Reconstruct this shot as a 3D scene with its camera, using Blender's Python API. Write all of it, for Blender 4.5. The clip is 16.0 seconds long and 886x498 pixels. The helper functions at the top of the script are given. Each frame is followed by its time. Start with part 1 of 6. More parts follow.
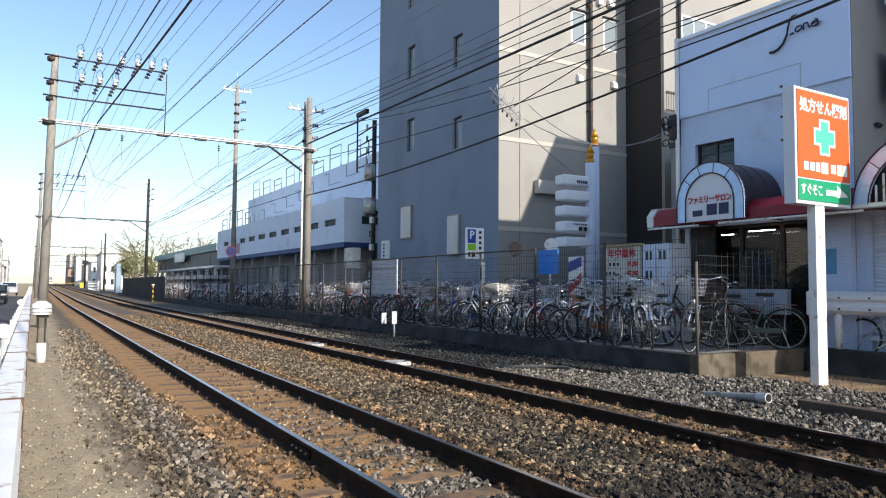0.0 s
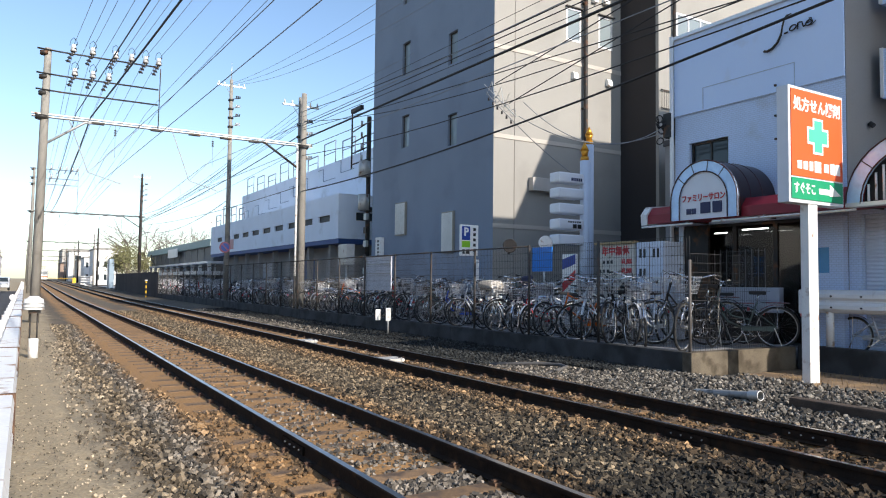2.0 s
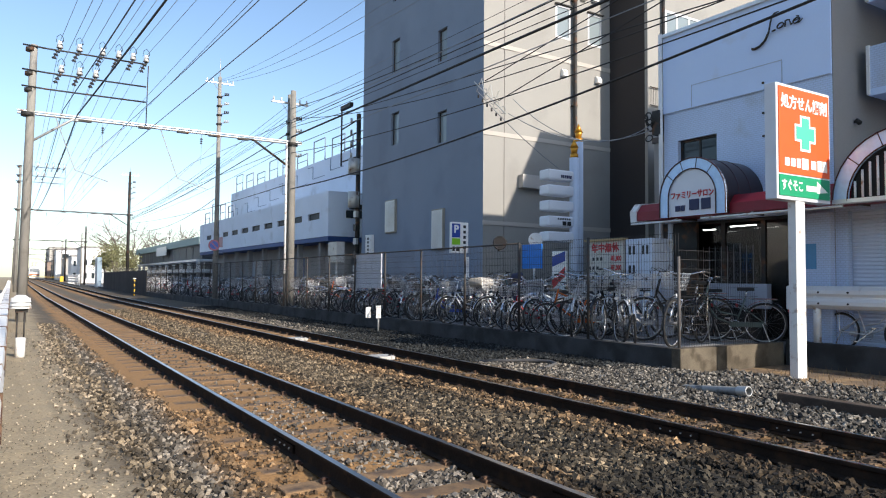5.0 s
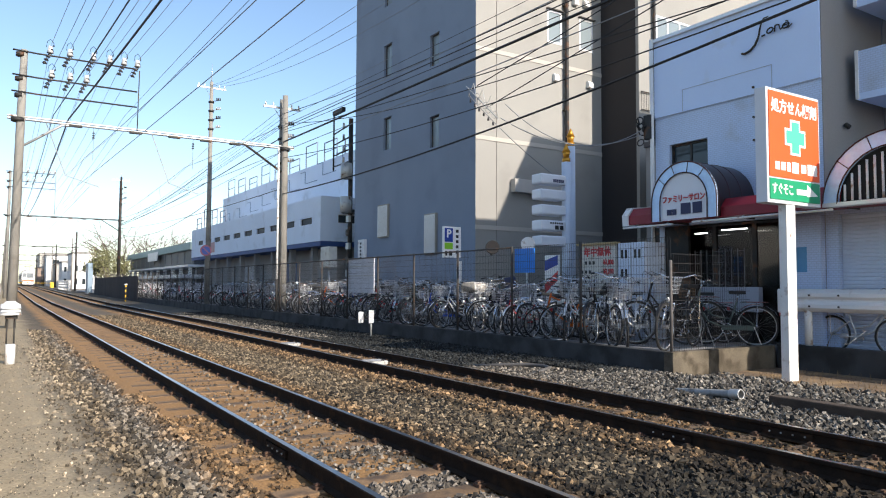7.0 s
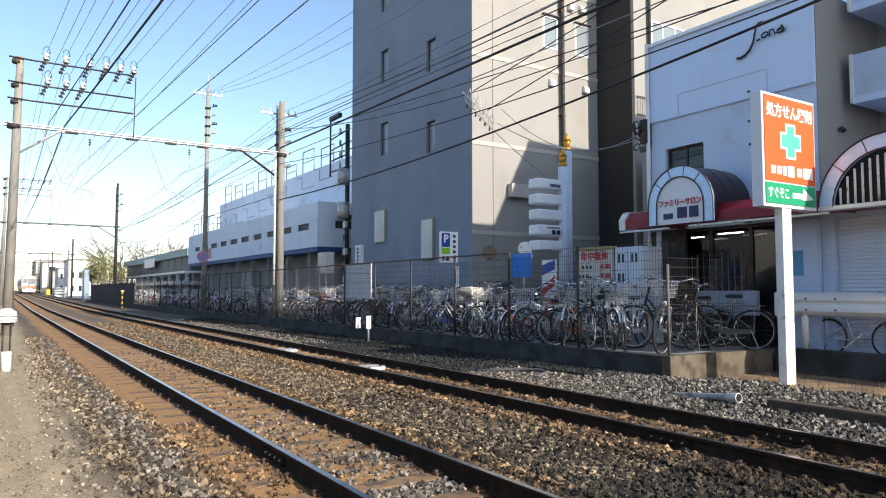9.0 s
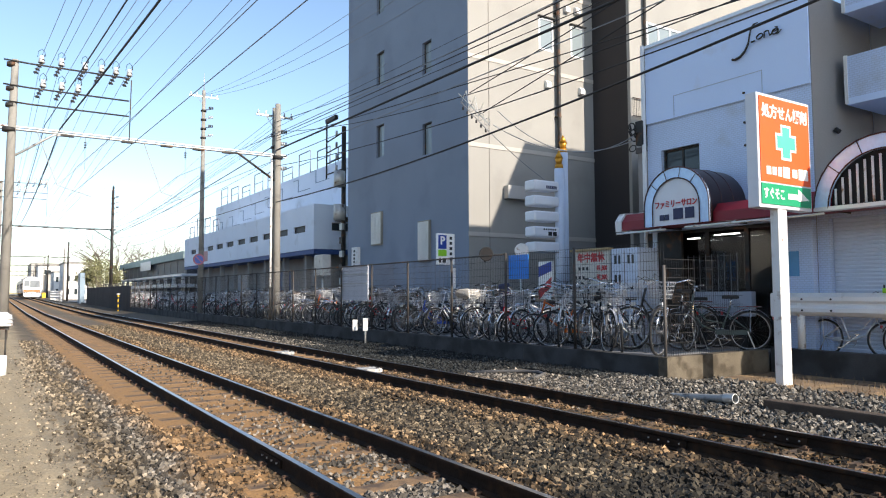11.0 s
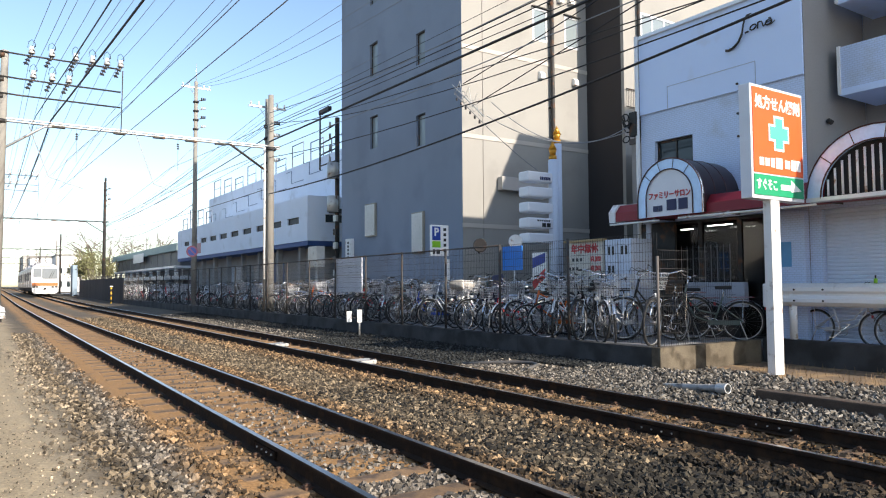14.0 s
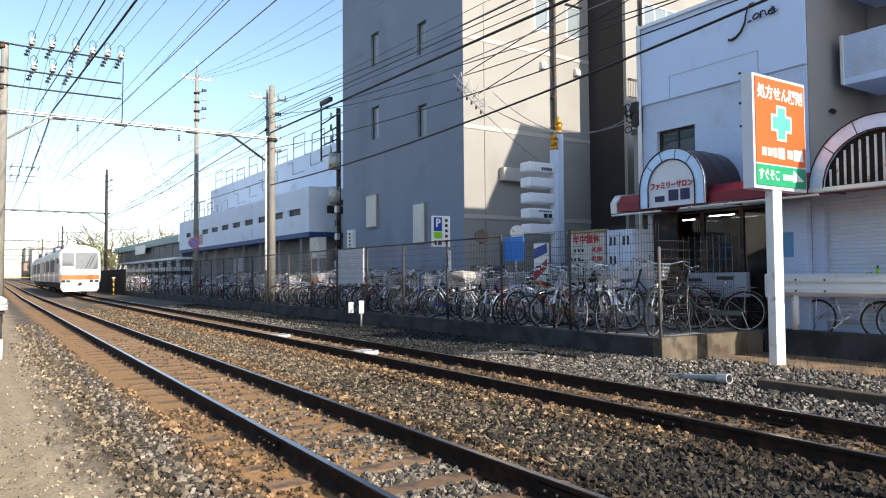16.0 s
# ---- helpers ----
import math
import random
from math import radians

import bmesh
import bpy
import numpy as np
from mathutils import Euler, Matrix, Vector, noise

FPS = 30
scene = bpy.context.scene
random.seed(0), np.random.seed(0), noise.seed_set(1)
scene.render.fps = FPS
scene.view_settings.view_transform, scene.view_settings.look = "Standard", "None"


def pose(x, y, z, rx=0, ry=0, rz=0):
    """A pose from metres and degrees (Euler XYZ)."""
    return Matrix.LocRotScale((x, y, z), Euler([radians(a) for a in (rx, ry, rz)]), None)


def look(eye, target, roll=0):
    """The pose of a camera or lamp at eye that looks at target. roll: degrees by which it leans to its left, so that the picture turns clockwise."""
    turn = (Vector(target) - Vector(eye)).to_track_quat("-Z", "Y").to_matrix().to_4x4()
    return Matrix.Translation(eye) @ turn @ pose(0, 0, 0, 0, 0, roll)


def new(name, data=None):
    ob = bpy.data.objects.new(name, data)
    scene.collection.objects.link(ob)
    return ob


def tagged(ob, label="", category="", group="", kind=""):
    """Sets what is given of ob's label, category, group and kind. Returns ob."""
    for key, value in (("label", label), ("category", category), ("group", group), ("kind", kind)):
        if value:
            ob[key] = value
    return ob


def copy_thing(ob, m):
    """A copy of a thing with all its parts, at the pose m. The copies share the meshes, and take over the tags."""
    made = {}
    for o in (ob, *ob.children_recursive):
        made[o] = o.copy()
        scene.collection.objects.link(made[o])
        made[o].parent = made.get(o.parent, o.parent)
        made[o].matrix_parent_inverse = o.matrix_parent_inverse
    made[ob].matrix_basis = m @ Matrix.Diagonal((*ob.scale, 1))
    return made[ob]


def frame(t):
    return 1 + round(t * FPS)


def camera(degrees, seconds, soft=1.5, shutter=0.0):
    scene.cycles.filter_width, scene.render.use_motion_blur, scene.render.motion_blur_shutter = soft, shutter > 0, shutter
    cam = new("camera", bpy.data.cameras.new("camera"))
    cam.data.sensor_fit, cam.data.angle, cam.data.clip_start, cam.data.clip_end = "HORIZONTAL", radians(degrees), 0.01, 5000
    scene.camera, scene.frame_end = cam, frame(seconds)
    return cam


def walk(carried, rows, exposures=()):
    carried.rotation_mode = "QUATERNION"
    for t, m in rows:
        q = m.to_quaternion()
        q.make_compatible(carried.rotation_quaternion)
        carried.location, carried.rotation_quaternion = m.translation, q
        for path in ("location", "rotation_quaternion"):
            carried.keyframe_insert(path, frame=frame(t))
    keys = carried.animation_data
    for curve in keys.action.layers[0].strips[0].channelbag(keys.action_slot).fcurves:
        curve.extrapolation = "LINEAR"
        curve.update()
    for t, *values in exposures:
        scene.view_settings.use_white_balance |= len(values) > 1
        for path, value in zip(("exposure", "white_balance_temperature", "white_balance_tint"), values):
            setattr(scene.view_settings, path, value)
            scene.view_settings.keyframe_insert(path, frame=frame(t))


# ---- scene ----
EYE = (0.0, 0.0, 1.455)
# seconds, turn to the right of the track, upward tilt, roll
PYR = [
    (0, 30.523, 3.080, 0.438),
    (0.5, 30.709, 3.094, 0.556),
    (1, 30.832, 3.049, 0.698),
    (1.5, 30.917, 2.914, 0.692),
    (2, 31.000, 2.827, 0.689),
    (2.5, 31.099, 2.701, 0.640),
    (3, 31.309, 2.631, 0.659),
    (3.5, 31.412, 2.651, 0.701),
    (4, 31.569, 2.610, 0.603),
    (6.5, 32.224, 2.837, 0.390),
    (7, 32.420, 2.992, 0.275),
    (7.5, 32.541, 3.158, 0.250),
    (8, 32.603, 3.295, 0.121),
    (8.5, 32.662, 3.271, 0.029),
    (9, 32.657, 3.413, -0.001),
    (11.5, 33.003, 3.566, -0.233),
    (12, 33.057, 3.460, -0.212),
    (12.5, 33.178, 3.339, -0.232),
    (13, 33.342, 3.198, -0.241),
    (13.5, 33.419, 3.072, -0.310),
    (14, 33.433, 2.861, -0.363),
    (14.5, 33.422, 2.696, -0.379),
    (15, 33.371, 2.537, -0.423),
    (15.5, 33.336, 2.337, -0.436),
    (16, 33.296, 2.110, -0.463),
]


def turned(yaw, tilt, roll):
    a, b = radians(yaw), radians(tilt)
    way = Vector((math.sin(a) * math.cos(b), math.cos(a) * math.cos(b), math.sin(b)))
    return look(EYE, Vector(EYE) + way, roll)


cam = camera(65.02, 16.0, soft=1.1)
walk(cam, [(t, turned(a, b, c)) for t, a, b, c in PYR], [(0, 0.54, 6050, 10), (4, 0.51, 6050, 10), (9, 0.69, 6200, 10), (16, 0.80, 6300, 10)])


# ---------------------------------------------------------------- light
SUN = Vector((0.93, -3.5, 1.82)).normalized()
world = bpy.data.worlds.new("sky")
scene.world = world
world.use_nodes = True
wt = world.node_tree
sky = wt.nodes.new("ShaderNodeTexSky")
sky.sky_type, sky.sun_disc = "NISHITA", False
sky.sun_elevation, sky.sun_rotation = math.asin(SUN.z), math.atan2(SUN.x, SUN.y)
sky.air_density, sky.dust_density, sky.ozone_density = 1.0, 0.7, 1.0
wt.links.new(sky.outputs[0], wt.nodes["Background"].inputs[0])
wt.nodes["Background"].inputs[1].default_value = 0.142
sun = new("sun", bpy.data.lights.new("sun", "SUN"))
sun.data.energy, sun.data.angle, sun.data.color = 4.6, radians(0.5), (1.0, 0.88, 0.74)
sun.matrix_basis = look((0, 0, 0), -SUN)

# ---------------------------------------------------------------- materials


def mat(name, col, rough=0.7, metal=0.0, var=0.2, scale=3.0, bump=0.1, fine=60.0, stain=None, tile=None, each=0.0, glow=0.0, spec=0.5):
    """Paint with mottling at two scales; stain: colour, share, scale; tile: width, height and joint of small facing tiles."""
    m = bpy.data.materials.new(name)
    m.use_nodes = True
    t = m.node_tree
    n, k = t.nodes, t.links.new
    b = n["Principled BSDF"]
    co = n.new("ShaderNodeTexCoord").outputs["Object"]
    big, small = n.new("ShaderNodeTexNoise"), n.new("ShaderNodeTexNoise")
    for q, s in ((big, scale), (small, fine)):
        q.inputs["Scale"].default_value, q.inputs["Detail"].default_value = s, 5
        k(co, q.inputs["Vector"])
    add = n.new("ShaderNodeMath")
    add.operation = "ADD"
    k(big.outputs[0], add.inputs[0]), k(small.outputs[0], add.inputs[1])
    rng = n.new("ShaderNodeMapRange")
    rng.inputs["From Min"].default_value, rng.inputs["From Max"].default_value = 0.65, 1.35
    rng.inputs["To Min"].default_value, rng.inputs["To Max"].default_value = 1 - var, 1 + var
    k(add.outputs[0], rng.inputs["Value"])
    value = rng.outputs[0]
    if each:
        ob = n.new("ShaderNodeObjectInfo")
        r2 = n.new("ShaderNodeMapRange")
        r2.inputs["To Min"].default_value, r2.inputs["To Max"].default_value = 1 - each, 1 + each
        k(ob.outputs["Random"], r2.inputs["Value"])
        mu = n.new("ShaderNodeMath")
        mu.operation = "MULTIPLY"
        k(value, mu.inputs[0]), k(r2.outputs[0], mu.inputs[1])
        value = mu.outputs[0]
    mix = n.new("ShaderNodeMix")
    mix.data_type, mix.blend_type = "RGBA", "MULTIPLY"
    mix.inputs[0].default_value = 1
    mix.inputs[6].default_value = (*col, 1)
    k(value, mix.inputs[7])
    out = mix.outputs[2]
    if stain:
        sc, share, ss = stain
        sn = n.new("ShaderNodeTexNoise")
        sn.inputs["Scale"].default_value, sn.inputs["Detail"].default_value = ss, 6
        k(co, sn.inputs["Vector"])
        sr = n.new("ShaderNodeMapRange")
        sr.inputs["From Min"].default_value, sr.inputs["From Max"].default_value = 0.62 - share * 0.35, 0.75 - share * 0.3
        k(sn.outputs[0], sr.inputs["Value"])
        m2 = n.new("ShaderNodeMix")
        m2.data_type = "RGBA"
        m2.inputs[7].default_value = (*sc, 1)
        k(sr.outputs[0], m2.inputs[0]), k(out, m2.inputs[6])
        out = m2.outputs[2]
    height = small.outputs[0]
    if tile:
        w, h, g = tile
        sep, com = n.new("ShaderNodeSeparateXYZ"), n.new("ShaderNodeCombineXYZ")
        xy = n.new("ShaderNodeMath")
        xy.operation = "ADD"
        k(co, sep.inputs[0])
        k(sep.outputs[0], xy.inputs[0]), k(sep.outputs[1], xy.inputs[1])
        k(xy.outputs[0], com.inputs[0]), k(sep.outputs[2], com.inputs[1])
        br = n.new("ShaderNodeTexBrick")
        br.inputs["Scale"].default_value = 1
        br.inputs["Brick Width"].default_value, br.inputs["Row Height"].default_value = w, h
        br.inputs["Mortar Size"].default_value, br.inputs["Mortar Smooth"].default_value = g, 0.3
        br.inputs["Color1"].default_value, br.inputs["Color2"].default_value = (1, 1, 1, 1), (0.95, 0.95, 0.95, 1)
        br.inputs["Mortar"].default_value = (0.80, 0.80, 0.80, 1)
        k(com.outputs[0], br.inputs["Vector"])
        m3 = n.new("ShaderNodeMix")
        m3.data_type, m3.blend_type = "RGBA", "MULTIPLY"
        m3.inputs[0].default_value = 1
        k(out, m3.inputs[6]), k(br.outputs["Color"], m3.inputs[7])
        out = m3.outputs[2]
    k(out, b.inputs["Base Color"])
    b.inputs["Roughness"].default_value, b.inputs["Metallic"].default_value = rough, metal
    b.inputs["Specular IOR Level"].default_value = spec
    if glow:
        k(out, b.inputs["Emission Color"])
        b.inputs["Emission Strength"].default_value = glow
    if bump:
        bp = n.new("ShaderNodeBump")
        bp.inputs["Strength"].default_value, bp.inputs["Distance"].default_value = bump, 0.02
        k(height, bp.inputs["Height"]), k(bp.outputs[0], b.inputs["Normal"])
    return m


def glass(name, col, rough=0.05, spec=0.5, clear=0.0):
    m = bpy.data.materials.new(name)
    m.use_nodes = True
    b = m.node_tree.nodes["Principled BSDF"]
    b.inputs["Base Color"].default_value, b.inputs["Roughness"].default_value = (*col, 1), rough
    b.inputs["Specular IOR Level"].default_value = spec
    b.inputs["Transmission Weight"].default_value, b.inputs["IOR"].default_value = clear, 1.45
    return m


RUST, GRIME = (0.12, 0.055, 0.025), (0.07, 0.065, 0.06)
concrete = mat("concrete", (0.30, 0.29, 0.27), 0.9, var=0.3, scale=1.5, bump=0.3, stain=(GRIME, 0.35, 1.3))
old_wall = mat("old concrete", (0.058, 0.058, 0.058), 0.95, var=0.35, scale=2.0, bump=0.4, stain=((0.03, 0.03, 0.028), 0.45, 1.6))
pale_wall = mat("weathered pale concrete", (0.115, 0.095, 0.066), 0.9, var=0.45, scale=3.0, bump=0.5, stain=((0.06, 0.047, 0.03), 0.4, 3.5))
pole_grey = mat("pole concrete", (0.27, 0.255, 0.225), 0.9, var=0.2, scale=1.2, bump=0.2, stain=(GRIME, 0.15, 0.9))
galv = mat("galvanised steel", (0.52, 0.52, 0.50), 0.5, 0.5, var=0.15, scale=4, bump=0.05, stain=(RUST, 0.08, 3))
dark_steel = mat("dark steel", (0.035, 0.033, 0.03), 0.6, 0.3, var=0.3, scale=5, bump=0.1, stain=(RUST, 0.2, 4))
rusty = mat("rusty steel", (0.14, 0.08, 0.045), 0.85, 0.1, var=0.4, scale=5, bump=0.3, stain=((0.06, 0.03, 0.02), 0.4, 6))
rail_side = mat("rail web", (0.026, 0.018, 0.013), 0.85, 0.0, var=0.35, scale=3, bump=0.25, stain=((0.05, 0.029, 0.016), 0.25, 5), spec=0.12)
rail_top = mat("polished rail head", (0.52, 0.50, 0.49), 0.28, 1.0, var=0.2, scale=3, bump=0.03)
sleeper_m = mat("sleeper", (0.21, 0.13, 0.065), 0.95, var=0.35, scale=4, bump=0.4, each=0.2, stain=((0.09, 0.06, 0.04), 0.3, 5))
asphalt = mat("asphalt", (0.06, 0.06, 0.062), 0.92, var=0.25, scale=0.8, bump=0.3, fine=120)
paving = mat("paving", (0.27, 0.265, 0.26), 0.9, var=0.25, scale=1.2, bump=0.2)
white_paint = mat("white paint", (0.78, 0.78, 0.76), 0.45, var=0.06, scale=2, bump=0.03, stain=((0.45, 0.40, 0.34), 0.08, 3))
chalky = mat("chalky white paint", (0.80, 0.79, 0.76), 0.6, var=0.08, scale=3, bump=0.05, stain=((0.35, 0.2, 0.1), 0.1, 6))
# white tiles; the sky tint of the shaded front is put into the colour
white_tile = mat("white facing tiles tinted with shade blue", (0.58, 0.69, 0.90), 0.45, var=0.08, scale=0.6, bump=0.05, tile=(0.095, 0.045, 0.006), stain=((0.50, 0.56, 0.66), 0.2, 0.9))
# depot white, bluish because the shade on its wall is in the paint
depot_white = mat("depot white with shade blue", (0.76, 0.82, 0.92), 0.8, var=0.06, scale=0.5, bump=0.05, stain=((0.6, 0.64, 0.70), 0.1, 0.7))
# white render whose base colour also holds the blue of the shade
white_render = mat("white render tinted with shade blue", (0.63, 0.76, 1.0), 0.8, var=0.06, scale=0.5, bump=0.05, stain=((0.58, 0.63, 0.72), 0.08, 0.7))
grey_tile = mat("grey render", (0.30, 0.29, 0.28), 0.85, var=0.1, scale=0.8, bump=0.05)
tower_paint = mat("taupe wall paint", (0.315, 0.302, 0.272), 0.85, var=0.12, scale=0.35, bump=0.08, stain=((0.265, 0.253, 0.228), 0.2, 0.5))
tower_band = mat("pale band", (0.47, 0.43, 0.375), 0.8, var=0.06, scale=1, bump=0.05)
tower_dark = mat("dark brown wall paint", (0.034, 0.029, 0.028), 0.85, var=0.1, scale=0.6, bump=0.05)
alu = mat("aluminium", (0.72, 0.72, 0.72), 0.4, 0.4, var=0.06, bump=0.02)
pane_m = glass("window pane", (0.035, 0.045, 0.05))
pane_shop = glass("tinted shop pane", (0.62, 0.66, 0.66), 0.0, 0.5, 1.0)
pane_pale = glass("pale blind behind glass", (0.24, 0.28, 0.29), 0.12)
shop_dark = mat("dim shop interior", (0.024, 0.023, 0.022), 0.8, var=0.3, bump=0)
red_awning = mat("red awning", (0.23, 0.008, 0.02), 0.5, var=0.12, scale=2, bump=0.05)
maroon = mat("maroon translucent hood", (0.022, 0.011, 0.012), 0.3, var=0.15, scale=2, bump=0.02)
# the blue stands in for sky mirrored in the polished rims
mirror_trim = mat("polished steel trim tinted as mirrored sky", (0.56, 0.74, 0.97), 0.4, 0.2, var=0.1, scale=6, bump=0.12, fine=14)
panel_white = mat("milky panel", (0.80, 0.81, 0.84), 0.4, var=0.03, bump=0)
orange_red = mat("orange sign film", (0.80, 0.115, 0.025), 0.4, var=0.04, bump=0)
sign_green = mat("green sign film", (0.02, 0.30, 0.14), 0.4, var=0.04, bump=0)
cross_green = mat("pale green cross", (0.10, 0.55, 0.36), 0.4, var=0.03, bump=0)
sign_white = mat("white sign film", (0.85, 0.85, 0.82), 0.4, var=0.03, bump=0)
ink_blue = mat("dark blue ink", (0.015, 0.02, 0.08), 0.5, var=0.03, bump=0)
ink_red = mat("red ink", (0.50, 0.03, 0.035), 0.5, var=0.05, bump=0)
ink_black = mat("black ink", (0.02, 0.02, 0.02), 0.5, var=0.03, bump=0)
p_blue = mat("parking blue", (0.015, 0.05, 0.30), 0.4, var=0.03, bump=0)
lime = mat("lime green film", (0.25, 0.55, 0.02), 0.4, var=0.03, bump=0)
sheet_blue = mat("blue plastic sheet", (0.02, 0.24, 0.80), 0.45, var=0.08, bump=0.1)
gold = mat("gold paint", (0.62, 0.30, 0.03), 0.35, 0.6, var=0.1, bump=0.02)
pale_blue = mat("pale blue-white paint", (0.62, 0.68, 0.78), 0.5, var=0.05, bump=0.02)
shutter_m = mat("shutter steel", (0.66, 0.72, 0.82), 0.5, 0.2, var=0.06, bump=0.03)
tube_glow = mat("fluorescent tube", (1.0, 0.97, 0.9), 0.5, var=0, bump=0, glow=3.0)
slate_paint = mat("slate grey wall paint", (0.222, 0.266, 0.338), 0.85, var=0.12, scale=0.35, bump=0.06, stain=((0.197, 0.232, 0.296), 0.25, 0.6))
rim_m = mat("bright rim", (0.66, 0.66, 0.66), 0.25, 0.6, var=0.08, bump=0)
spoke_m = mat("dull spokes", (0.22, 0.22, 0.22), 0.35, 0.6, var=0.05, bump=0)
wire_m = mat("cable", (0.012, 0.012, 0.013), 0.6, var=0, bump=0)
wire_pale = mat("bare wire", (0.25, 0.26, 0.27), 0.5, 0.4, var=0, bump=0)
porcelain = mat("porcelain", (0.7, 0.7, 0.68), 0.25, var=0.05, bump=0)
insul_dark = mat("brown porcelain", (0.04, 0.035, 0.035), 0.3, var=0.1, bump=0)
tyre_m = mat("tyre rubber", (0.018, 0.018, 0.018), 0.8, var=0.3, bump=0.1)
chrome = mat("chrome", (0.92, 0.92, 0.92), 0.16, 0.85, var=0.05, bump=0)
saddle_m = mat("black saddle", (0.02, 0.02, 0.02), 0.6, var=0.2, bump=0.1)
basket_m = mat("basket wire", (0.6, 0.6, 0.6), 0.35, 0.7, var=0.2, bump=0)
bark = mat("bark", (0.19, 0.16, 0.13), 0.95, var=0.3, scale=6, bump=0.5)
leaf_m = mat("olive leaves", (0.17, 0.165, 0.07), 0.7, var=0.5, scale=3, bump=0)
roof_green = mat("pale green roof", (0.33, 0.42, 0.38), 0.6, var=0.1, scale=1, bump=0.05)
blue_trim = mat("blue painted edge", (0.03, 0.07, 0.22), 0.6, var=0.1, bump=0)
dim_grey = mat("dim grey wall", (0.30, 0.29, 0.28), 0.9, var=0.2, scale=0.7, bump=0.1)
house_a = mat("cream house wall", (0.42, 0.40, 0.36), 0.9, var=0.1, scale=0.5, bump=0)
house_b = mat("white house wall", (0.72, 0.72, 0.70), 0.9, var=0.08, scale=0.5, bump=0)
house_c = mat("brown house wall", (0.30, 0.22, 0.17), 0.9, var=0.15, scale=0.5, bump=0)
roof_dark = mat("dark roof", (0.08, 0.075, 0.075), 0.8, var=0.2, bump=0.1)
yellow = mat("yellow paint", (0.75, 0.45, 0.02), 0.5, var=0.1, bump=0)
dry_grass = mat("dry grass", (0.2, 0.135, 0.07), 0.95, var=0.4, scale=2, bump=0)

# ---------------------------------------------------------------- mesh helpers


def box(bm, x0, x1, y0, y1, z0, z1, bevel=0.0):
    vs = bmesh.ops.create_cube(bm, size=1)["verts"]
    for v in vs:
        v.co = ((x0 + x1) / 2 + v.co.x * (x1 - x0), (y0 + y1) / 2 + v.co.y * (y1 - y0), (z0 + z1) / 2 + v.co.z * (z1 - z0))
    if bevel:
        es = {e for v in vs for e in v.link_edges}
        bmesh.ops.bevel(bm, geom=list(es), offset=bevel, segments=2, affect="EDGES", profile=0.5)
    return bm


def tube(bm, pts, r, n=6, r1=None, cap=True):
    """A round bar along points, tapering from r to r1."""
    pts = [Vector(p) for p in pts]
    rings = []
    for i, p in enumerate(pts):
        d = (pts[min(i + 1, len(pts) - 1)] - pts[max(i - 1, 0)]).normalized()
        a = d.cross(Vector((0, 0, 1)) if abs(d.z) < 0.95 else Vector((1, 0, 0))).normalized()
        b = d.cross(a)
        rr = r if r1 is None else r + (r1 - r) * i / (len(pts) - 1)
        rings.append([bm.verts.new(p + rr * (math.cos(j * 2 * math.pi / n) * a + math.sin(j * 2 * math.pi / n) * b)) for j in range(n)])
    for u, v in zip(rings, rings[1:]):
        for j in range(n):
            f = bm.faces.new((u[j], u[(j + 1) % n], v[(j + 1) % n], v[j]))
            f.smooth = n > 5
    if cap:
        bm.faces.new(rings[0][::-1]), bm.faces.new(rings[-1])
    return bm


def ring(bm, c, axis, R, r, n=24, k=6):
    """A torus round the axis."""
    c, w = Vector(c), Vector(axis).normalized()
    u = w.cross(Vector((0, 0, 1)) if abs(w.z) < 0.9 else Vector((1, 0, 0))).normalized()
    v = w.cross(u)
    rows = []
    for i in range(n):
        d = math.cos(i * 2 * math.pi / n) * u + math.sin(i * 2 * math.pi / n) * v
        rows.append([bm.verts.new(c + d * (R + r * math.cos(j * 2 * math.pi / k)) + w * r * math.sin(j * 2 * math.pi / k)) for j in range(k)])
    for i in range(n):
        for j in range(k):
            bm.faces.new((rows[i][j], rows[(i + 1) % n][j], rows[(i + 1) % n][(j + 1) % k], rows[i][(j + 1) % k])).smooth = True
    return bm


def prism(bm, outline, way):
    """A flat outline of points pushed along a vector."""
    a = [bm.verts.new(p) for p in outline]
    b = [bm.verts.new(Vector(p) + Vector(way)) for p in outline]
    bm.faces.new(a[::-1]), bm.faces.new(b)
    for i in range(len(a)):
        j = (i + 1) % len(a)
        bm.faces.new((a[i], a[j], b[j], b[i]))
    return bm


def make(name, bm, material, mats=()):
    me = bpy.data.meshes.new(name)
    bmesh.ops.recalc_face_normals(bm, faces=bm.faces)
    bm.to_mesh(me)
    bm.free()
    for m in (material, *mats):
        me.materials.append(m)
    return me


ORIGIN = {}


def thing(name, at, label, category, group="", kind=""):
    ob = new(name)
    ob.empty_display_size = 0.1
    ob.location = at
    ORIGIN[ob] = Vector(at)
    return tagged(ob, label, category, group, kind)


def part(name, bm, material, parent, label=""):
    """A mesh built in the world's metres, hung under its thing or part."""
    bmesh.ops.translate(bm, verts=bm.verts, vec=-ORIGIN[parent])
    ob = new(name, make(name, bm, material))
    ob.parent = parent
    ORIGIN[ob] = ORIGIN[parent]
    return tagged(ob, label)


def whole(name, bm, material, label, category, group="", kind=""):
    ob = new(name, make(name, bm, material))
    ORIGIN[ob] = Vector((0, 0, 0))
    return tagged(ob, label, category, group, kind)


def B(*a, **k):
    return box(bmesh.new(), *a, **k)


def T(*a, **k):
    return tube(bmesh.new(), *a, **k)


ACROSS, ALONG = (90, 0, 0), (90, 0, -90)


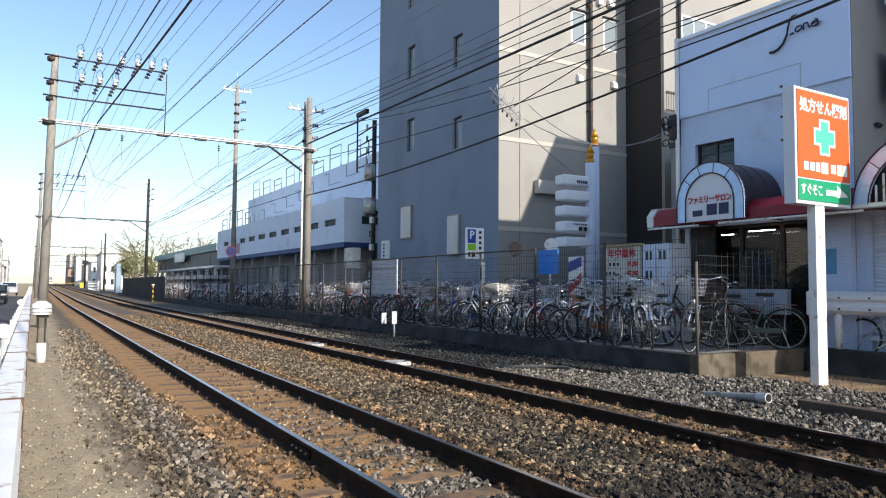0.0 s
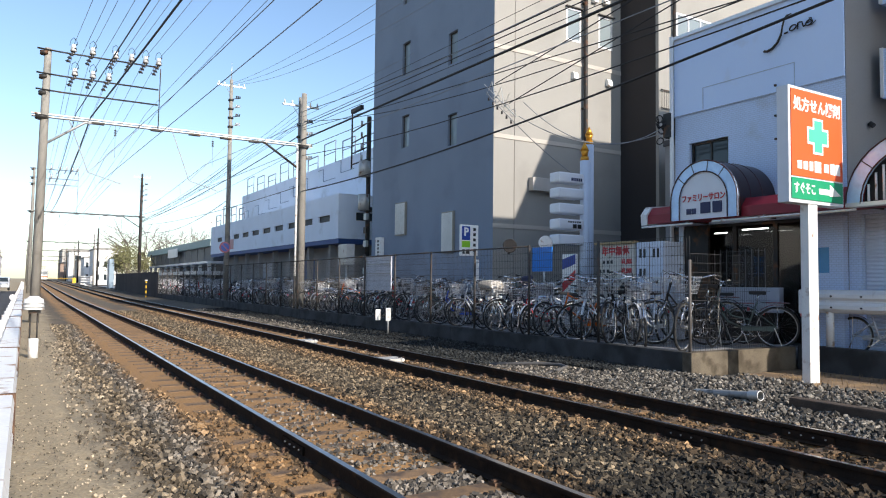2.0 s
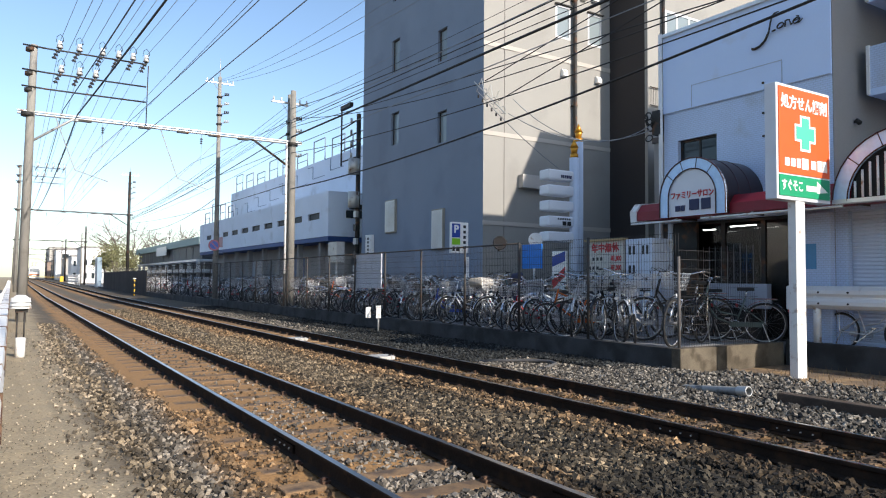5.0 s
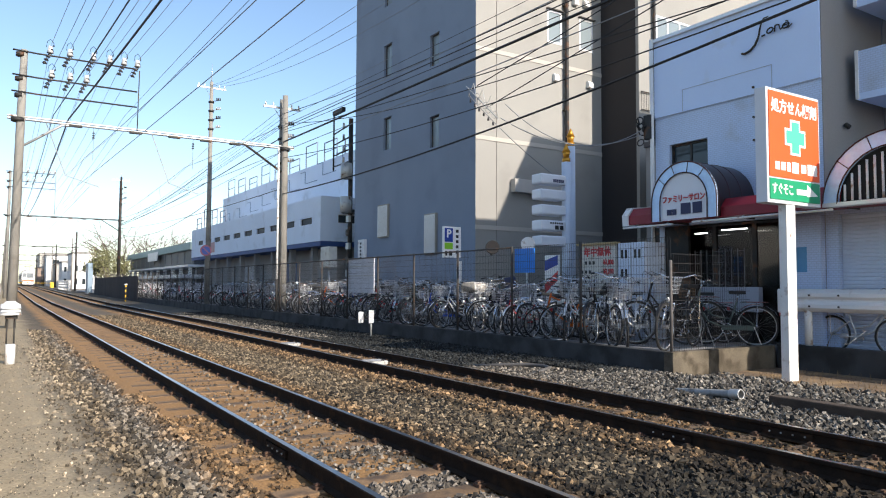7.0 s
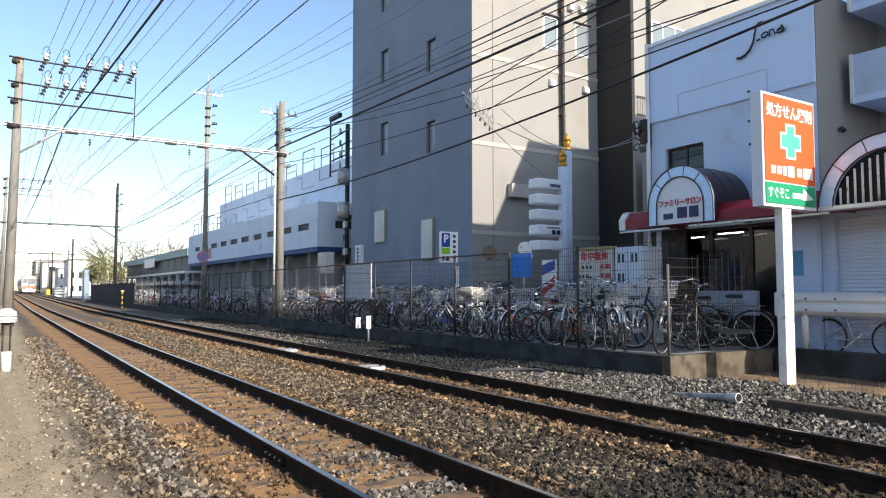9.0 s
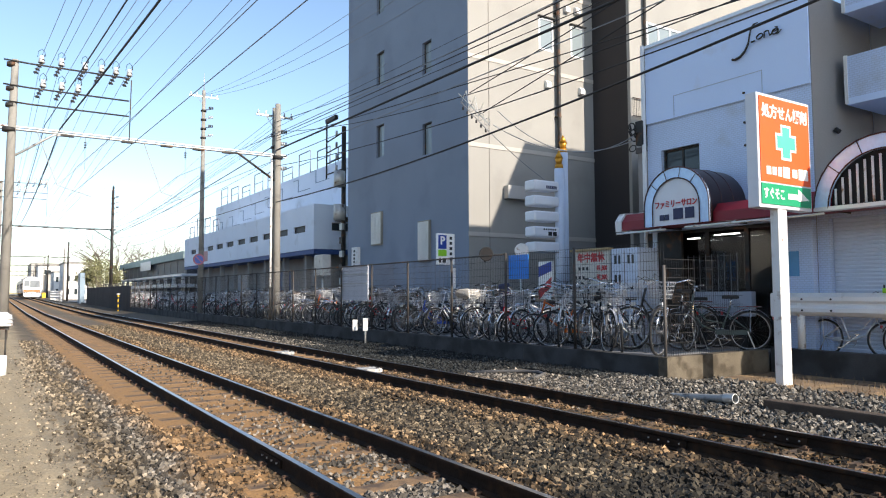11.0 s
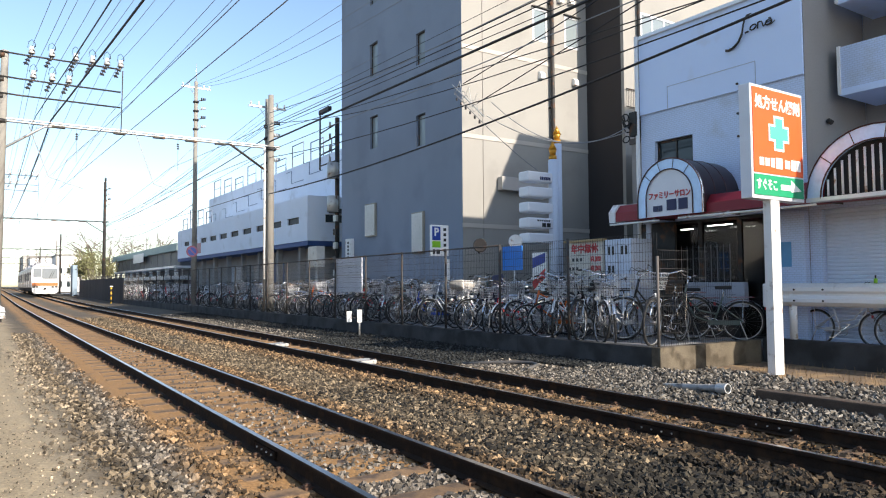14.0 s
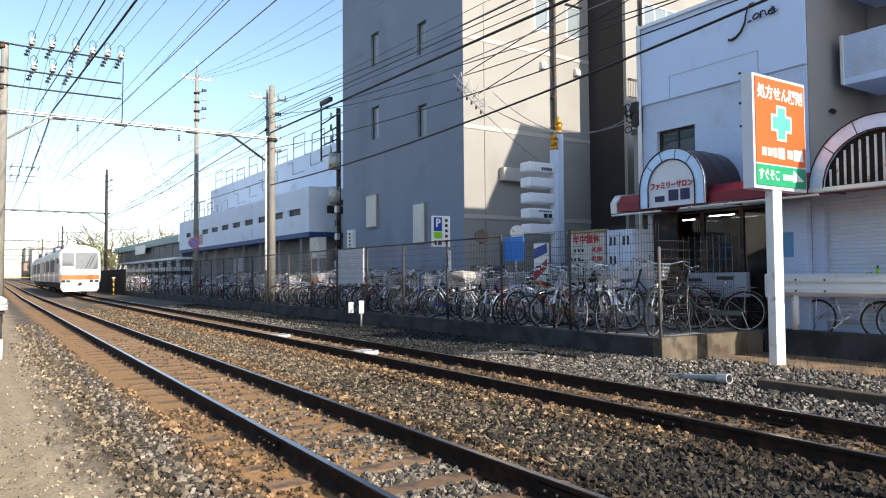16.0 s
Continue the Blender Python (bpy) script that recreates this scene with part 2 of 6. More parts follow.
def letters(text, size, at, turn, squeeze=1.0, thick=0.004):
    """Raised lettering, middle of its line at a point, as a bmesh."""
    cu = bpy.data.curves.new("letters", "FONT")
    cu.body, cu.size, cu.align_x, cu.align_y, cu.extrude, cu.resolution_u = text, size, "CENTER", "CENTER", thick, 2
    cu.offset = 0.03 * size
    ob = bpy.data.objects.new("letters", cu)
    scene.collection.objects.link(ob)
    me = bpy.data.meshes.new_from_object(ob.evaluated_get(bpy.context.evaluated_depsgraph_get()))
    bpy.data.objects.remove(ob)
    bm = bmesh.new()
    bm.from_mesh(me)
    bpy.data.meshes.remove(me)
    bmesh.ops.transform(bm, matrix=pose(*at, *turn) @ Matrix.Diagonal((squeeze, 1, 1, 1)), verts=bm.verts)
    return bm


def rise(y):
    """The line climbs very gently in the distance."""
    return 0.006 * min(max(y - 60, 0), 150)


# ---------------------------------------------------------------- ground and track
rng = np.random.default_rng(3)
NEAR, FAR = 2.812, 6.482


def bed(x, y=3.0):
    """Height of the ground across the line."""
    z = -0.17
    if x < 0.9:
        z = -0.15
    for c in (NEAR, FAR):
        if 0.75 < abs(x - c) < 1.35:
            z = max(z, -0.165)
    if 1.75 < x < 3.9:
        z = -0.158 if y > 5.6 else -0.185
    if 4.0 < x < 5.3:
        z = -0.20
    if x > 7.9:
        z = -0.17 + min((x - 7.9) / 1.6, 1) * 0.08
    return z


def ground():
    xs = sorted(set([-2500, -800, -300, -120, -60, -30, -15, -8, -4, -2] + [round(-1 + 0.12 * i, 3) for i in range(95)] + [11.5, 13, 16, 20, 30, 60, 120, 300, 800, 2500]))
    ys = sorted(set([-400, -150, -60, -30, -15, -8, -4, 0] + [round(1.5 + 0.3 * i, 3) for i in range(120)] + list(range(38, 90, 3)) + [100, 120, 150, 180, 210, 300, 500, 900, 1600, 3500]))
    vs, fs = [], []
    for y in ys:
        for x in xs:
            z = bed(x, y) + rise(y)
            if -0.5 < x < 10 and y < 40:
                z += (0.025 if x < 1.7 or x > 4 else 0.01) * noise.noise((x * 2.3, y * 2.3, 0)) + 0.012 * noise.noise((x * 9, y * 9, 4))
            if x > 10.2 or x < -0.7:
                z = -0.35 + rise(y)
            vs.append((x, y, z))
    w = len(xs)
    for j in range(len(ys) - 1):
        for i in range(w - 1):
            fs.append((j * w + i, j * w + i + 1, (j + 1) * w + i + 1, (j + 1) * w + i))
    me = bpy.data.meshes.new("ground")
    me.from_pydata(vs, [], fs)
    return me


def soil(name, stony, tone=1.0, red=1.0, clean=False):
    """Grey stone and path dust, browned by iron dust along the rails."""
    m = bpy.data.materials.new(name)
    m.use_nodes = True
    t = m.node_tree
    n, k = t.nodes, t.links.new
    b = n["Principled BSDF"]
    co = n.new("ShaderNodeTexCoord").outputs["Object"]
    sep = n.new("ShaderNodeSeparateXYZ")
    k(co, sep.inputs[0])
    wob = n.new("ShaderNodeTexNoise")
    wob.inputs["Scale"].default_value, wob.inputs["Detail"].default_value = 1.3, 6
    k(co, wob.inputs["Vector"])

    def calc(op, a, c):
        q = n.new("ShaderNodeMath")
        q.operation = op
        for s, v in zip(q.inputs, (a, c)):
            if isinstance(v, (int, float)):
                s.default_value = v
            else:
                k(v, s)
        return q.outputs[0]

    x = calc("ADD", sep.outputs[0], calc("MULTIPLY", calc("SUBTRACT", wob.outputs[0], 0.5), 0.9))
    ramp = n.new("ShaderNodeValToRGB")
    grey = (0.128, 0.112, 0.09) if stony else (0.09, 0.07, 0.045)
    dust = (0.335, 0.272, 0.175) if not stony else (0.25, 0.205, 0.145)
    brown = (0.29, 0.16, 0.058) if not stony else (0.15, 0.095, 0.047)
    mid = (0.125, 0.096, 0.06)
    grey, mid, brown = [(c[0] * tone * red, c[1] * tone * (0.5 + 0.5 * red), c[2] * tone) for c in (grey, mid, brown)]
    if clean:
        brown = mid = (grey[0] * 1.25, grey[1] * 1.22, grey[2] * 1.2)
    stops = [(-0.5, dust), (0.6, dust), (1.05, mid), (1.35, grey), (1.7, brown), (3.8, brown), (4.3, mid), (5.1, mid), (5.5, brown), (6.0, brown), (7.3, brown), (7.8, grey), (10.5, grey)]
    el = ramp.color_ramp.elements
    while len(el) < len(stops):
        el.new(0.5)
    for e, (p, c) in zip(el, stops):
        e.position, e.color = (p + 0.5) / 11, (*c, 1)
    k(calc("DIVIDE", calc("ADD", x, 0.5), 11), ramp.inputs[0])
    small = n.new("ShaderNodeTexNoise")
    small.inputs["Scale"].default_value, small.inputs["Detail"].default_value = 38, 8
    k(co, small.inputs["Vector"])
    value = calc("ADD", calc("MULTIPLY", small.outputs[0], 1.2), 0.4)
    if stony:
        geo = n.new("ShaderNodeNewGeometry")
        value = calc("MULTIPLY", value, calc("ADD", calc("MULTIPLY", calc("POWER", geo.outputs["Random Per Island"], 2.6), 2.5), 0.38))
    mix = n.new("ShaderNodeMix")
    mix.data_type, mix.blend_type = "RGBA", "MULTIPLY"
    mix.inputs[0].default_value = 1
    k(ramp.outputs[0], mix.inputs[6]), k(value, mix.inputs[7])
    k(mix.outputs[2], b.inputs["Base Color"])
    b.inputs["Roughness"].default_value = 0.95
    vor = n.new("ShaderNodeTexVoronoi")
    vor.inputs["Scale"].default_value = 22
    k(co, vor.inputs["Vector"])
    bp = n.new("ShaderNodeBump")
    bp.inputs["Strength"].default_value, bp.inputs["Distance"].default_value = (0.2 if stony else 0.28), 0.03
    k(small.outputs[0] if stony else calc("SUBTRACT", small.outputs[0], vor.outputs["Distance"]), bp.inputs["Height"])
    k(bp.outputs[0], b.inputs["Normal"])
    return m


gm = ground()
gm.materials.append(soil("track bed soil", False))
ground_ob = tagged(new("ground", gm), "brown and grey trackside soil with iron dust", "ground", kind="structure")

ICO = bmesh.new()
bmesh.ops.create_cube(ICO, size=1.25)
bmesh.ops.triangulate(ICO, faces=ICO.faces[:])
ICO_V = np.array([v.co[:] for v in ICO.verts])
ICO_F = np.array([[v.index for v in f.verts] for f in ICO.faces])
ICO.free()


def stones(name, xyz, size, label, material):
    """Many angular stones joined into one mesh."""
    n = len(xyz)
    d = 1 + rng.uniform(-0.32, 0.34, (n, 8))
    v = ICO_V[None] * d[:, :, None] * np.stack([rng.uniform(0.7, 1.25, n), rng.uniform(0.7, 1.25, n), rng.uniform(0.5, 0.85, n)], 1)[:, None]
    q = rng.normal(size=(n, 4))
    q /= np.linalg.norm(q, axis=1)[:, None]
    w, x, y, z = q.T
    R = np.stack([1 - 2 * (y * y + z * z), 2 * (x * y - z * w), 2 * (x * z + y * w), 2 * (x * y + z * w), 1 - 2 * (x * x + z * z), 2 * (y * z - x * w), 2 * (x * z - y * w), 2 * (y * z + x * w), 1 - 2 * (x * x + y * y)], 1).reshape(n, 3, 3)
    v = np.einsum("nij,nkj->nki", R, v) * size[:, None, None] + xyz[:, None]
    f = ICO_F[None] + 8 * np.arange(n)[:, None, None]
    me = bpy.data.meshes.new(name)
    me.vertices.add(n * 8)
    me.vertices.foreach_set("co", v.ravel())
    me.loops.add(n * 36)
    me.loops.foreach_set("vertex_index", f.ravel().astype(np.int32))
    me.polygons.add(n * 12)
    me.polygons.foreach_set("loop_start", np.arange(0, n * 36, 3, dtype=np.int32))
    me.update()
    me.validate()
    me.shade_flat()
    me.materials.append(material)
    return tagged(new(name, me), label, "ballast", kind="stuff")


STONE = soil("ballast stone", True)
# much darker tone for the near stones between the tracks
DARK_STONE = soil("dark ballast stone", True, 0.26, 0.86)
# tone and red lowered to carry the shade lying along the wall
SHADE_STONE = soil("ballast stone toned for shade", True, 0.22, 0.68)
TRACK = soil("stone between the sleepers", True, 0.8, 0.98, True)
GRIT = soil("path grit", True, 0.6, 0.95)
DUSTY = soil("dusty ballast stone", True, 0.95, 0.95)


def scatter(x0, x1, y0, y1, count, s0, s1, lift=0.0, between=False):
    x, y = rng.uniform(x0, x1, count), y0 + (y1 - y0) * rng.uniform(0, 1, count)
    z = np.array([bed(a, b) + rise(b) for a, b in zip(x, y)]) + lift + rng.uniform(-0.015, 0.025, count)
    keep = np.ones(count, bool)
    for c in (NEAR, FAR):
        for s in (-0.565, 0.565):
            keep &= abs(x - c - s) > 0.10
    if between:
        keep &= abs((y - 0.35 + 0.305) % 0.61 - 0.305) > 0.12
    x, y, z = x[keep], y[keep], z[keep]
    return np.stack([x, y, z], 1), rng.uniform(s0, s1, len(x))


def heaps():
    lots = [
        (0.95, 1.75, 2.2, 11, 3600, 0.018, 0.04, 0.0), (0.8, 1.6, 11, 28, 2300, 0.02, 0.042, 0.0),
        (1.6, 2.2, 2.2, 9, 1100, 0.012, 0.03, 0.0), (0.5, 1.0, 2.2, 20, 1100, 0.012, 0.03, 0.0),
        (2.3, 3.35, 5.2, 16, 350, 0.012, 0.026, 0.0),
        (3.45, 5.85, 4.3, 9, 11500, 0.02, 0.044, 0.0), (3.5, 5.8, 9, 20, 12000, 0.022, 0.042, 0.0), (3.6, 5.7, 20, 40, 5000, 0.022, 0.042, 0.0),
        (5.9, 7.05, 5.0, 16, 3200, 0.014, 0.03, 0.0), (7.1, 8.9, 8, 11.3, 3900, 0.018, 0.04, 0.01), (7.1, 8.6, 19, 40, 5200, 0.02, 0.042, 0.01),
    ]
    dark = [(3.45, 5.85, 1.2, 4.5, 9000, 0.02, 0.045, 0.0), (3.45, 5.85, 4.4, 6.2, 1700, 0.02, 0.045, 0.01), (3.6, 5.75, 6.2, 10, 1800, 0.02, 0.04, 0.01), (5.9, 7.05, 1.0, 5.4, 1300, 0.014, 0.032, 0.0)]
    shade_lots = [(9.1, 9.9, 8.8, 11.3, 2600, 0.018, 0.04, 0.02), (7.3, 9.9, 11.1, 20, 9500, 0.018, 0.042, 0.015), (8.2, 9.9, 19, 40, 5500, 0.02, 0.042, 0.01)]
    rails = [(2.3, 3.35, 1.8, 5.2, 5200, 0.018, 0.038, 0.005, True), (2.3, 3.35, 5.0, 6.6, 800, 0.014, 0.032, 0.0, True), (2.3, 3.35, 5.6, 9, 500, 0.012, 0.028, 0.0), (2.3, 3.35, 9, 20, 350, 0.014, 0.03, 0.0), (5.9, 7.05, 5, 16, 600, 0.012, 0.028, 0.0)]
    path = [(-0.15, 0.95, 2.0, 9, 3200, 0.003, 0.010, 0.0), (-0.1, 0.95, 9, 25, 1500, 0.005, 0.012, 0.0)]
    pale = [(7.1, 10.0, 3.5, 9.2, 10500, 0.016, 0.04, 0.02), (8.0, 10.6, 3.0, 7.6, 2500, 0.018, 0.045, 0.04)]
    for kind, material, label in ((lots, STONE, "angular grey and rust-brown crushed stone ballast"), (dark, DARK_STONE, "dark grey crushed stone ballast between the tracks"), (shade_lots, SHADE_STONE, "crushed stone ballast toned for shade at the foot of the wall"), (rails, TRACK, "grey crushed stone between the sleepers"), (pale, DUSTY, "dusty pale crushed stone ballast beside the far rail"), (path, GRIT, "fine pale grit on the trackside path")):
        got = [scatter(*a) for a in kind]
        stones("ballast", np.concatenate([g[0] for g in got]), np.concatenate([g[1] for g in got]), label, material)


heaps()


def rail_mesh(y0, y1):
    """A flat-bottomed rail, its running surface a second material."""
    prof = [(-0.064, -0.153), (0.064, -0.153), (0.064, -0.142), (0.012, -0.125), (0.008, -0.045), (0.033, -0.034), (0.033, -0.006), (0.026, 0.0), (-0.026, 0.0), (-0.033, -0.006), (-0.033, -0.034), (-0.008, -0.045), (-0.012, -0.125), (-0.064, -0.142)]
    cuts = [y0, 0, 20, 40, 60, 80, 100, 130, 170, 210, y1]
    bm = bmesh.new()
    rows = [[bm.verts.new((x, y, z + rise(y))) for x, z in prof] for y in cuts]
    for a, b in zip(rows, rows[1:]):
        for i in range(len(prof)):
            j = (i + 1) % len(prof)
            f = bm.faces.new((a[i], a[j], b[j], b[i]))
            f.material_index = 1 if i == 7 else 0
    bm.faces.new(rows[0]), bm.faces.new(rows[-1][::-1])
    return make("rail", bm, rail_side, (rail_top,))


RAIL = rail_mesh(-25, 420)
SLEEPER = make("sleeper", B(-1.0, 1.0, -0.11, 0.11, -0.28, -0.152, bevel=0.012), sleeper_m)


def clip(bm, x, y, s, z):
    box(bm, x + s * 0.05, x + s * 0.12, y - 0.045, y + 0.045, z - 0.155, z - 0.128)
    box(bm, x + s * 0.075, x + s * 0.105, y - 0.014, y + 0.014, z - 0.13, z - 0.108)
    box(bm, x + s * 0.06, x + s * 0.115, y - 0.02, y + 0.02, z - 0.124, z - 0.113)


def track(c, label):
    tr = thing("railway_track", (c, 0, 0), label, "railway track", "tracks of the line", "structure")
    for s in (-0.565, 0.565):
        r = new("rail", RAIL)
        r.parent = tr
        r.location = (s, 0, 0)
        tagged(r, "rust-brown steel rail with a polished head")
    for i in range(-14, 110):
        y = 0.35 + 0.61 * i
        p = new("sleeper", SLEEPER)
        p.parent = tr
        p.matrix_basis = pose(rng.uniform(-0.03, 0.03), y, rise(y) + rng.uniform(-0.004, 0.004), 0, 0, rng.uniform(-0.8, 0.8))
    bm = bmesh.new()
    for i in range(62):
        y = 0.35 + 0.61 * i
        for s in (-0.565, 0.565):
            clip(bm, c + s, y, 1, 0), clip(bm, c + s, y, -1, 0)
    f = part("fastening", bm, rusty, tr, "rusty rail clips and bolts")
    f["kind"] = "stuff"
    for s, y in ((-0.565, 6.4), (0.565, 3.6)) if c < 4 else ((-0.565, 4.9), (0.565, 4.3)):
        bm = bmesh.new()
        for w in (-1, 1):
            box(bm, c + s + w * 0.010, c + s + w * 0.030, y - 0.28, y + 0.28, -0.118, -0.05, 0.004)
        part("joint_bar", bm, rail_side, tr)
        for i in range(4):
            for w in (-1, 1):
                part("bolt", T([(c + s + w * 0.03, y - 0.2 + 0.13 * i, -0.085), (c + s + w * 0.044, y - 0.2 + 0.13 * i, -0.085)], 0.009, 6), galv, tr)
    return tr


track(NEAR, "railway track on timber sleepers browned by dust")
track(FAR, "railway track on sleepers beside a low wall")

beacon_m = mat("weathered beacon plastic", (0.50, 0.48, 0.44), 0.6, var=0.15, scale=6, bump=0.1, stain=(GRIME, 0.12, 8))
for y in (12.4, 17.15):
    th = thing("track_beacon", (FAR - 0.2, y, -0.15), "flat white beacon box between the rails", "track beacon", "beacons between the rails")
    bm = prism(bmesh.new(), [(FAR - 0.42, y - 0.17, -0.10), (FAR - 0.36, y - 0.24, -0.10), (FAR - 0.04, y - 0.24, -0.10), (FAR + 0.02, y - 0.17, -0.10), (FAR + 0.02, y + 0.17, -0.10), (FAR - 0.04, y + 0.24, -0.10), (FAR - 0.36, y + 0.24, -0.10), (FAR - 0.42, y + 0.17, -0.10)], (0, 0, 0.07))
    bmesh.ops.bevel(bm, geom=bm.edges[:], offset=0.012, segments=2, affect="EDGES")
    part("casing", bm, beacon_m, th)
    part("cable_gland", T([(FAR - 0.08, y - 0.12, -0.035), (FAR - 0.08, y - 0.12, -0.012)], 0.03, 8), dark_steel, th)
    part("foot", B(FAR - 0.36, FAR - 0.04, y - 0.16, y + 0.16, -0.17, -0.10), dark_steel, th)

# low wall under the fence, its end return and the raised pavement behind
bm = B(9.88, 10.12, 8.3, 120, -0.5, 0.30)
for y in range(12, 120, 4):
    box(bm, 9.872, 9.885, y, y + 0.012, -0.4, 0.30)
low_wall = whole("wall_trackside", bm, old_wall, "low dark stained concrete retaining wall", "wall", kind="structure")
whole("wall_return", B(9.88, 12.9, 8.1, 8.3, -0.5, 0.31, bevel=0.012), pale_wall, "low weathered tan concrete wall end", "wall", kind="structure")
whole("wall_crossing", B(12.95, 13.2, -4, 8.1, -0.5, 0.34, bevel=0.012), old_wall, "low dark concrete wall by the crossing", "wall", kind="structure")
whole("pavement", B(10.12, 13.9, 8.3, 140, -0.34, 0.24), paving, "grey pavement of the bicycle park", "pavement", kind="structure")
whole("forecourt", B(13.15, 40, -10, 8.1, -0.34, 0.20), asphalt, "grey asphalt forecourt", "pavement", kind="structure")
whole("parking_lot", B(13.9, 40, 8.3, 140, -0.34, 0.22), asphalt, "grey asphalt parking lot", "pavement", kind="structure")
whole("road", B(-6.5, -0.62, -40, 420, -0.34, -0.12), asphalt, "grey asphalt road beside the railway", "road", kind="structure")

# loose things on the stones
th = thing("drain_pipe", (8.7, 6.6, -0.05), "short grey plastic pipe lying on the ballast", "pipe")
bm = bmesh.new()
a, b = Vector((8.62, 7.05, -0.12)), Vector((8.5, 5.85, 0.0))
for r in (0.054, 0.043):
    tube(bm, [a, b], r, 14, cap=False)
part("tube", bm, mat("grey plastic pipe", (0.30, 0.30, 0.285), 0.5, var=0.15, stain=(GRIME, 0.3, 6)), th)
bm = bmesh.new()
for r in (0.07, 0.055):
    tube(bm, [b - (b - a).normalized() * 0.16, b], r, 16, cap=False)
ring(bm, b, b - a, 0.0625, 0.009, 18, 6)
part("socket", bm, galv, th)
th = thing("timber_baulk", (9.6, 4.6, -0.1), "old dark timber lying at the edge of the ballast", "timber")
bm = B(8.58, 8.76, 2.0, 5.5, -0.16, 0.03, bevel=0.02)
part("beam", bm, mat("old timber", (0.07, 0.05, 0.035), 0.95, var=0.4, scale=5, bump=0.5), th)
bm = bmesh.new()
for i in range(900):
    x, y = rng.uniform(9.7, 12.8), rng.uniform(2.5, 7.6)
    z, h = bed(x) if x < 10.2 else -0.1, rng.uniform(0.03, 0.14)
    d = Vector((rng.uniform(-0.06, 0.06), rng.uniform(-0.06, 0.06), h))
    p = Vector((x, y, z - 0.03))
    w = Vector((rng.uniform(-1, 1), rng.uniform(-1, 1), 0)).normalized() * 0.006
    bm.faces.new([bm.verts.new(q) for q in (p - w, p + w, p + d)])
whole("grass", bm, dry_grass, "sparse dry brown grass tufts", "grass", kind="stuff")
whole("verge", B(9.95, 12.95, -4, 8.1, -0.5, -0.13), mat("verge soil", (0.17, 0.12, 0.075), 0.95, var=0.4, scale=2, bump=0.5, stain=((0.3, 0.2, 0.1), 0.4, 2)), "bare brown earth beside the crossing", "ground", kind="structure")

# small marker posts by the track
for x, y, h, kind in ((9.35, 18.7, 0.62, 0), (9.2, 66.0, 1.5, 1)):
    th = thing("marker_post", (x, y, -0.15), ("white marker plates on a short post beside the far rail", "black and yellow marker post by the wall")[kind], "marker post")
    z0 = rise(y) - 0.18
    if kind == 0:
        part("post", T([(x, y, z0), (x, y, h)], 0.03, 8), galv, th)
        part("plate", B(x - 0.10, x + 0.06, y - 0.06, y - 0.04, h - 0.30, h + 0.08, bevel=0.008), chalky, th, "white plate")
        part("plate", B(x - 0.42, x - 0.26, y - 0.02, y + 0.0, h - 0.28, h + 0.04, bevel=0.008), chalky, th, "white plate")
        part("bracket", B(x - 0.40, x, y - 0.01, y + 0.01, h - 0.15, h - 0.13), dark_steel, th)
    else:
        part("post", T([(x, y, z0), (x, y, z0 + 0.5), (x, y, z0 + h)], 0.065, 8), yellow, th)
        for k in range(3):
            part("band", T([(x, y, z0 + 0.2 + 0.45 * k), (x, y, z0 + 0.42 + 0.45 * k)], 0.07, 8), dark_steel, th, "black band")
        part("cap", T([(x, y, z0 + h), (x, y, z0 + h + 0.1)], 0.14, 8), chalky, th)

# ---------------------------------------------------------------- fence on the wall
STEP = 2.262
fence = thing("fence", (9.98, 8.2, 0.3), "dark rusty wire mesh fence on the low wall", "fence")


fence_wire = mat("dark coated wire", (0.022, 0.022, 0.023), 0.6, var=0.2, bump=0)


def mesh_panel(length, height, dx, dz):
    bm = bmesh.new()
    for i in range(int(length / dx)):
        box(bm, -0.002, 0.002, i * dx, i * dx + 0.0035, 0, height)
    for i in range(int(height / dz) + 1):
        box(bm, 0.002, 0.006, 0, length, i * dz, i * dz + 0.006)
    return make("mesh_panel", bm, fence_wire)


PANEL, PANEL_FAR = mesh_panel(STEP, 1.98, 0.065, 0.165), mesh_panel(STEP, 1.95, 0.09, 0.25)
old_post = mat("weathered post", (0.115, 0.105, 0.098), 0.8, 0.2, var=0.3)
fence_steel = mat("weathered fence steel", (0.05, 0.046, 0.042), 0.7, 0.1, var=0.3, stain=(RUST, 0.25, 5))
POST = make("post", T([(0, 0, 0), (0, 0, 2.06)], 0.03, 8), fence_steel)
for i in range(33):
    y = 8.21 + STEP * i
    z = 0.3 + rise(y)
    p = new("post", POST if i else make("post", T([(0, 0, 0), (0, 0, 1.62)], 0.028, 8), old_post))
    p.parent, p.location = fence, (0, y - 8.2, z - 0.3)
    if i > 1:
        bm = T([(9.98, y, z + 2.03), (9.98, y + STEP, z + 2.03)], 0.022, 6)
        part("top_rail", bm, fence_steel, fence)
    p = new("mesh_panel", PANEL if i < 11 else PANEL_FAR)
    p.parent, p.location = fence, (0.0, y - 8.2, z - 0.25)
p = new("mesh_panel", PANEL)
p.parent, p.matrix_basis = fence, pose(0.0, 0.0, -0.25, 0, 0, -90)

hose = thing("cable_hose", (8.3, 10.3, -0.1), "grey cable hose curling out of the ballast", "hose")
part("tube", T([(7.9, 11.3, -0.13), (8.3, 10.9, -0.09), (8.6, 10.55, -0.07), (8.75, 10.2, -0.06), (8.68, 9.95, -0.07), (8.45, 9.85, -0.09), (8.1, 9.88, -0.17)], 0.035, 8), mat("grey rubber", (0.09, 0.085, 0.08), 0.7, var=0.15), hose)


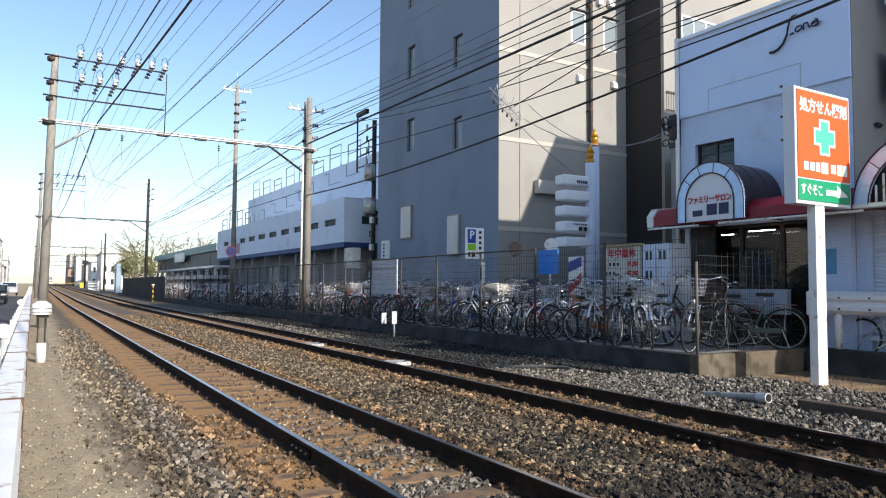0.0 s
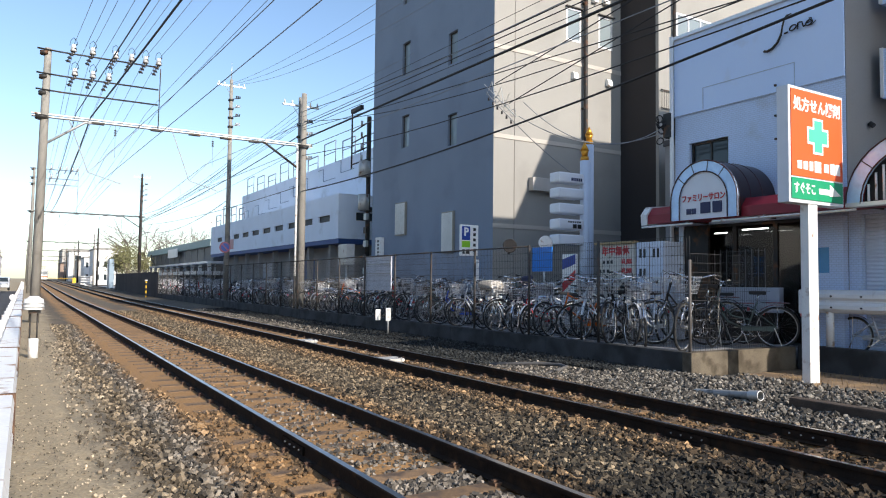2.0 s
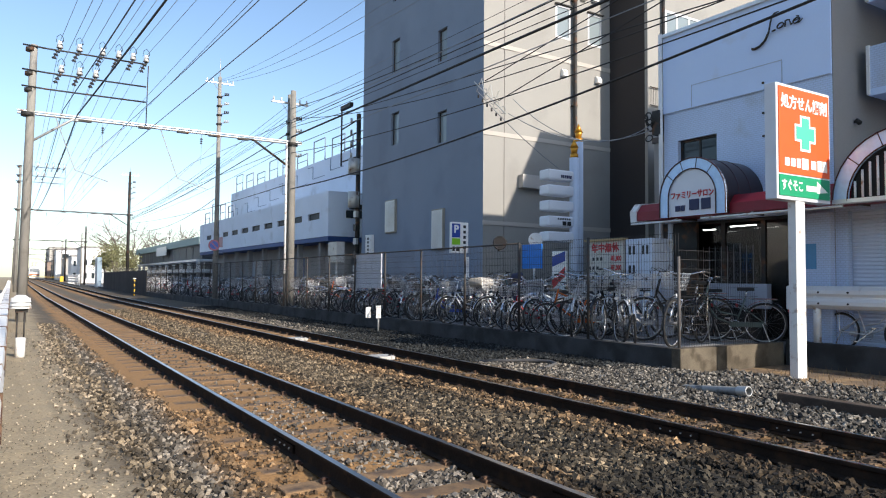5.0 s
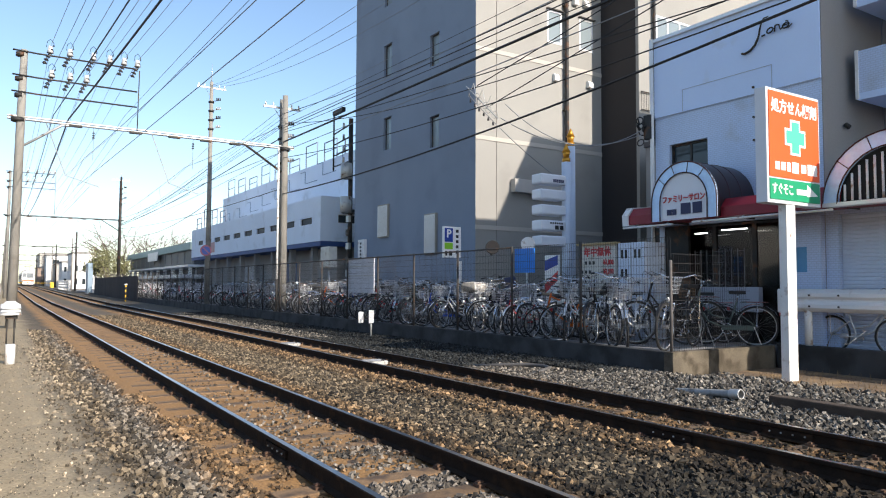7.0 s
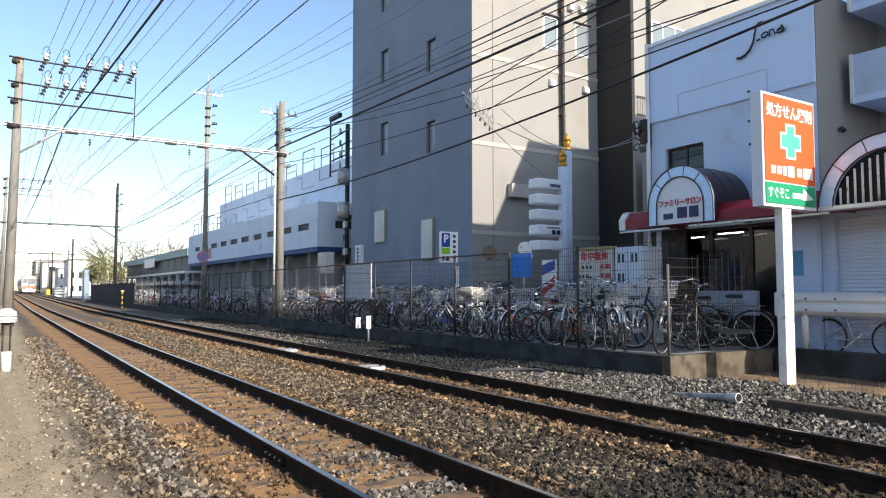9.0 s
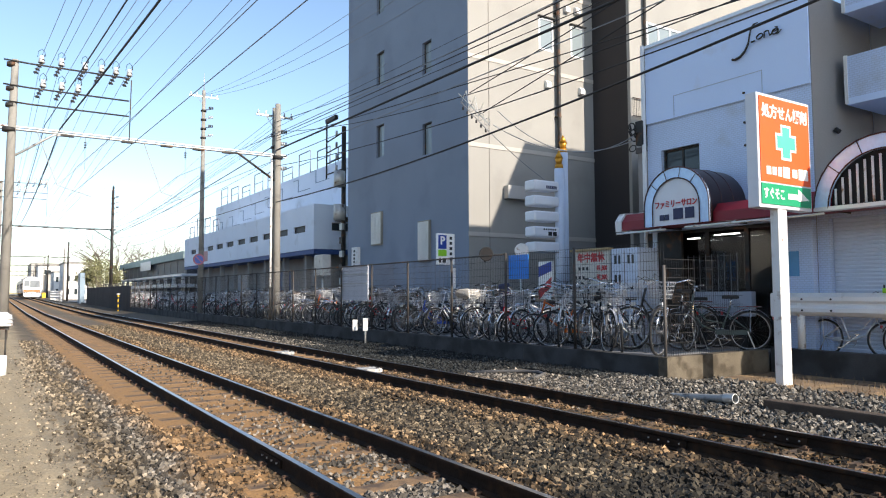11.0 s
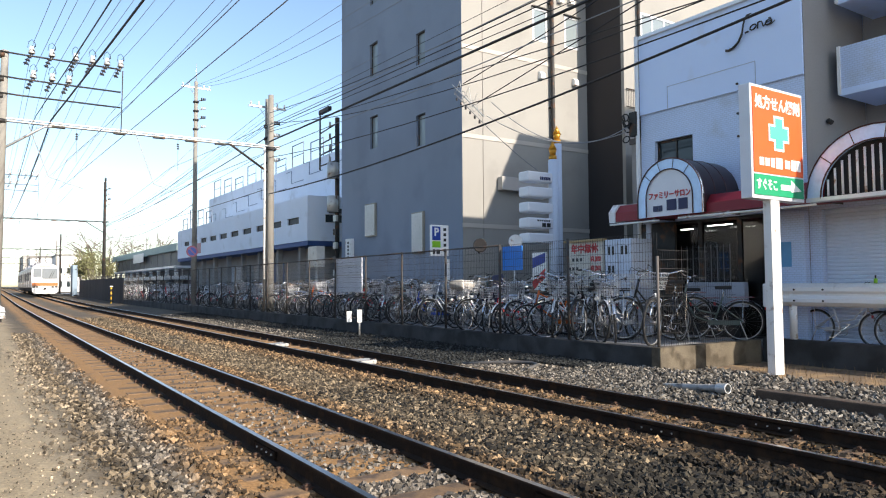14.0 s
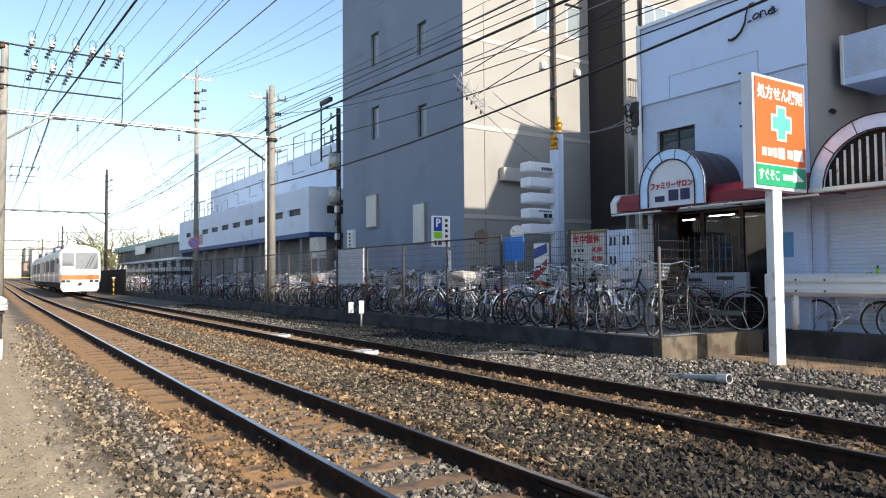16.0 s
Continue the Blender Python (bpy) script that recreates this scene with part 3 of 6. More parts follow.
# ---------------------------------------------------------------- buildings


def facade(bm, axis, c, u0, u1, z0, z1, holes, depth):
    """A wall face at x=c or y=c with openings (u0, u1, z0, z1) and reveals pushed inwards by depth."""
    def at(u, z, d=0.0):
        return (c + d, u, z) if axis == "x" else (u, c + d, z)
    us = sorted({u0, u1, *[h[0] for h in holes], *[h[1] for h in holes]})
    zs = sorted({z0, z1, *[h[2] for h in holes], *[h[3] for h in holes]})
    for a, b in zip(us, us[1:]):
        for p, q in zip(zs, zs[1:]):
            u, z = (a + b) / 2, (p + q) / 2
            if not any(h[0] < u < h[1] and h[2] < z < h[3] for h in holes):
                bm.faces.new([bm.verts.new(at(*w)) for w in ((a, p), (b, p), (b, q), (a, q))])
    for a, b, p, q in holes:
        cs = [(a, p), (b, p), (b, q), (a, q)]
        for i in range(4):
            u, v = cs[i], cs[(i + 1) % 4]
            bm.faces.new([bm.verts.new(w) for w in (at(*u), at(*v), at(*v, depth), at(*u, depth))])
    return bm


def shell(bm, x0, x1, y0, y1, z0, z1, skip=""):
    """The other faces of a block, but for those named in skip."""
    q = {"w": ((x0, y0, z0), (x0, y1, z0), (x0, y1, z1), (x0, y0, z1)), "e": ((x1, y0, z0), (x1, y1, z0), (x1, y1, z1), (x1, y0, z1)),
         "s": ((x0, y0, z0), (x1, y0, z0), (x1, y0, z1), (x0, y0, z1)), "n": ((x0, y1, z0), (x1, y1, z0), (x1, y1, z1), (x0, y1, z1)),
         "t": ((x0, y0, z1), (x1, y0, z1), (x1, y1, z1), (x0, y1, z1))}
    for k, v in q.items():
        if k not in skip:
            bm.faces.new([bm.verts.new(p) for p in v])
    return bm


def window(parent, axis, c, u0, u1, z0, z1, depth, frame_m, pane, bar=0.05, mullion=0):
    """Frame and pane set back in an opening."""
    def bx(bm, a, b, p, q, d0, d1):
        return box(bm, c + d0, c + d1, a, b, p, q) if axis == "x" else box(bm, a, b, c + d0, c + d1, p, q)
    bm = bmesh.new()
    for a, b, p, q in ((u0, u0 + bar, z0, z1), (u1 - bar, u1, z0, z1), (u0 + bar, u1 - bar, z0, z0 + bar), (u0 + bar, u1 - bar, z1 - bar, z1)):
        bx(bm, a, b, p, q, depth - 0.06, depth)
    for i in range(mullion):
        u = u0 + (u1 - u0) * (i + 1) / (mullion + 1)
        bx(bm, u - bar / 2, u + bar / 2, z0 + bar, z1 - bar, depth - 0.05, depth)
    w = part("window", bm, frame_m, parent)
    part("pane", bx(bmesh.new(), u0 + bar, u1 - bar, z0 + bar, z1 - bar, depth - 0.03, depth - 0.015), pane, w)
    return w


# tall tower with taupe walls
tower = thing("tower_building", (13.6, 19.36, 0.2), "tall taupe office tower with narrow windows and pale bands", "building")
slits = [(25.5, 26.2, 7.18, 8.56), (21.74, 22.4, 6.52, 7.85), (25.5, 26.2, 10.3, 11.7), (21.74, 22.4, 9.65, 11.0), (25.5, 26.2, 13.4, 14.8), (21.74, 22.4, 12.8, 14.1)]
lights = [(16.83, 17.55, 10.5, 11.75), (18.44, 19.16, 10.5, 11.75), (16.83, 17.55, 13.6, 14.85), (18.44, 19.16, 13.6, 14.85)]
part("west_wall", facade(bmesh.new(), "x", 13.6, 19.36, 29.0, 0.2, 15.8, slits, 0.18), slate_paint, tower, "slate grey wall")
bm = bmesh.new()
facade(bm, "y", 19.36, 13.6, 19.6, 0.2, 15.8, lights, 0.12)
shell(bm, 13.6, 32.0, 19.36, 29.0, 0.2, 15.8, "ws")
part("wall", bm, tower_paint, tower)
for a in slits:
    window(tower, "x", 13.6, *a, 0.16, dark_steel, pane_pale, 0.04)
for a in lights:
    window(tower, "y", 19.36, *a, 0.05, alu, pane_pale, 0.07)
    bm = B(a[0] - 0.04, a[1] + 0.06, 19.26, 19.36, a[3], a[3] + 0.04)
    part("drip_ledge", bm, dark_steel, tower)
for z in (3.47, 6.58, 9.70, 12.82):
    part("band", B(13.585, 19.6, 19.335, 19.36, z - 0.09, z + 0.06), tower_band, tower, "pale band of render")
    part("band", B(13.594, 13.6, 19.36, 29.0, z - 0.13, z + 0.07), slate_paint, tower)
bm = bmesh.new()
for x in (14.48, 17.86):
    box(bm, x, x + 0.02, 19.34, 19.36, 0.2, 15.8)
part("joint", bm, mat("sealed wall joint", (0.24, 0.22, 0.20), 0.8, var=0.1), tower)
part("downpipe", T([(17.68, 19.22, 0.2), (17.68, 19.22, 15.8)], 0.075, 10), dark_steel, tower, "dark drain pipe")
for z in (8.0, 12.0, 5.0):
    part("pipe_clamp", B(17.58, 17.78, 19.2, 19.36, z, z + 0.05), dark_steel, tower)
for x, z in ((17.2, 9.2), (18.92, 9.2), (18.2, 12.3), (18.75, 12.35)):
    bm = bmesh.new()
    prism(bm, [(x - 0.11, 19.36, z - 0.13), (x - 0.11, 19.2, z - 0.13), (x - 0.11, 19.2, z + 0.02), (x - 0.11, 19.28, z + 0.13), (x - 0.11, 19.36, z + 0.13)], (0.22, 0, 0))
    part("vent_hood", bm, chalky, tower, "white vent hood")
for y0, y1, z0, z1 in ((25.58, 26.5, 3.45, 4.85), (21.79, 22.62, 2.6, 4.15)):
    v = part("louvre", B(13.5, 13.6, y0, y1, z0, z1, bevel=0.01), mat("bronze louvre", (0.30, 0.28, 0.24), 0.5, 0.3, var=0.1), tower, "beige metal louvre panel")
    n = 12
    for i in range(n):
        y = y0 + 0.06 + (y1 - y0 - 0.12) * i / (n - 1)
        part("slat", B(13.48, 13.5, y - 0.015, y + 0.015, z0 + 0.05, z1 - 0.05), alu, v)
part("name_board", B(13.45, 13.6, 27.7, 28.3, 2.4, 3.47, bevel=0.01), chalky, tower, "white board")
bm = bmesh.new()
for i in range(5):
    box(bm, 13.44, 13.45, 27.93, 28.07, 2.6 + 0.16 * i, 2.7 + 0.16 * i)
part("writing", bm, ink_black, tower)
part("shelf_sign", B(15.12, 17.3, 19.1, 19.36, 4.75, 5.22, bevel=0.01), mat("dull beige box", (0.45, 0.42, 0.38), 0.7, var=0.08), tower, "long beige box sign on the wall")

wing = thing("tower_wing", (19.6, 17.46, 0.2), "taupe rear wing of the tower with a dark shaded flank", "building")
wl = [(20.55, 22.6, 10.6, 11.7), (20.55, 22.6, 13.7, 14.8)]
bm = facade(bmesh.new(), "y", 17.46, 20.05, 34, 0.2, 15.8, wl, 0.15)
shell(bm, 20.05, 34, 17.46, 29, 0.2, 15.8, "sw")
part("wall", bm, tower_paint, wing)
for a in wl:
    window(wing, "y", 17.46, *a, 0.05, alu, pane_pale, 0.08, 2)
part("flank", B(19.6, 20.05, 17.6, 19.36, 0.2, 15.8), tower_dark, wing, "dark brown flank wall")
bm = B(19.6, 20.05, 17.46, 17.6, 0.2, 15.8)
part("corner", bm, tower_paint, wing)
bm = T([(19.65, 17.4, 8.62), (20.3, 17.4, 8.62)], 0.02, 6)
for i in range(8):
    tube(bm, [(19.66 + i * 0.09, 17.4, 8.62), (19.66 + i * 0.09, 17.4, 7.95)], 0.009, 4)
tube(bm, [(19.65, 17.4, 7.95), (20.3, 17.4, 7.95)], 0.02, 6)
part("railing", bm, dark_steel, wing)
part("downpipe", T([(20.35, 17.36, 0.2), (20.35, 17.36, 15.8)], 0.06, 8), dark_steel, wing)

# shop building with the canopy
shop = thing("shop_building", (13.6, 7.45, 0.2), "white-tiled shop building with red canopy and arched hoods", "building")
win1, door1 = (10.1, 11.18, 3.7, 4.88), (8.1, 11.3, 0.22, 2.9)
bm = facade(bmesh.new(), "x", 13.6, 7.45, 11.6, 0.2, 7.5, [win1, door1], 0.2)
shell(bm, 13.6, 18.8, 7.46, 11.6, 0.2, 7.5, "ws")
part("wall", bm, white_tile, shop, "white tile wall with blue shade in its colour")
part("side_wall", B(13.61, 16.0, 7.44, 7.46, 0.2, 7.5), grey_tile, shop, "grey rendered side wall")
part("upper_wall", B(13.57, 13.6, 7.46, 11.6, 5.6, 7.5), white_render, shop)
part("coping", B(13.5, 13.72, 7.4, 11.65, 7.5, 7.58), alu, shop)
bm = bmesh.new()
for a in ((13.56, 8.47, 10.76, 6.13, 6.145), (13.56, 8.47, 8.485, 5.62, 6.13), (13.56, 10.745, 10.76, 5.62, 6.13), (13.56, 7.46, 11.6, 5.59, 5.61)):
    box(bm, a[0], a[0] + 0.012, a[1], a[2], a[3], a[4])
part("seam", bm, mat("sealed seam", (0.42, 0.49, 0.60), 0.8, var=0.1), shop)
part("corner_pipe", T([(13.5, 11.62, 0.2), (13.5, 11.62, 7.6)], 0.05, 8), white_paint, shop)
window(shop, "x", 13.6, *win1, 0.16, dark_steel, pane_m, 0.05, 1)
# script sign as bent bars
bm = bmesh.new()
def stroke(pts, r0, r1):
    tube(bm, [(13.52, y, z) for y, z in pts], r0, 6, r1)


stroke([(8.60, 7.16), (8.66, 7.10), (8.70, 6.96), (8.74, 6.78), (8.82, 6.64), (8.94, 6.55), (9.06, 6.52), (9.13, 6.54)], 0.018, 0.03)
stroke([(8.60, 7.16), (8.50, 7.17)], 0.018, 0.01)
stroke([(8.66, 6.79), (8.58, 6.80)], 0.018, 0.018)
for y0 in (8.47, 8.12):
    stroke([(y0 + 0.07 * math.cos(a * 0.7) - 0.02 * math.sin(a * 0.7), 6.86 + 0.055 * math.sin(a * 0.7)) for a in range(10)], 0.016, 0.016)
stroke([(8.37, 6.80), (8.36, 6.92), (8.32, 6.93), (8.27, 6.92), (8.25, 6.84), (8.24, 6.81), (8.20, 6.83)], 0.018, 0.014)
stroke([(8.19, 6.86), (8.06, 6.88), (8.07, 6.94), (8.12, 6.95)], 0.012, 0.014)
stroke([(8.15, 6.81), (8.06, 6.80), (7.98, 6.86)], 0.014, 0.008)
part("script_sign", bm, dark_steel, shop, "dark metal script sign")
bm = bmesh.new()
for y, z in ((8.9, 5.75), (8.9, 5.1), (8.9, 4.6)):
    box(bm, 13.53, 13.6, y - 0.02, y + 0.02, z - 0.02, z + 0.02)
part("wall_hook", bm, dark_steel, shop)
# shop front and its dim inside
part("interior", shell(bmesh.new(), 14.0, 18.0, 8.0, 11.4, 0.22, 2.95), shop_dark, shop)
for a, b in ((8.1, 9.1), (9.1, 10.1), (10.1, 11.3)):
    window(shop, "x", 13.6, a, b, 0.9 if b > 9.2 else 0.25, 2.88, 0.25, dark_steel, pane_shop, 0.05)
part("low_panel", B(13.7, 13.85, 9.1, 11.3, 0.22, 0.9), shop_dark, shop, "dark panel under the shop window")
part("front_panel", B(13.5, 13.66, 8.83, 10.28, 0.92, 1.45, bevel=0.015), mat("milky grey panel", (0.40, 0.42, 0.48), 0.5, var=0.06), shop, "pale grey panel before the shop window")
part("dark_pier", B(13.52, 13.598, 10.6, 11.27, 0.24, 2.88), dark_steel, shop, "dark pier at the shop corner")
part("dark_pier", B(13.52, 13.598, 11.43, 11.6, 0.24, 2.88), dark_steel, shop)
part("pale_pier", B(13.50, 13.598, 11.28, 11.42, 0.24, 2.88), pale_blue, shop, "pale pier at the shop corner")
for i in range(4):
    part("shelf", B(14.9, 15.2, 8.4 + 0.02 * i, 10.9, 1.35 + 0.36 * i, 1.38 + 0.36 * i), panel_white, shop)
    for j in range(9):
        part("goods", B(14.86, 15.1, 8.5 + 0.27 * j, 8.62 + 0.27 * j + 0.02 * ((i * 3 + j) % 5), 1.38 + 0.36 * i, 1.52 + 0.36 * i + 0.03 * ((i + 2 * j) % 4)), (chalky, panel_white, alu, pale_blue)[(i * 2 + j * 3) % 4], shop)
for x, y0, y1, z in ((13.4, 9.0, 9.62, 2.70), (13.4, 10.0, 10.32, 2.66), (14.3, 9.4, 9.8, 2.72), (14.3, 10.4, 10.85, 2.72), (15.5, 8.7, 9.2, 2.6)):
    part("ceiling_tube", T([(x, y0, z), (x, y1, z)], 0.014, 8), tube_glow, shop, "glowing fluorescent tube")
bm = bmesh.new()
for i in range(9):
    box(bm, 13.72, 13.74, 9.3 + i * 0.16, 9.304 + i * 0.16, 0.9, 2.3)
for i in range(6):
    box(bm, 13.72, 13.74, 9.3, 10.6, 1.0 + i * 0.25, 1.004 + i * 0.25)
part("window_grille", bm, wire_pale, shop)
part("pillar", B(13.45, 13.62, 7.46, 8.05, 0.22, 2.85), white_tile, shop, "white tiled pillar")
part("poster", B(13.44, 13.45, 7.74, 7.95, 1.75, 2.25), mat("faded blue poster", (0.12, 0.32, 0.55), 0.6, var=0.1), shop, "faded blue poster")
# canopy
prof = [(12.444, 2.888), (12.444, 3.092), (12.597, 3.276), (13.6, 3.398), (13.6, 2.949)]
bm = prism(bmesh.new(), [(x, 11.424, z) for x, z in prof], (0, -7.548, 0))
canopy = part("canopy", bm, red_awning, shop, "dark red canopy")
bm = prism(bmesh.new(), [(x, 11.608, z) for x, z in [(12.424, 2.868), (12.403, 3.112), (12.566, 3.306), (13.6, 3.418), (13.6, 2.929)]], (0, -0.18, 0))
part("end_cap", bm, white_paint, canopy, "white end cap")
bm = T([(12.362, 11.526, 2.817), (12.362, 10.098, 2.817)], 0.022, 8)
part("awning_bar", bm, chalky, canopy)
bm = T([(12.362, 9.588, 2.827), (12.362, 6.630, 2.827)], 0.022, 8)
part("awning_bar", bm, chalky, canopy)
for y in (11.2, 10.3, 9.4, 8.45, 7.55, 6.75):
    part("bracket", T([(12.362, y, 2.817), (12.546, y, 2.929)], 0.015, 6), galv, canopy)


def arch_line(y, w, z0, h, n=18):
    """Outline of a round-headed arch, from foot to foot."""
    r = w / 2
    s = h - r
    return [(y + r, z0)] + [(y + r * math.cos(math.pi * i / n), z0 + s + r * math.sin(math.pi * i / n)) for i in range(n + 1)] + [(y - r, z0)]


def arch(y, w, z0, h, rim, x, label, bars):
    outer, inner = arch_line(y, w, z0, h), arch_line(y, w - 2 * rim, z0, h - rim)
    hood = bmesh.new()
    a = [hood.verts.new((x + 0.02, p, q)) for p, q in outer]
    b = [hood.verts.new((13.6, p, q)) for p, q in outer]
    for i in range(len(a) - 1):
        hood.faces.new((a[i], a[i + 1], b[i + 1], b[i])).smooth = True
    ob = part("arched_hood", hood, maroon, shop, label)
    bm = bmesh.new()
    q = [[bm.verts.new((x + d, *p)) for p in line] for d, line in ((0, outer), (0, inner), (0.06, inner), (0.06, outer))]
    for u, v in zip(q, q[1:] + q[:1]):
        for i in range(len(u) - 1):
            bm.faces.new((u[i], u[i + 1], v[i + 1], v[i]))
    part("rim", bm, mirror_trim, ob, "polished metal rim")
    bm = bmesh.new()
    for line in (outer, inner):
        tube(bm, [(x - 0.01, *p) for p in line], 0.014, 5)
    for k in range(5, len(outer) - 4, 3):
        tube(bm, [(x - 0.008, *outer[k]), (x - 0.008, *inner[k])], 0.008, 4)
    for xx in (12.75, 13.15):
        tube(bm, [(xx, *p) for p in outer], 0.012, 5)
    part("rib", bm, mat("maroon trim", (0.05, 0.016, 0.016), 0.5, var=0.1), ob)
    bm = prism(bmesh.new(), [(x + (0.02 if not bars else 0.11), *p) for p in inner], (0.02, 0, 0))
    part("face", bm, panel_white if not bars else shop_dark, ob)
    if bars:
        for i in range(14):
            yy = y - w / 2 + rim + 0.1 + (w - 2 * rim - 0.2) * i / 13
            r = w / 2 - rim
            top = z0 + h - w / 2 + math.sqrt(max(r * r - (yy - y) ** 2, 0)) - 0.08
            part("bar", T([(x + 0.07, yy, z0 + 0.05), (x + 0.07, yy, top)], 0.022, 6), chalky, ob)
        part("sill", B(x - 0.02, x + 0.2, y - w / 2, y + w / 2, z0 - 0.04, z0 + 0.03), alu, ob)
    return ob


hood1 = arch(9.792, 1.693, 2.898, 1.244, 0.235, 12.322, "arched maroon hood with a white sign face", False)
part("writing", letters("ファミリーサロン", 0.17, (12.327, 9.792, 3.347), ALONG, 0.82), ink_red, hood1, "red lettering")
for a, b, z in ((10.098, 10.220, 3.133), (9.976, 10.078, 3.133), (9.608, 9.853, 3.245), (9.323, 9.547, 3.245)):
    part("name_bar", B(12.322, 12.337, a, b, 3.01, z), ink_blue, hood1)
hood2 = arch(5.610, 2.346, 2.909, 1.173, 0.255, 12.322, "arched hood with white bars over the crossing side", True)
# lower storey and balconies beyond
bm = facade(bmesh.new(), "x", 13.6, 2, 7.44, 0.2, 3.3, [(4.6, 7.2, 0.22, 2.86)], 0.2)
shell(bm, 13.6, 18.8, 2, 7.44, 0.2, 3.3, "w")
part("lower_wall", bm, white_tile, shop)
sh = part("shutter", B(13.74, 13.78, 4.6, 7.2, 0.22, 2.86), shutter_m, shop, "closed grey roller shutter")
for i in range(34):
    z = 0.3 + i * 0.075
    part("shutter_slat", prism(bmesh.new(), [(13.742, 4.62, z), (13.715, 4.62, z + 0.02), (13.715, 4.62, z + 0.05), (13.742, 4.62, z + 0.066)], (0, 2.56, 0)), shutter_m, sh)
flats = thing("balcony_flats", (15.9, 1, 0.2), "pale apartment block with solid tiled balconies", "building")
FLAT_HOLES = [(6.0, 6.9, 4.0, 5.1), (4.2, 5.6, 3.4, 5.1), (6.35, 6.9, 5.4, 6.95), (3.0, 5.6, 5.4, 6.95), (6.0, 6.9, 8.3, 9.6), (3.0, 5.4, 8.3, 9.6)]
bm = facade(bmesh.new(), "x", 16.0, -1.5, 7.43, 3.3, 9.95, FLAT_HOLES, 0.3)
shell(bm, 16.0, 18.8, -1.5, 7.43, 0.2, 9.95, "w")
part("wall", bm, grey_tile, flats, "grey rendered wall")
for a in FLAT_HOLES:
    window(flats, "x", 16.0, *a, 0.25, dark_steel, pane_m, 0.05)
# the top balcony is unseen, added to shade the shop's side wall
for z in (5.25, 7.15, 9.05):
    b = part("balcony", B(14.5, 16.0, 1.0, 7.22, z - 0.02, z + 0.12), white_render, flats)
    bm = B(14.5, 14.62, 1.0, 7.22, z + 0.12, z + 0.98)
    box(bm, 14.62, 16.0, 7.1, 7.22, z + 0.12, z + 0.98)
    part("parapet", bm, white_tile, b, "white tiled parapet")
    part("parapet_edge", B(14.47, 14.65, 7.19, 7.25, z, z + 1.0), chalky, b)
part("lamp", T([(14.35, 7.4, 4.75), (14.35, 7.32, 4.68)], 0.05, 8), dark_steel, flats)
# unseen block, added to keep skylight off the tower's lower wall
blocker = thing("rear_shed", (26, 12, 0.2), "unseen block added behind the shop to cut skylight", "building")
part("wall", B(18.95, 34, 7.6, 16.6, 0.2, 6.3), dim_grey, blocker)
part("roof", B(18.9, 34.1, 7.55, 16.65, 6.3, 6.5), roof_dark, blocker)
# unseen block, placed and sized for the shadow it throws on the tower
rear = thing("rear_block", (23, 2, 0.2), "unseen plain block casting the shadow on the tower", "building")
part("wall", B(19.28, 26, -8, 7.43, 0.2, 13.1), white_render, rear)

# white depot with blue edge
blue_grey = mat("blue grey conduit", (0.24, 0.30, 0.40), 0.7, var=0.1, bump=0)
depot = thing("depot_building", (14, 34, 0.2), "white two-storey depot with a strip of small windows", "building")
under_glass = mat("dull dark glass", (0.03, 0.035, 0.045), 0.55, var=0.1, bump=0)
strip = [(35.2 + 2.65 * i, 36.9 + 2.65 * i, 4.72, 5.08) for i in range(10)]
bm = facade(bmesh.new(), "x", 14.0, 34.0, 63.1, 3.75, 6.12, strip, 0.15)
shell(bm, 14.0, 30, 34.0, 63.1, 3.75, 6.12, "ws")
facade(bm, "y", 34.0, 14.0, 30, 3.75, 6.12, [(15.0, 17.0, 4.72, 5.2)], 0.15)
part("upper_wall", bm, depot_white, depot, "white wall with blue shade in its paint")
for a in strip:
    window(depot, "x", 14.0, *a, 0.14, dark_steel, under_glass, 0.04)
window(depot, "y", 34.0, 15.0, 17.0, 4.72, 5.2, 0.12, alu, pane_m, 0.04)
part("blue_edge", B(14.03, 30, 34.03, 63.07, 3.5, 3.75), blue_trim, depot, "blue painted edge")
part("lower_wall", B(15.4, 30, 35, 63, 0.2, 3.5), dim_grey, depot, "dim recessed ground floor")
for i in range(8):
    y = 36 + i * 3.4
    part("column", B(14.4, 14.7, y, y + 0.3, 0.2, 3.5), dim_grey, depot)
part("bay_door", B(15.36, 15.4, 41, 44, 0.25, 2.8), mat("blue bay door", (0.03, 0.09, 0.22), 0.6, var=0.1), depot, "blue door")
part("bay_door", B(15.36, 15.4, 49, 52, 0.25, 2.8), mat("pale bay door", (0.4, 0.42, 0.45), 0.6, var=0.1), depot)
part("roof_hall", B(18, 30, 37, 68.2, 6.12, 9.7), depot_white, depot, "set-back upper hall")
part("fire_stair_canopy", B(15.2, 17.5, 33.1, 34.0, 5.25, 5.4), dark_steel, depot)
bm = bmesh.new()
box(bm, 13.985, 14.0, 55.3, 57.6, 3.95, 4.75)
part("notice_frame", bm, mat("faded red lettering", (0.5, 0.3, 0.3), 0.7, var=0.1), depot, "faded red notice")
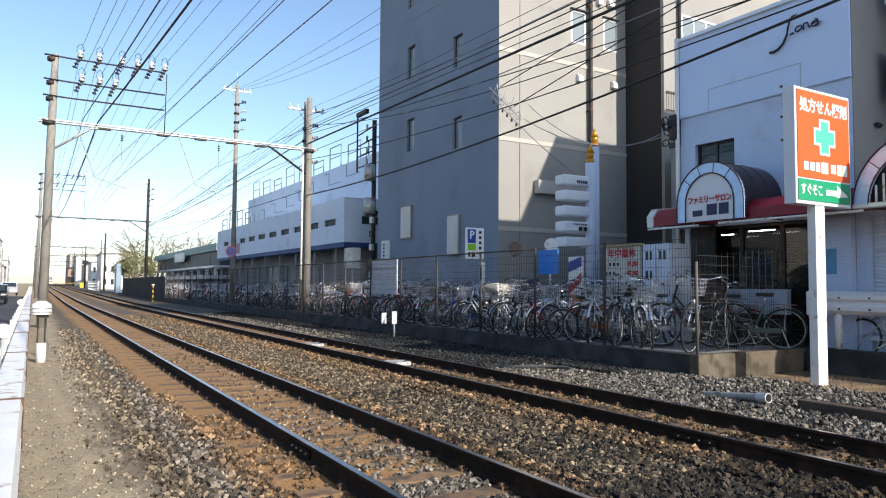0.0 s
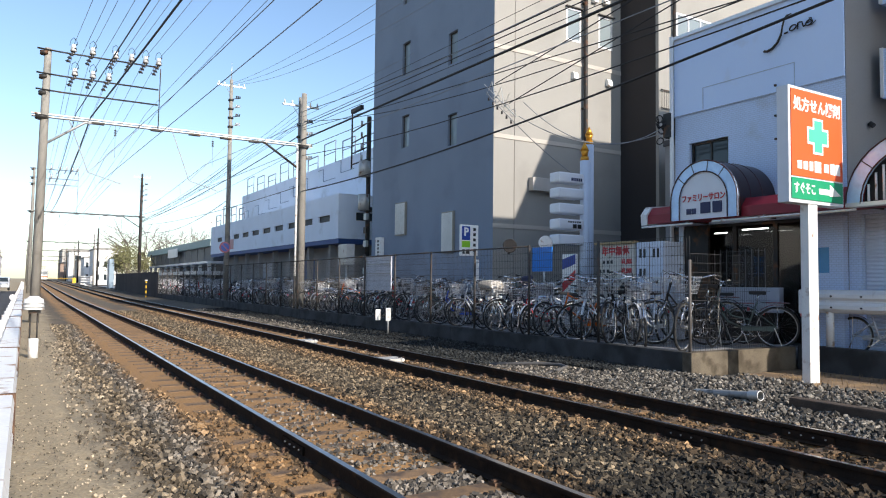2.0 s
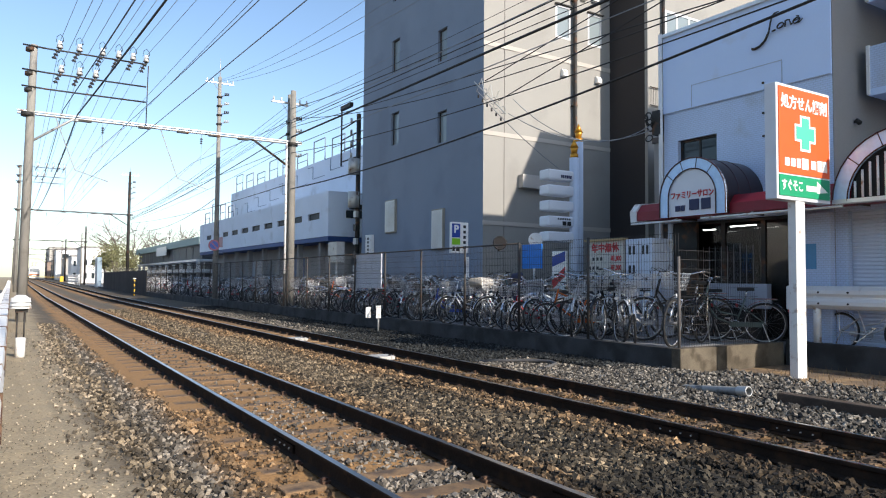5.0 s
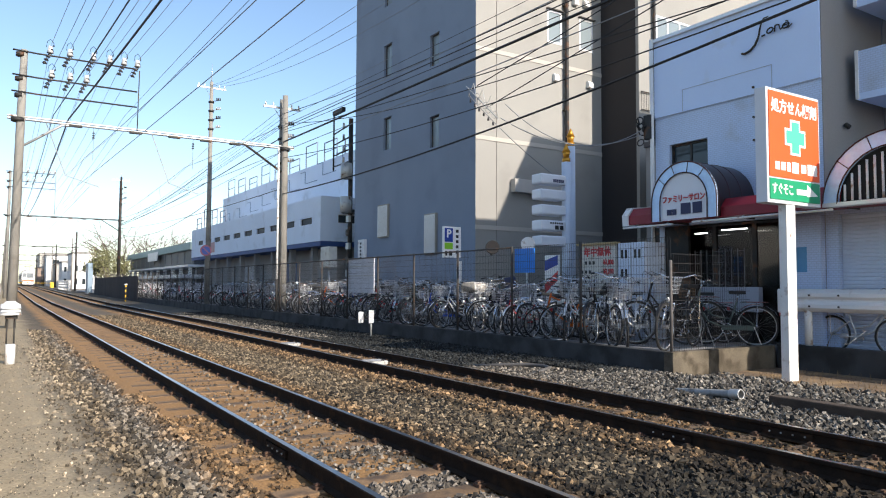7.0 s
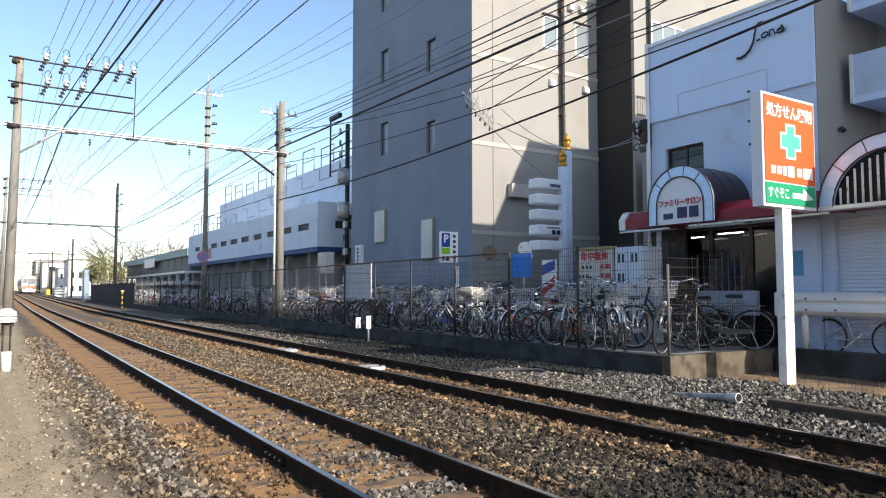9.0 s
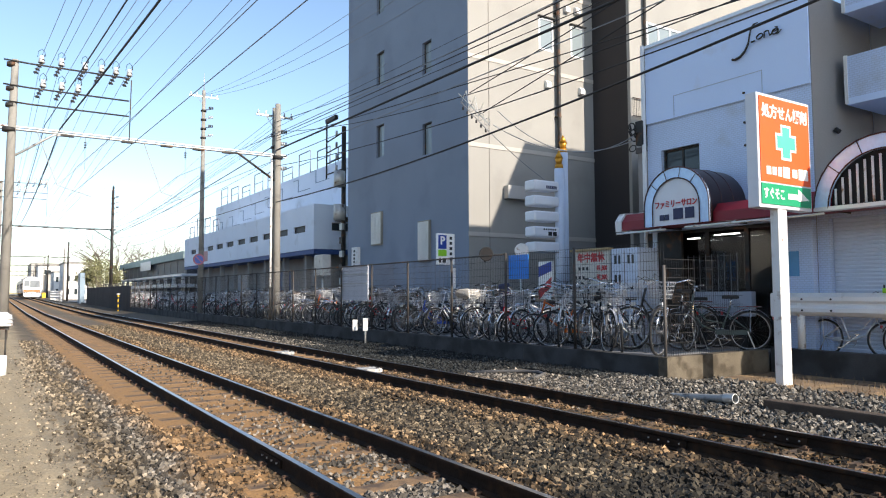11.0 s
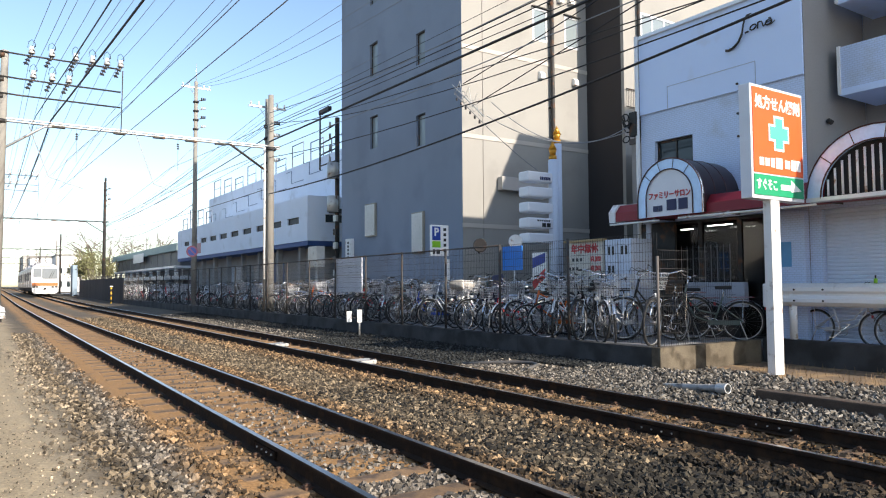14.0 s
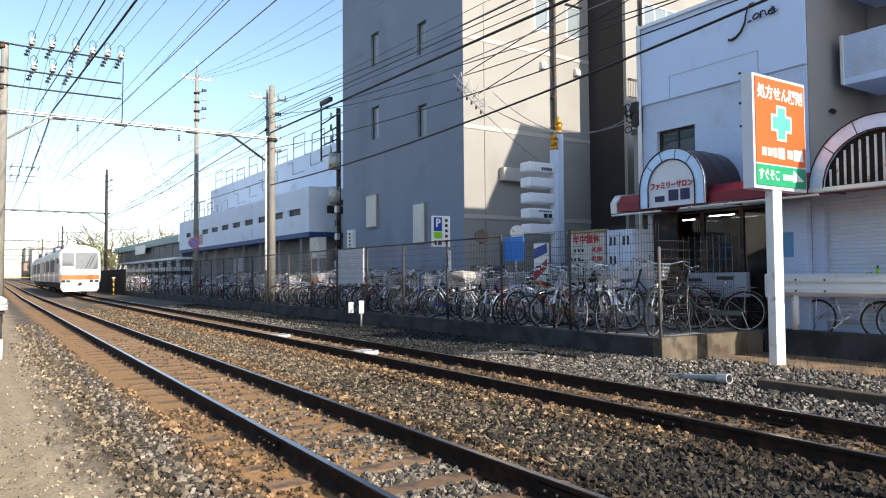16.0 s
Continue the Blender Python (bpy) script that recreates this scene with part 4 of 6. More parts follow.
for k, (x, z0, y0, y1, n) in enumerate(((18, 9.7, 38, 68, 9), (14.1, 6.12, 53, 63, 4))):
    for i in range(n):
        y = y0 + (y1 - y0) * i / n
        w = (y1 - y0) / n * 0.62
        hh = 0.95 + 0.3 * ((i * 7) % 3)
        bm = T([(x + 0.1, y, z0), (x + 0.1, y, z0 + hh), (x + 0.1, y + w, z0 + hh), (x + 0.1, y + w, z0)], 0.045, 6)
        tube(bm, [(x + 0.1, y, z0 + hh * 0.5), (x + 0.1, y + w, z0 + hh * 0.5)], 0.03, 6)
        part("roof_rail", bm, mat("white rail", (0.20, 0.24, 0.31), 0.5, var=0.05, bump=0) if i + k == 0 else bpy.data.materials["white rail"], depot)
bm = bmesh.new()
for i in range(9):
    y, z = 38 + i * 3.2, 9.0 - i * 0.22
    for a, b, p, q in ((y, y + 2.2, z, z + 0.03), (y + 2.17, y + 2.2, z, z + 0.9), (y + 2.2, y + 3.2, z + 0.87, z + 0.9)):
        box(bm, 17.96, 18.0, a, b, p, q)
part("wall_conduit", bm, blue_grey, depot)

# low hall with a pale green roof edge
# near-black glazing colour that also holds the shade under the hall roof
under_eave = mat("dark glazing and shade", (0.05, 0.055, 0.065), 0.5, var=0.2, bump=0)
hall = thing("platform_hall", (15, 68, 0.3), "low open hall with a pale green roof edge", "building")
part("roof", B(15, 24, 68, 107, 4.75, 5.45), roof_green, hall, "pale green roof edge")
part("upper_storey", B(15.4, 24, 68.3, 106.7, 3.3, 4.75), under_eave, hall, "dark glazed upper storey")
for i in range(12):
    part("mullion", B(15.36, 15.4, 69 + 3.2 * i, 69.1 + 3.2 * i, 3.3, 4.75), dim_grey, hall)
part("roof_deck", B(14.7, 24, 67.5, 108, 3.1, 3.3), alu, hall, "pale floor edge")
part("back_wall", B(16.6, 24, 69, 107, 0.2, 3.1), under_eave, hall)
part("fascia_sign", B(14.9, 15.0, 84, 90, 4.1, 5.1), alu, hall)
for i in range(10):
    y = 69 + 4 * i
    part("column", B(15.1, 15.4, y, y + 0.3, 0.2, 3.1), chalky, hall)
part("floor_slab", B(13.8, 19, 67, 108, 2.0, 2.35), alu, hall)


# ---------------------------------------------------------------- signs in the street
sg = thing("pharmacy_sign", (10.7, 6.5, -0.15), "orange and green illuminated pharmacy sign on a steel post", "sign")
part("post", B(10.60, 10.85, 6.42, 6.56, -0.2, 2.82, bevel=0.008), mat("white post", (0.75, 0.75, 0.72), 0.5, var=0.1, scale=3, bump=0.05, stain=((0.25, 0.13, 0.06), 0.12, 5)), sg, "white painted steel post with rust")
part("box", B(10.07, 11.57, 6.40, 6.60, 2.78, 4.62, bevel=0.012), mat("sign box", (0.66, 0.68, 0.72), 0.4, var=0.05), sg, "white sign box")
fc = part("face", B(10.12, 11.52, 6.385, 6.40, 3.20, 4.57), orange_red, sg, "orange sign face")
def cross_outline(y, arm, half):
    q = [(half, arm), (-half, arm), (-half, half), (-arm, half), (-arm, -half), (-half, -half), (-half, -arm), (half, -arm), (half, -half), (arm, -half), (arm, half), (half, half)]
    return [(10.82 + a, y, 3.87 + b) for a, b in q]


part("cross_border", prism(bmesh.new(), cross_outline(6.376, 0.29, 0.14), (0, 0.01, 0)), sign_white, fc)
part("cross", prism(bmesh.new(), cross_outline(6.370, 0.25, 0.10), (0, 0.008, 0)), cross_green, fc, "green cross")
part("writing", letters("処方せん調剤", 0.235, (10.82, 6.383, 4.33), ACROSS, 0.92), sign_white, fc, "white lettering")
for a, b, h in ((10.26, 10.38, 0.13), (10.42, 10.54, 0.13), (10.58, 10.68, 0.15), (10.72, 10.9, 0.18), (10.98, 11.12, 0.14), (11.16, 11.3, 0.18), (11.32, 11.44, 0.18)):
    part("name_bar", B(a, b, 6.378, 6.386, 3.38 - h / 2, 3.38 + h / 2), sign_white, fc)
fg = part("lower_face", B(10.12, 11.52, 6.385, 6.40, 2.84, 3.17), sign_green, sg, "green sign face")
part("writing", letters("すぐそこ", 0.19, (10.46, 6.383, 3.0), ACROSS, 0.78), sign_white, fg, "white lettering")
part("arrow", prism(bmesh.new(), [(10.84, 6.38, 2.95), (10.84, 6.38, 3.04), (11.14, 6.38, 3.04), (11.14, 6.38, 3.13), (11.46, 6.38, 2.96), (11.14, 6.38, 2.93), (11.14, 6.38, 2.95)][::-1], (0, 0.006, 0)), sign_white, fg, "white arrow")

sg.location, sg.scale = (11.3, 6.864, -0.24), (1.056, 1.056, 1.056)
# twin poles with stacked boxes
tw = thing("stacked_sign", (14.1, 15.5, 0.22), "two white sign poles with gold tips and five white boxes", "sign")
for x, y, z in ((14.14, 15.42, 5.14), (14.48, 15.6, 5.68)):
    part("pole", T([(x, y, 0.22), (x, y, z)], 0.14, 16), pale_blue, tw, "pale white pole")
    bm = T([(x, y, z), (x, y, z + 0.12)], 0.12, 14)
    tube(bm, [(x, y, z + 0.1), (x, y, z + 0.22), (x, y, z + 0.32)], 0.08, 12, 0.12)
    tube(bm, [(x, y, z + 0.3), (x, y, z + 0.56)], 0.13, 12, 0.01)
    part("finial", bm, gold, tw, "gilded pointed finial")
part("brace", B(14.2, 14.4, 15.45, 15.55, 3.2, 3.26), pale_blue, tw)
part("brace", B(14.2, 14.4, 15.45, 15.55, 4.3, 4.36), pale_blue, tw)
for i in range(5):
    z = 4.57 - 0.452 * i
    bx = part("sign_box", B(13.06, 14.03, 15.3, 15.75, z - 0.15, z + 0.15, bevel=0.05), panel_white, tw, "white rounded sign box")
    bm = bmesh.new()
    if i == 0:
        for k in range(6):
            box(bm, 13.52 + 0.07 * k, 13.57 + 0.07 * k, 15.292, 15.3, z - 0.09, z + 0.0)
        part("writing", bm, ink_blue, bx)
    if i == 3:
        for k in range(6):
            box(bm, 13.4 + 0.085 * k, 13.45 + 0.085 * k, 15.292, 15.3, z + 0.04, z + 0.09)
        box(bm, 13.58, 13.72, 15.292, 15.3, z - 0.12, z + 0.0), box(bm, 13.76, 13.9, 15.292, 15.3, z - 0.12, z + 0.0)
        part("writing", bm, ink_black, bx)

# parking sign
pk = thing("parking_sign", (11.9, 17.9, 0.24), "white and blue parking sign on a pole", "sign")
part("pole", T([(11.9, 17.9, 0.24), (11.9, 17.9, 3.2)], 0.035, 8), galv, pk)
bd = part("board", B(11.3, 11.93, 17.75, 17.85, 2.3, 3.25, bevel=0.01), sign_white, pk, "white sign board")
part("blue_field", B(11.33, 11.62, 17.735, 17.75, 2.78, 3.2), p_blue, bd, "blue field")
part("writing", letters("P", 0.34, (11.475, 17.733, 3.02), ACROSS, 1.0), sign_white, bd)
part("green_field", B(11.33, 11.62, 17.735, 17.75, 2.56, 2.75), lime, bd)
bm = bmesh.new()
for i in range(5):
    box(bm, 11.74, 11.83, 17.74, 17.75, 2.43 + i * 0.16, 2.52 + i * 0.16)
box(bm, 11.35, 11.43, 17.74, 17.75, 2.36, 2.5), box(bm, 11.48, 11.6, 17.74, 17.75, 2.36, 2.5)
part("bars", bm, ink_black, bd)
part("lower_board", B(11.82, 12.0, 17.8, 17.84, 1.4, 2.2), sign_white, pk)

# boards hung on the fence
pn = thing("notice_panel", (10.06, 20.9, 1.2), "pale blue-white notice panel tied to the fence", "panel")
part("sheet", B(10.03, 10.06, 19.9, 21.9, 1.2, 2.33), mat("pale sheet", (0.62, 0.64, 0.70), 0.5, var=0.05), pn)
part("frame", box(B(10.0, 10.03, 19.9, 21.9, 1.74, 1.77), 10.0, 10.03, 19.9, 21.9, 2.05, 2.08), galv, pn)
bl = thing("blue_sheet", (10.05, 12.3, 1.75), "bright blue plastic sheet tied to the fence", "sheet")
part("sheet", B(10.02, 10.04, 11.98, 12.68, 1.75, 2.3), sheet_blue, bl)
# barber stand, price board and cabinet
bs = thing("barber_stand", (12.2, 13.9, 0.24), "striped red, white and blue barber sign", "sign")
part("board", B(12.2, 12.26, 13.62, 14.17, 0.3, 2.26, bevel=0.01), sign_white, bs)
bm = bmesh.new()
prism(bm, [(12.19, 14.15, 1.85), (12.19, 14.15, 2.12), (12.19, 13.64, 2.25), (12.19, 13.64, 2.0)], (0.008, 0, 0))
part("stripe", bm, p_blue, bs, "blue stripe")
bm = bmesh.new()
prism(bm, [(12.19, 14.15, 1.25), (12.19, 14.15, 1.5), (12.19, 13.64, 1.85), (12.19, 13.64, 1.6)], (0.008, 0, 0))
part("stripe", bm, ink_red, bs, "red stripe")
pb = thing("price_board", (12.2, 12.2, 0.24), "white barber price board with red heading", "sign")
part("board", B(12.2, 12.26, 11.62, 12.82, 0.5, 2.45, bevel=0.01), mat("faded board", (0.60, 0.57, 0.50), 0.6, var=0.08, stain=((0.42, 0.36, 0.26), 0.15, 3)), pb)
for y in (11.75, 12.65):
    part("leg", B(12.2, 12.26, y, y + 0.05, 0.24, 0.5), galv, pb)
part("roof", B(12.12, 12.3, 11.58, 12.86, 2.45, 2.5), mat("tan ledge", (0.4, 0.3, 0.15), 0.8), pb)
part("heading", letters("年中無休", 0.24, (12.195, 12.22, 2.27), ALONG, 0.95), ink_red, pb, "red lettering")
for i, s in enumerate(("¥1,800", "¥1,000")):
    part("price", letters(s, 0.17, (12.195, 11.85, 2.02 - 0.22 * i), ALONG, 0.7), ink_red, pb, "red figures")
bm = bmesh.new()
for i in range(6):
    for k in range(4 if i < 2 else 6):
        if (i * 5 + k * 3) % 7:
            box(bm, 12.192, 12.2, 12.70 - k * 0.13, 12.77 - k * 0.13, 1.98 - 0.22 * i, 2.06 - 0.22 * i)
tagged(part("writing", bm, ink_black, pb), kind="stuff")
cb = thing("white_cabinet", (12.4, 11.15, 0.24), "white metal cabinet with dark vent slots", "cabinet")
part("body", B(12.2, 12.9, 10.75, 11.56, 0.24, 2.46, bevel=0.02), pale_blue, cb)
part("door_seam", B(12.192, 12.2, 11.14, 11.16, 0.3, 2.4), grey_tile, cb)
for y, z in ((11.42, 2.2), (11.3, 2.2), (11.02, 2.2), (10.9, 2.2), (11.42, 1.75), (11.3, 1.75)):
    part("vent_slot", B(12.19, 12.2, y - 0.03, y + 0.03, z - 0.1, z + 0.1), ink_black, cb)
# mirrors
for x, y, z, r, m, lab in ((10.25, 13.85, 2.4, 0.15, mat("dark mirror back", (0.012, 0.01, 0.01), 0.7), "dark-backed round traffic mirror above the fence"), (12.2, 14.85, 2.6, 0.17, chalky, "white-backed round mirror on a pole")):
    mi = thing("traffic_mirror", (x, y, 0.24), lab, "mirror")
    part("pole", T([(x, y + 0.05, 2.2 if x < 11 else 0.24), (x, y + 0.05, z)], 0.03, 8), dark_steel if x < 11 else galv, mi)
    bm = T([(x - 0.02, y - 0.025, z), (x + 0.015, y + 0.02, z)], r, 24)
    part("dish", bm, m, mi)
    part("hood", ring(bmesh.new(), (x - 0.01, y - 0.01, z), (0.6, 0.8, 0), r, 0.025, 22, 6), m, mi)
# meter box on the pole line
mb = thing("switch_cabinet", (12.0, 28.1, 0.24), "grey equipment box on a post", "cabinet")
part("post", T([(12, 28.1, 0.24), (12, 28.1, 2.3)], 0.05, 8), galv, mb)
part("box", B(11.8, 12.2, 27.7, 28.6, 2.2, 3.1, bevel=0.02), galv, mb)

# guard rail by the crossing
gr = thing("guard_rail", (13.08, 8, 0.3), "white steel guard rail on the crossing wall", "guard rail")
prof = [(13.10, 0.98), (13.06, 1.0), (13.0, 1.06), (13.0, 1.13), (13.06, 1.18), (13.06, 1.22), (13.0, 1.27), (13.0, 1.34), (13.06, 1.40), (13.10, 1.42)]
bm = prism(bmesh.new(), [(x, 7.75, z) for x, z in prof], (0, -9, 0))
part("beam", bm, white_paint, gr, "white corrugated beam")
part("end_piece", B(12.98, 13.12, 7.75, 8.1, 0.95, 1.42, bevel=0.03), chalky, gr)
for y in (7.55, 5.2, 2.8):
    ps = part("post", T([(13.12, y, 0.3), (13.12, y, 1.36)], 0.07, 12), chalky, gr, "worn white post")
for y in (7.45, 6.9):
    for z in (1.09, 1.3):
        part("bolt", T([(12.99, y, z), (12.97, y, z)], 0.018, 8), dark_steel, gr)
# bottle on the sill
bt = thing("spray_bottle", (13.3, 5.85, 1.4), "small yellow and black bottle on the guard rail", "bottle")
part("body", T([(13.04, 6.0, 1.415), (13.04, 6.0, 1.50)], 0.03, 10), lime, bt)
part("cap", T([(13.04, 6.0, 1.50), (13.04, 6.0, 1.56)], 0.014, 8), dark_steel, bt)

# ---------------------------------------------------------------- bicycles


def bicycle(name, frame_m, label, basket, fender_m, step_through, steer=0.0, rise_bar=0.06, R=0.33):
    """A town bicycle along x, wheels on z=0, front towards -x."""
    bi = thing(name, (0, 0, 0), label, "bicycle", "bicycles parked along the fence")
    a, b = Vector((-0.54, 0, R)), Vector((0.54, 0, R))
    crank = Vector((0.10, 0, 0.29))
    turn = Matrix.Rotation(math.radians(steer), 3, "Z")
    pin = Vector((-0.33, 0, 0))

    def steered(bm):
        bmesh.ops.rotate(bm, cent=pin, matrix=turn, verts=bm.verts[:])
        return bm

    head0, head1 = Vector((-0.37, 0, 0.64)), Vector((-0.30, 0, 0.93))
    seat = Vector((0.25, 0, 0.72))
    bm = bmesh.new()
    tube(bm, [head0, head1], 0.019, 8)
    if step_through:
        tube(bm, [head0 + Vector((0.01, 0, 0.04)), (-0.18, 0, 0.40), crank], 0.018, 8)
        tube(bm, [head0 + Vector((0.03, 0, 0.13)), (-0.12, 0, 0.50), (0.16, 0, 0.44)], 0.014, 8)
    else:
        tube(bm, [head0, crank], 0.018, 8)
        tube(bm, [head1 - Vector((0, 0, 0.06)), seat - Vector((0.03, 0, 0.08))], 0.016, 8)
    tube(bm, [crank, seat], 0.016, 8)
    for s in (-0.055, 0.055):
        tube(bm, [crank, b + Vector((0, s, 0))], 0.010, 6)
        tube(bm, [seat - Vector((0.04, 0, 0.14)), b + Vector((0, s, 0))], 0.009, 6)
    part("frame", bm, frame_m, bi)
    bm = bmesh.new()
    for s in (-0.05, 0.05):
        tube(bm, [head0 + Vector((0, s, 0)), a + Vector((0.05, s, 0.14)), a + Vector((0, s, 0))], 0.010, 6)
    tube(bm, [head0 + Vector((0, -0.05, 0)), head0 + Vector((0, 0.05, 0))], 0.014, 6)
    part("fork", steered(bm), chrome, bi, "chrome fork")
    for c in (a, b):
        front = steered if c is a else (lambda bm: bm)
        w = part("wheel", front(ring(bmesh.new(), c, (0, 1, 0), R - 0.036, 0.008, 26, 5)), rim_m, bi, "bright metal rim")
        part("tyre", front(ring(bmesh.new(), c, (0, 1, 0), R - 0.017, 0.019, 28, 6)), tyre_m, w, "black rubber tyre")
        bm = T([c - Vector((0, 0.045, 0)), c + Vector((0, 0.045, 0))], 0.022, 8)
        for i in range(18):
            t = i * 2 * math.pi / 18
            d = Vector((math.cos(t), 0, math.sin(t)))
            tube(bm, [c + Vector((0, 0.03 * (-1) ** i, 0)), c + d * (R - 0.035)], 0.0016, 3, cap=False)
        part("spokes", front(bm), spoke_m, w)
        bm = bmesh.new()
        t0, t1 = (0.35, 2.6) if c is b else (0.75, 2.7)
        arc = [c + Vector((math.cos(t0 + (t1 - t0) * i / 10), 0, math.sin(t0 + (t1 - t0) * i / 10))) * (R + 0.025) for i in range(11)]
        for p, q in zip(arc, arc[1:]):
            vs = [bm.verts.new(v) for v in (p + Vector((0, -0.02, 0)), q + Vector((0, -0.02, 0)), q + Vector((0, 0, 0.012)), p + Vector((0, 0, 0.012)))]
            ws = [bm.verts.new(v) for v in (p + Vector((0, 0, 0.012)), q + Vector((0, 0, 0.012)), q + Vector((0, 0.02, 0)), p + Vector((0, 0.02, 0)))]
            bm.faces.new(vs), bm.faces.new(ws)
        part("mudguard", front(bm), fender_m, bi)
    top = head1 + Vector((0.03, 0, 0.03 + 0.6 * rise_bar))
    bm = T([head1, top], 0.012, 6)
    tube(bm, [top + Vector((0.2, -0.28, 0.03)), top + Vector((0.05, -0.25, 0.05)), top + Vector((-0.03, -0.1, 0)), top, top + Vector((-0.03, 0.1, 0)), top + Vector((0.05, 0.25, 0.05)), top + Vector((0.2, 0.28, 0.03))], 0.011, 6)
    part("handlebar", steered(bm), chrome, bi, "chrome handlebar")
    for s in (-1, 1):
        part("brake_cable", steered(T([top + Vector((0.04, s * 0.22, 0.05)), top + Vector((-0.1, s * 0.16, 0.12)), top + Vector((-0.16, s * 0.05, 0.06)), head0 + Vector((-0.04, 0, 0.1))], 0.004, 4)), saddle_m, bi)
        part("brake_lever", steered(T([top + Vector((0.06, s * 0.24, 0.04)), top + Vector((0.1, s * 0.262, 0.0)), top + Vector((0.2, s * 0.275, -0.02))], 0.007, 4)), chrome, bi)
        part("grip", steered(T([top + Vector((0.22, s * 0.283, 0.027)), top + Vector((0.10, s * 0.262, 0.045))], 0.016, 6)), saddle_m, bi)
    bm = B(0.13, 0.39, -0.09, 0.09, 0.85, 0.905, bevel=0.02)
    for v in bm.verts:
        if v.co.x < 0.25:
            v.co.y *= 0.4
    part("saddle", bm, saddle_m, bi, "black saddle")
    part("seat_post", T([seat, (0.275, 0, 0.87)], 0.013, 6), chrome, bi)
    bm = ring(bmesh.new(), crank + Vector((0, -0.05, 0)), (0, 1, 0), 0.085, 0.006, 16, 4)
    tube(bm, [crank + Vector((-0.11, -0.07, 0.12)), crank + Vector((0.11, 0.07, -0.12))], 0.011, 5)
    for s in (-1, 1):
        box(bm, crank.x + 0.11 * s - 0.04, crank.x + 0.11 * s + 0.04, 0.07 * s - 0.03, 0.07 * s + 0.05, crank.z - 0.12 * s - 0.01, crank.z - 0.12 * s + 0.01)
    part("crank", bm, chrome, bi)
    part("chain_guard", B(0.02, 0.5, -0.062, -0.052, 0.27, 0.35, bevel=0.004), frame_m, bi)
    bm = T([(0.5, -0.08, R), (0.62, -0.10, 0.0)], 0.008, 5)
    tube(bm, [(0.5, 0.08, R), (0.62, 0.10, 0.0)], 0.008, 5)
    tube(bm, [(0.62, -0.10, 0.008), (0.62, 0.10, 0.008)], 0.008, 5)
    part("kickstand", bm, galv, bi)
    bm = bmesh.new()
    for s in (-0.06, 0, 0.06):
        tube(bm, [(0.3, s, 0.72), (0.72, s, 0.72)], 0.006, 4)
    for s in (-1, 1):
        tube(bm, [(0.55, s * 0.06, 0.72), (0.54, s * 0.06, R)], 0.005, 4)
    part("carrier", bm, chrome, bi)
    if basket:
        bm = bmesh.new()
        for i in range(5):
            z, g = 0.78 + 0.055 * i, 0.10 + 0.012 * i
            tube(bm, [(-0.40, -g, z), (-0.58 - g * 0.5, -g, z), (-0.58 - g * 0.5, g, z), (-0.40, g, z), (-0.40, -g, z)], 0.004, 4)
        for i in range(7):
            s = (i - 3) / 3
            tube(bm, [(-0.62, s * 0.10, 0.78), (-0.65, s * 0.15, 1.01)], 0.003, 3)
            tube(bm, [(-0.40, s * 0.10, 0.78), (-0.40, s * 0.15, 1.01)], 0.003, 3)
            for q in (-1, 1):
                tube(bm, [(-0.51 + s * 0.11, q * 0.10, 0.78), (-0.52 + s * 0.12, q * 0.15, 1.01)], 0.003, 3)
        part("basket", steered(bm), basket, bi, "wire front basket")
    part("headlamp", T([(-0.46, 0.0, 0.70), (-0.53, 0.0, 0.69)], 0.03, 8), chalky, bi)
    part("reflector", B(0.875, 0.89, -0.03, 0.03, 0.52, 0.57), ink_red, bi, "red reflector")
    return bi


def gloss(name, col, metal=0.0):
    return mat(name, col, 0.2, metal, var=0.08, bump=0.0)


silver, black = gloss("silver enamel", (0.80, 0.81, 0.82), 0.25), gloss("black enamel", (0.015, 0.015, 0.017))
white = gloss("white enamel", (0.85, 0.85, 0.85))
kinds = [
    bicycle("bicycle", silver, "silver town bicycle with a wire basket, parked by the fence", basket_m, chrome, True, 24, 0.10),
    bicycle("bicycle", black, "black town bicycle with a wire basket, parked by the fence", basket_m, black, True, 0, 0.05),
    bicycle("bicycle", white, "white bicycle with a straight frame, parked by the fence", None, black, False, -18, 0.02),
    bicycle("bicycle", gloss("red enamel", (0.55, 0.015, 0.02)), "red town bicycle with a dark basket, parked by the fence", saddle_m, silver, True, -30, 0.12),
    bicycle("bicycle", gloss("blue enamel", (0.03, 0.08, 0.42)), "dark blue town bicycle with a wire basket, parked by the fence", basket_m, black, True, 15, 0.16),
    bicycle("bicycle", gloss("orange enamel", (0.75, 0.16, 0.015)), "orange bicycle with a straight frame, parked by the fence", None, black, False, 12, 0.08),
    bicycle("bicycle", gloss("grey green enamel", (0.10, 0.13, 0.12)), "dull green town bicycle with a brown basket, parked by the fence", mat("brown basket", (0.14, 0.08, 0.04), 0.7), chrome, True, -10, 0.1),
    bicycle("bicycle", white, "white town bicycle with white mudguards and a wire basket", basket_m, white, True, 35, 0.18),
    bicycle("bicycle", silver, "silver bicycle with a beige basket cover and navy child seat", basket_m, chrome, True, 8, 0.06),
]
family = kinds[8]
bm = B(-0.72, -0.3, -0.24, 0.24, 0.98, 1.16, bevel=0.08)
for v in bm.verts:
    v.co.z += 0.05 * math.sin(v.co.x * 17 + v.co.y * 9) + 0.03 * math.cos(v.co.y * 21)
    v.co.y *= 0.85 if v.co.z > 1.1 else 1
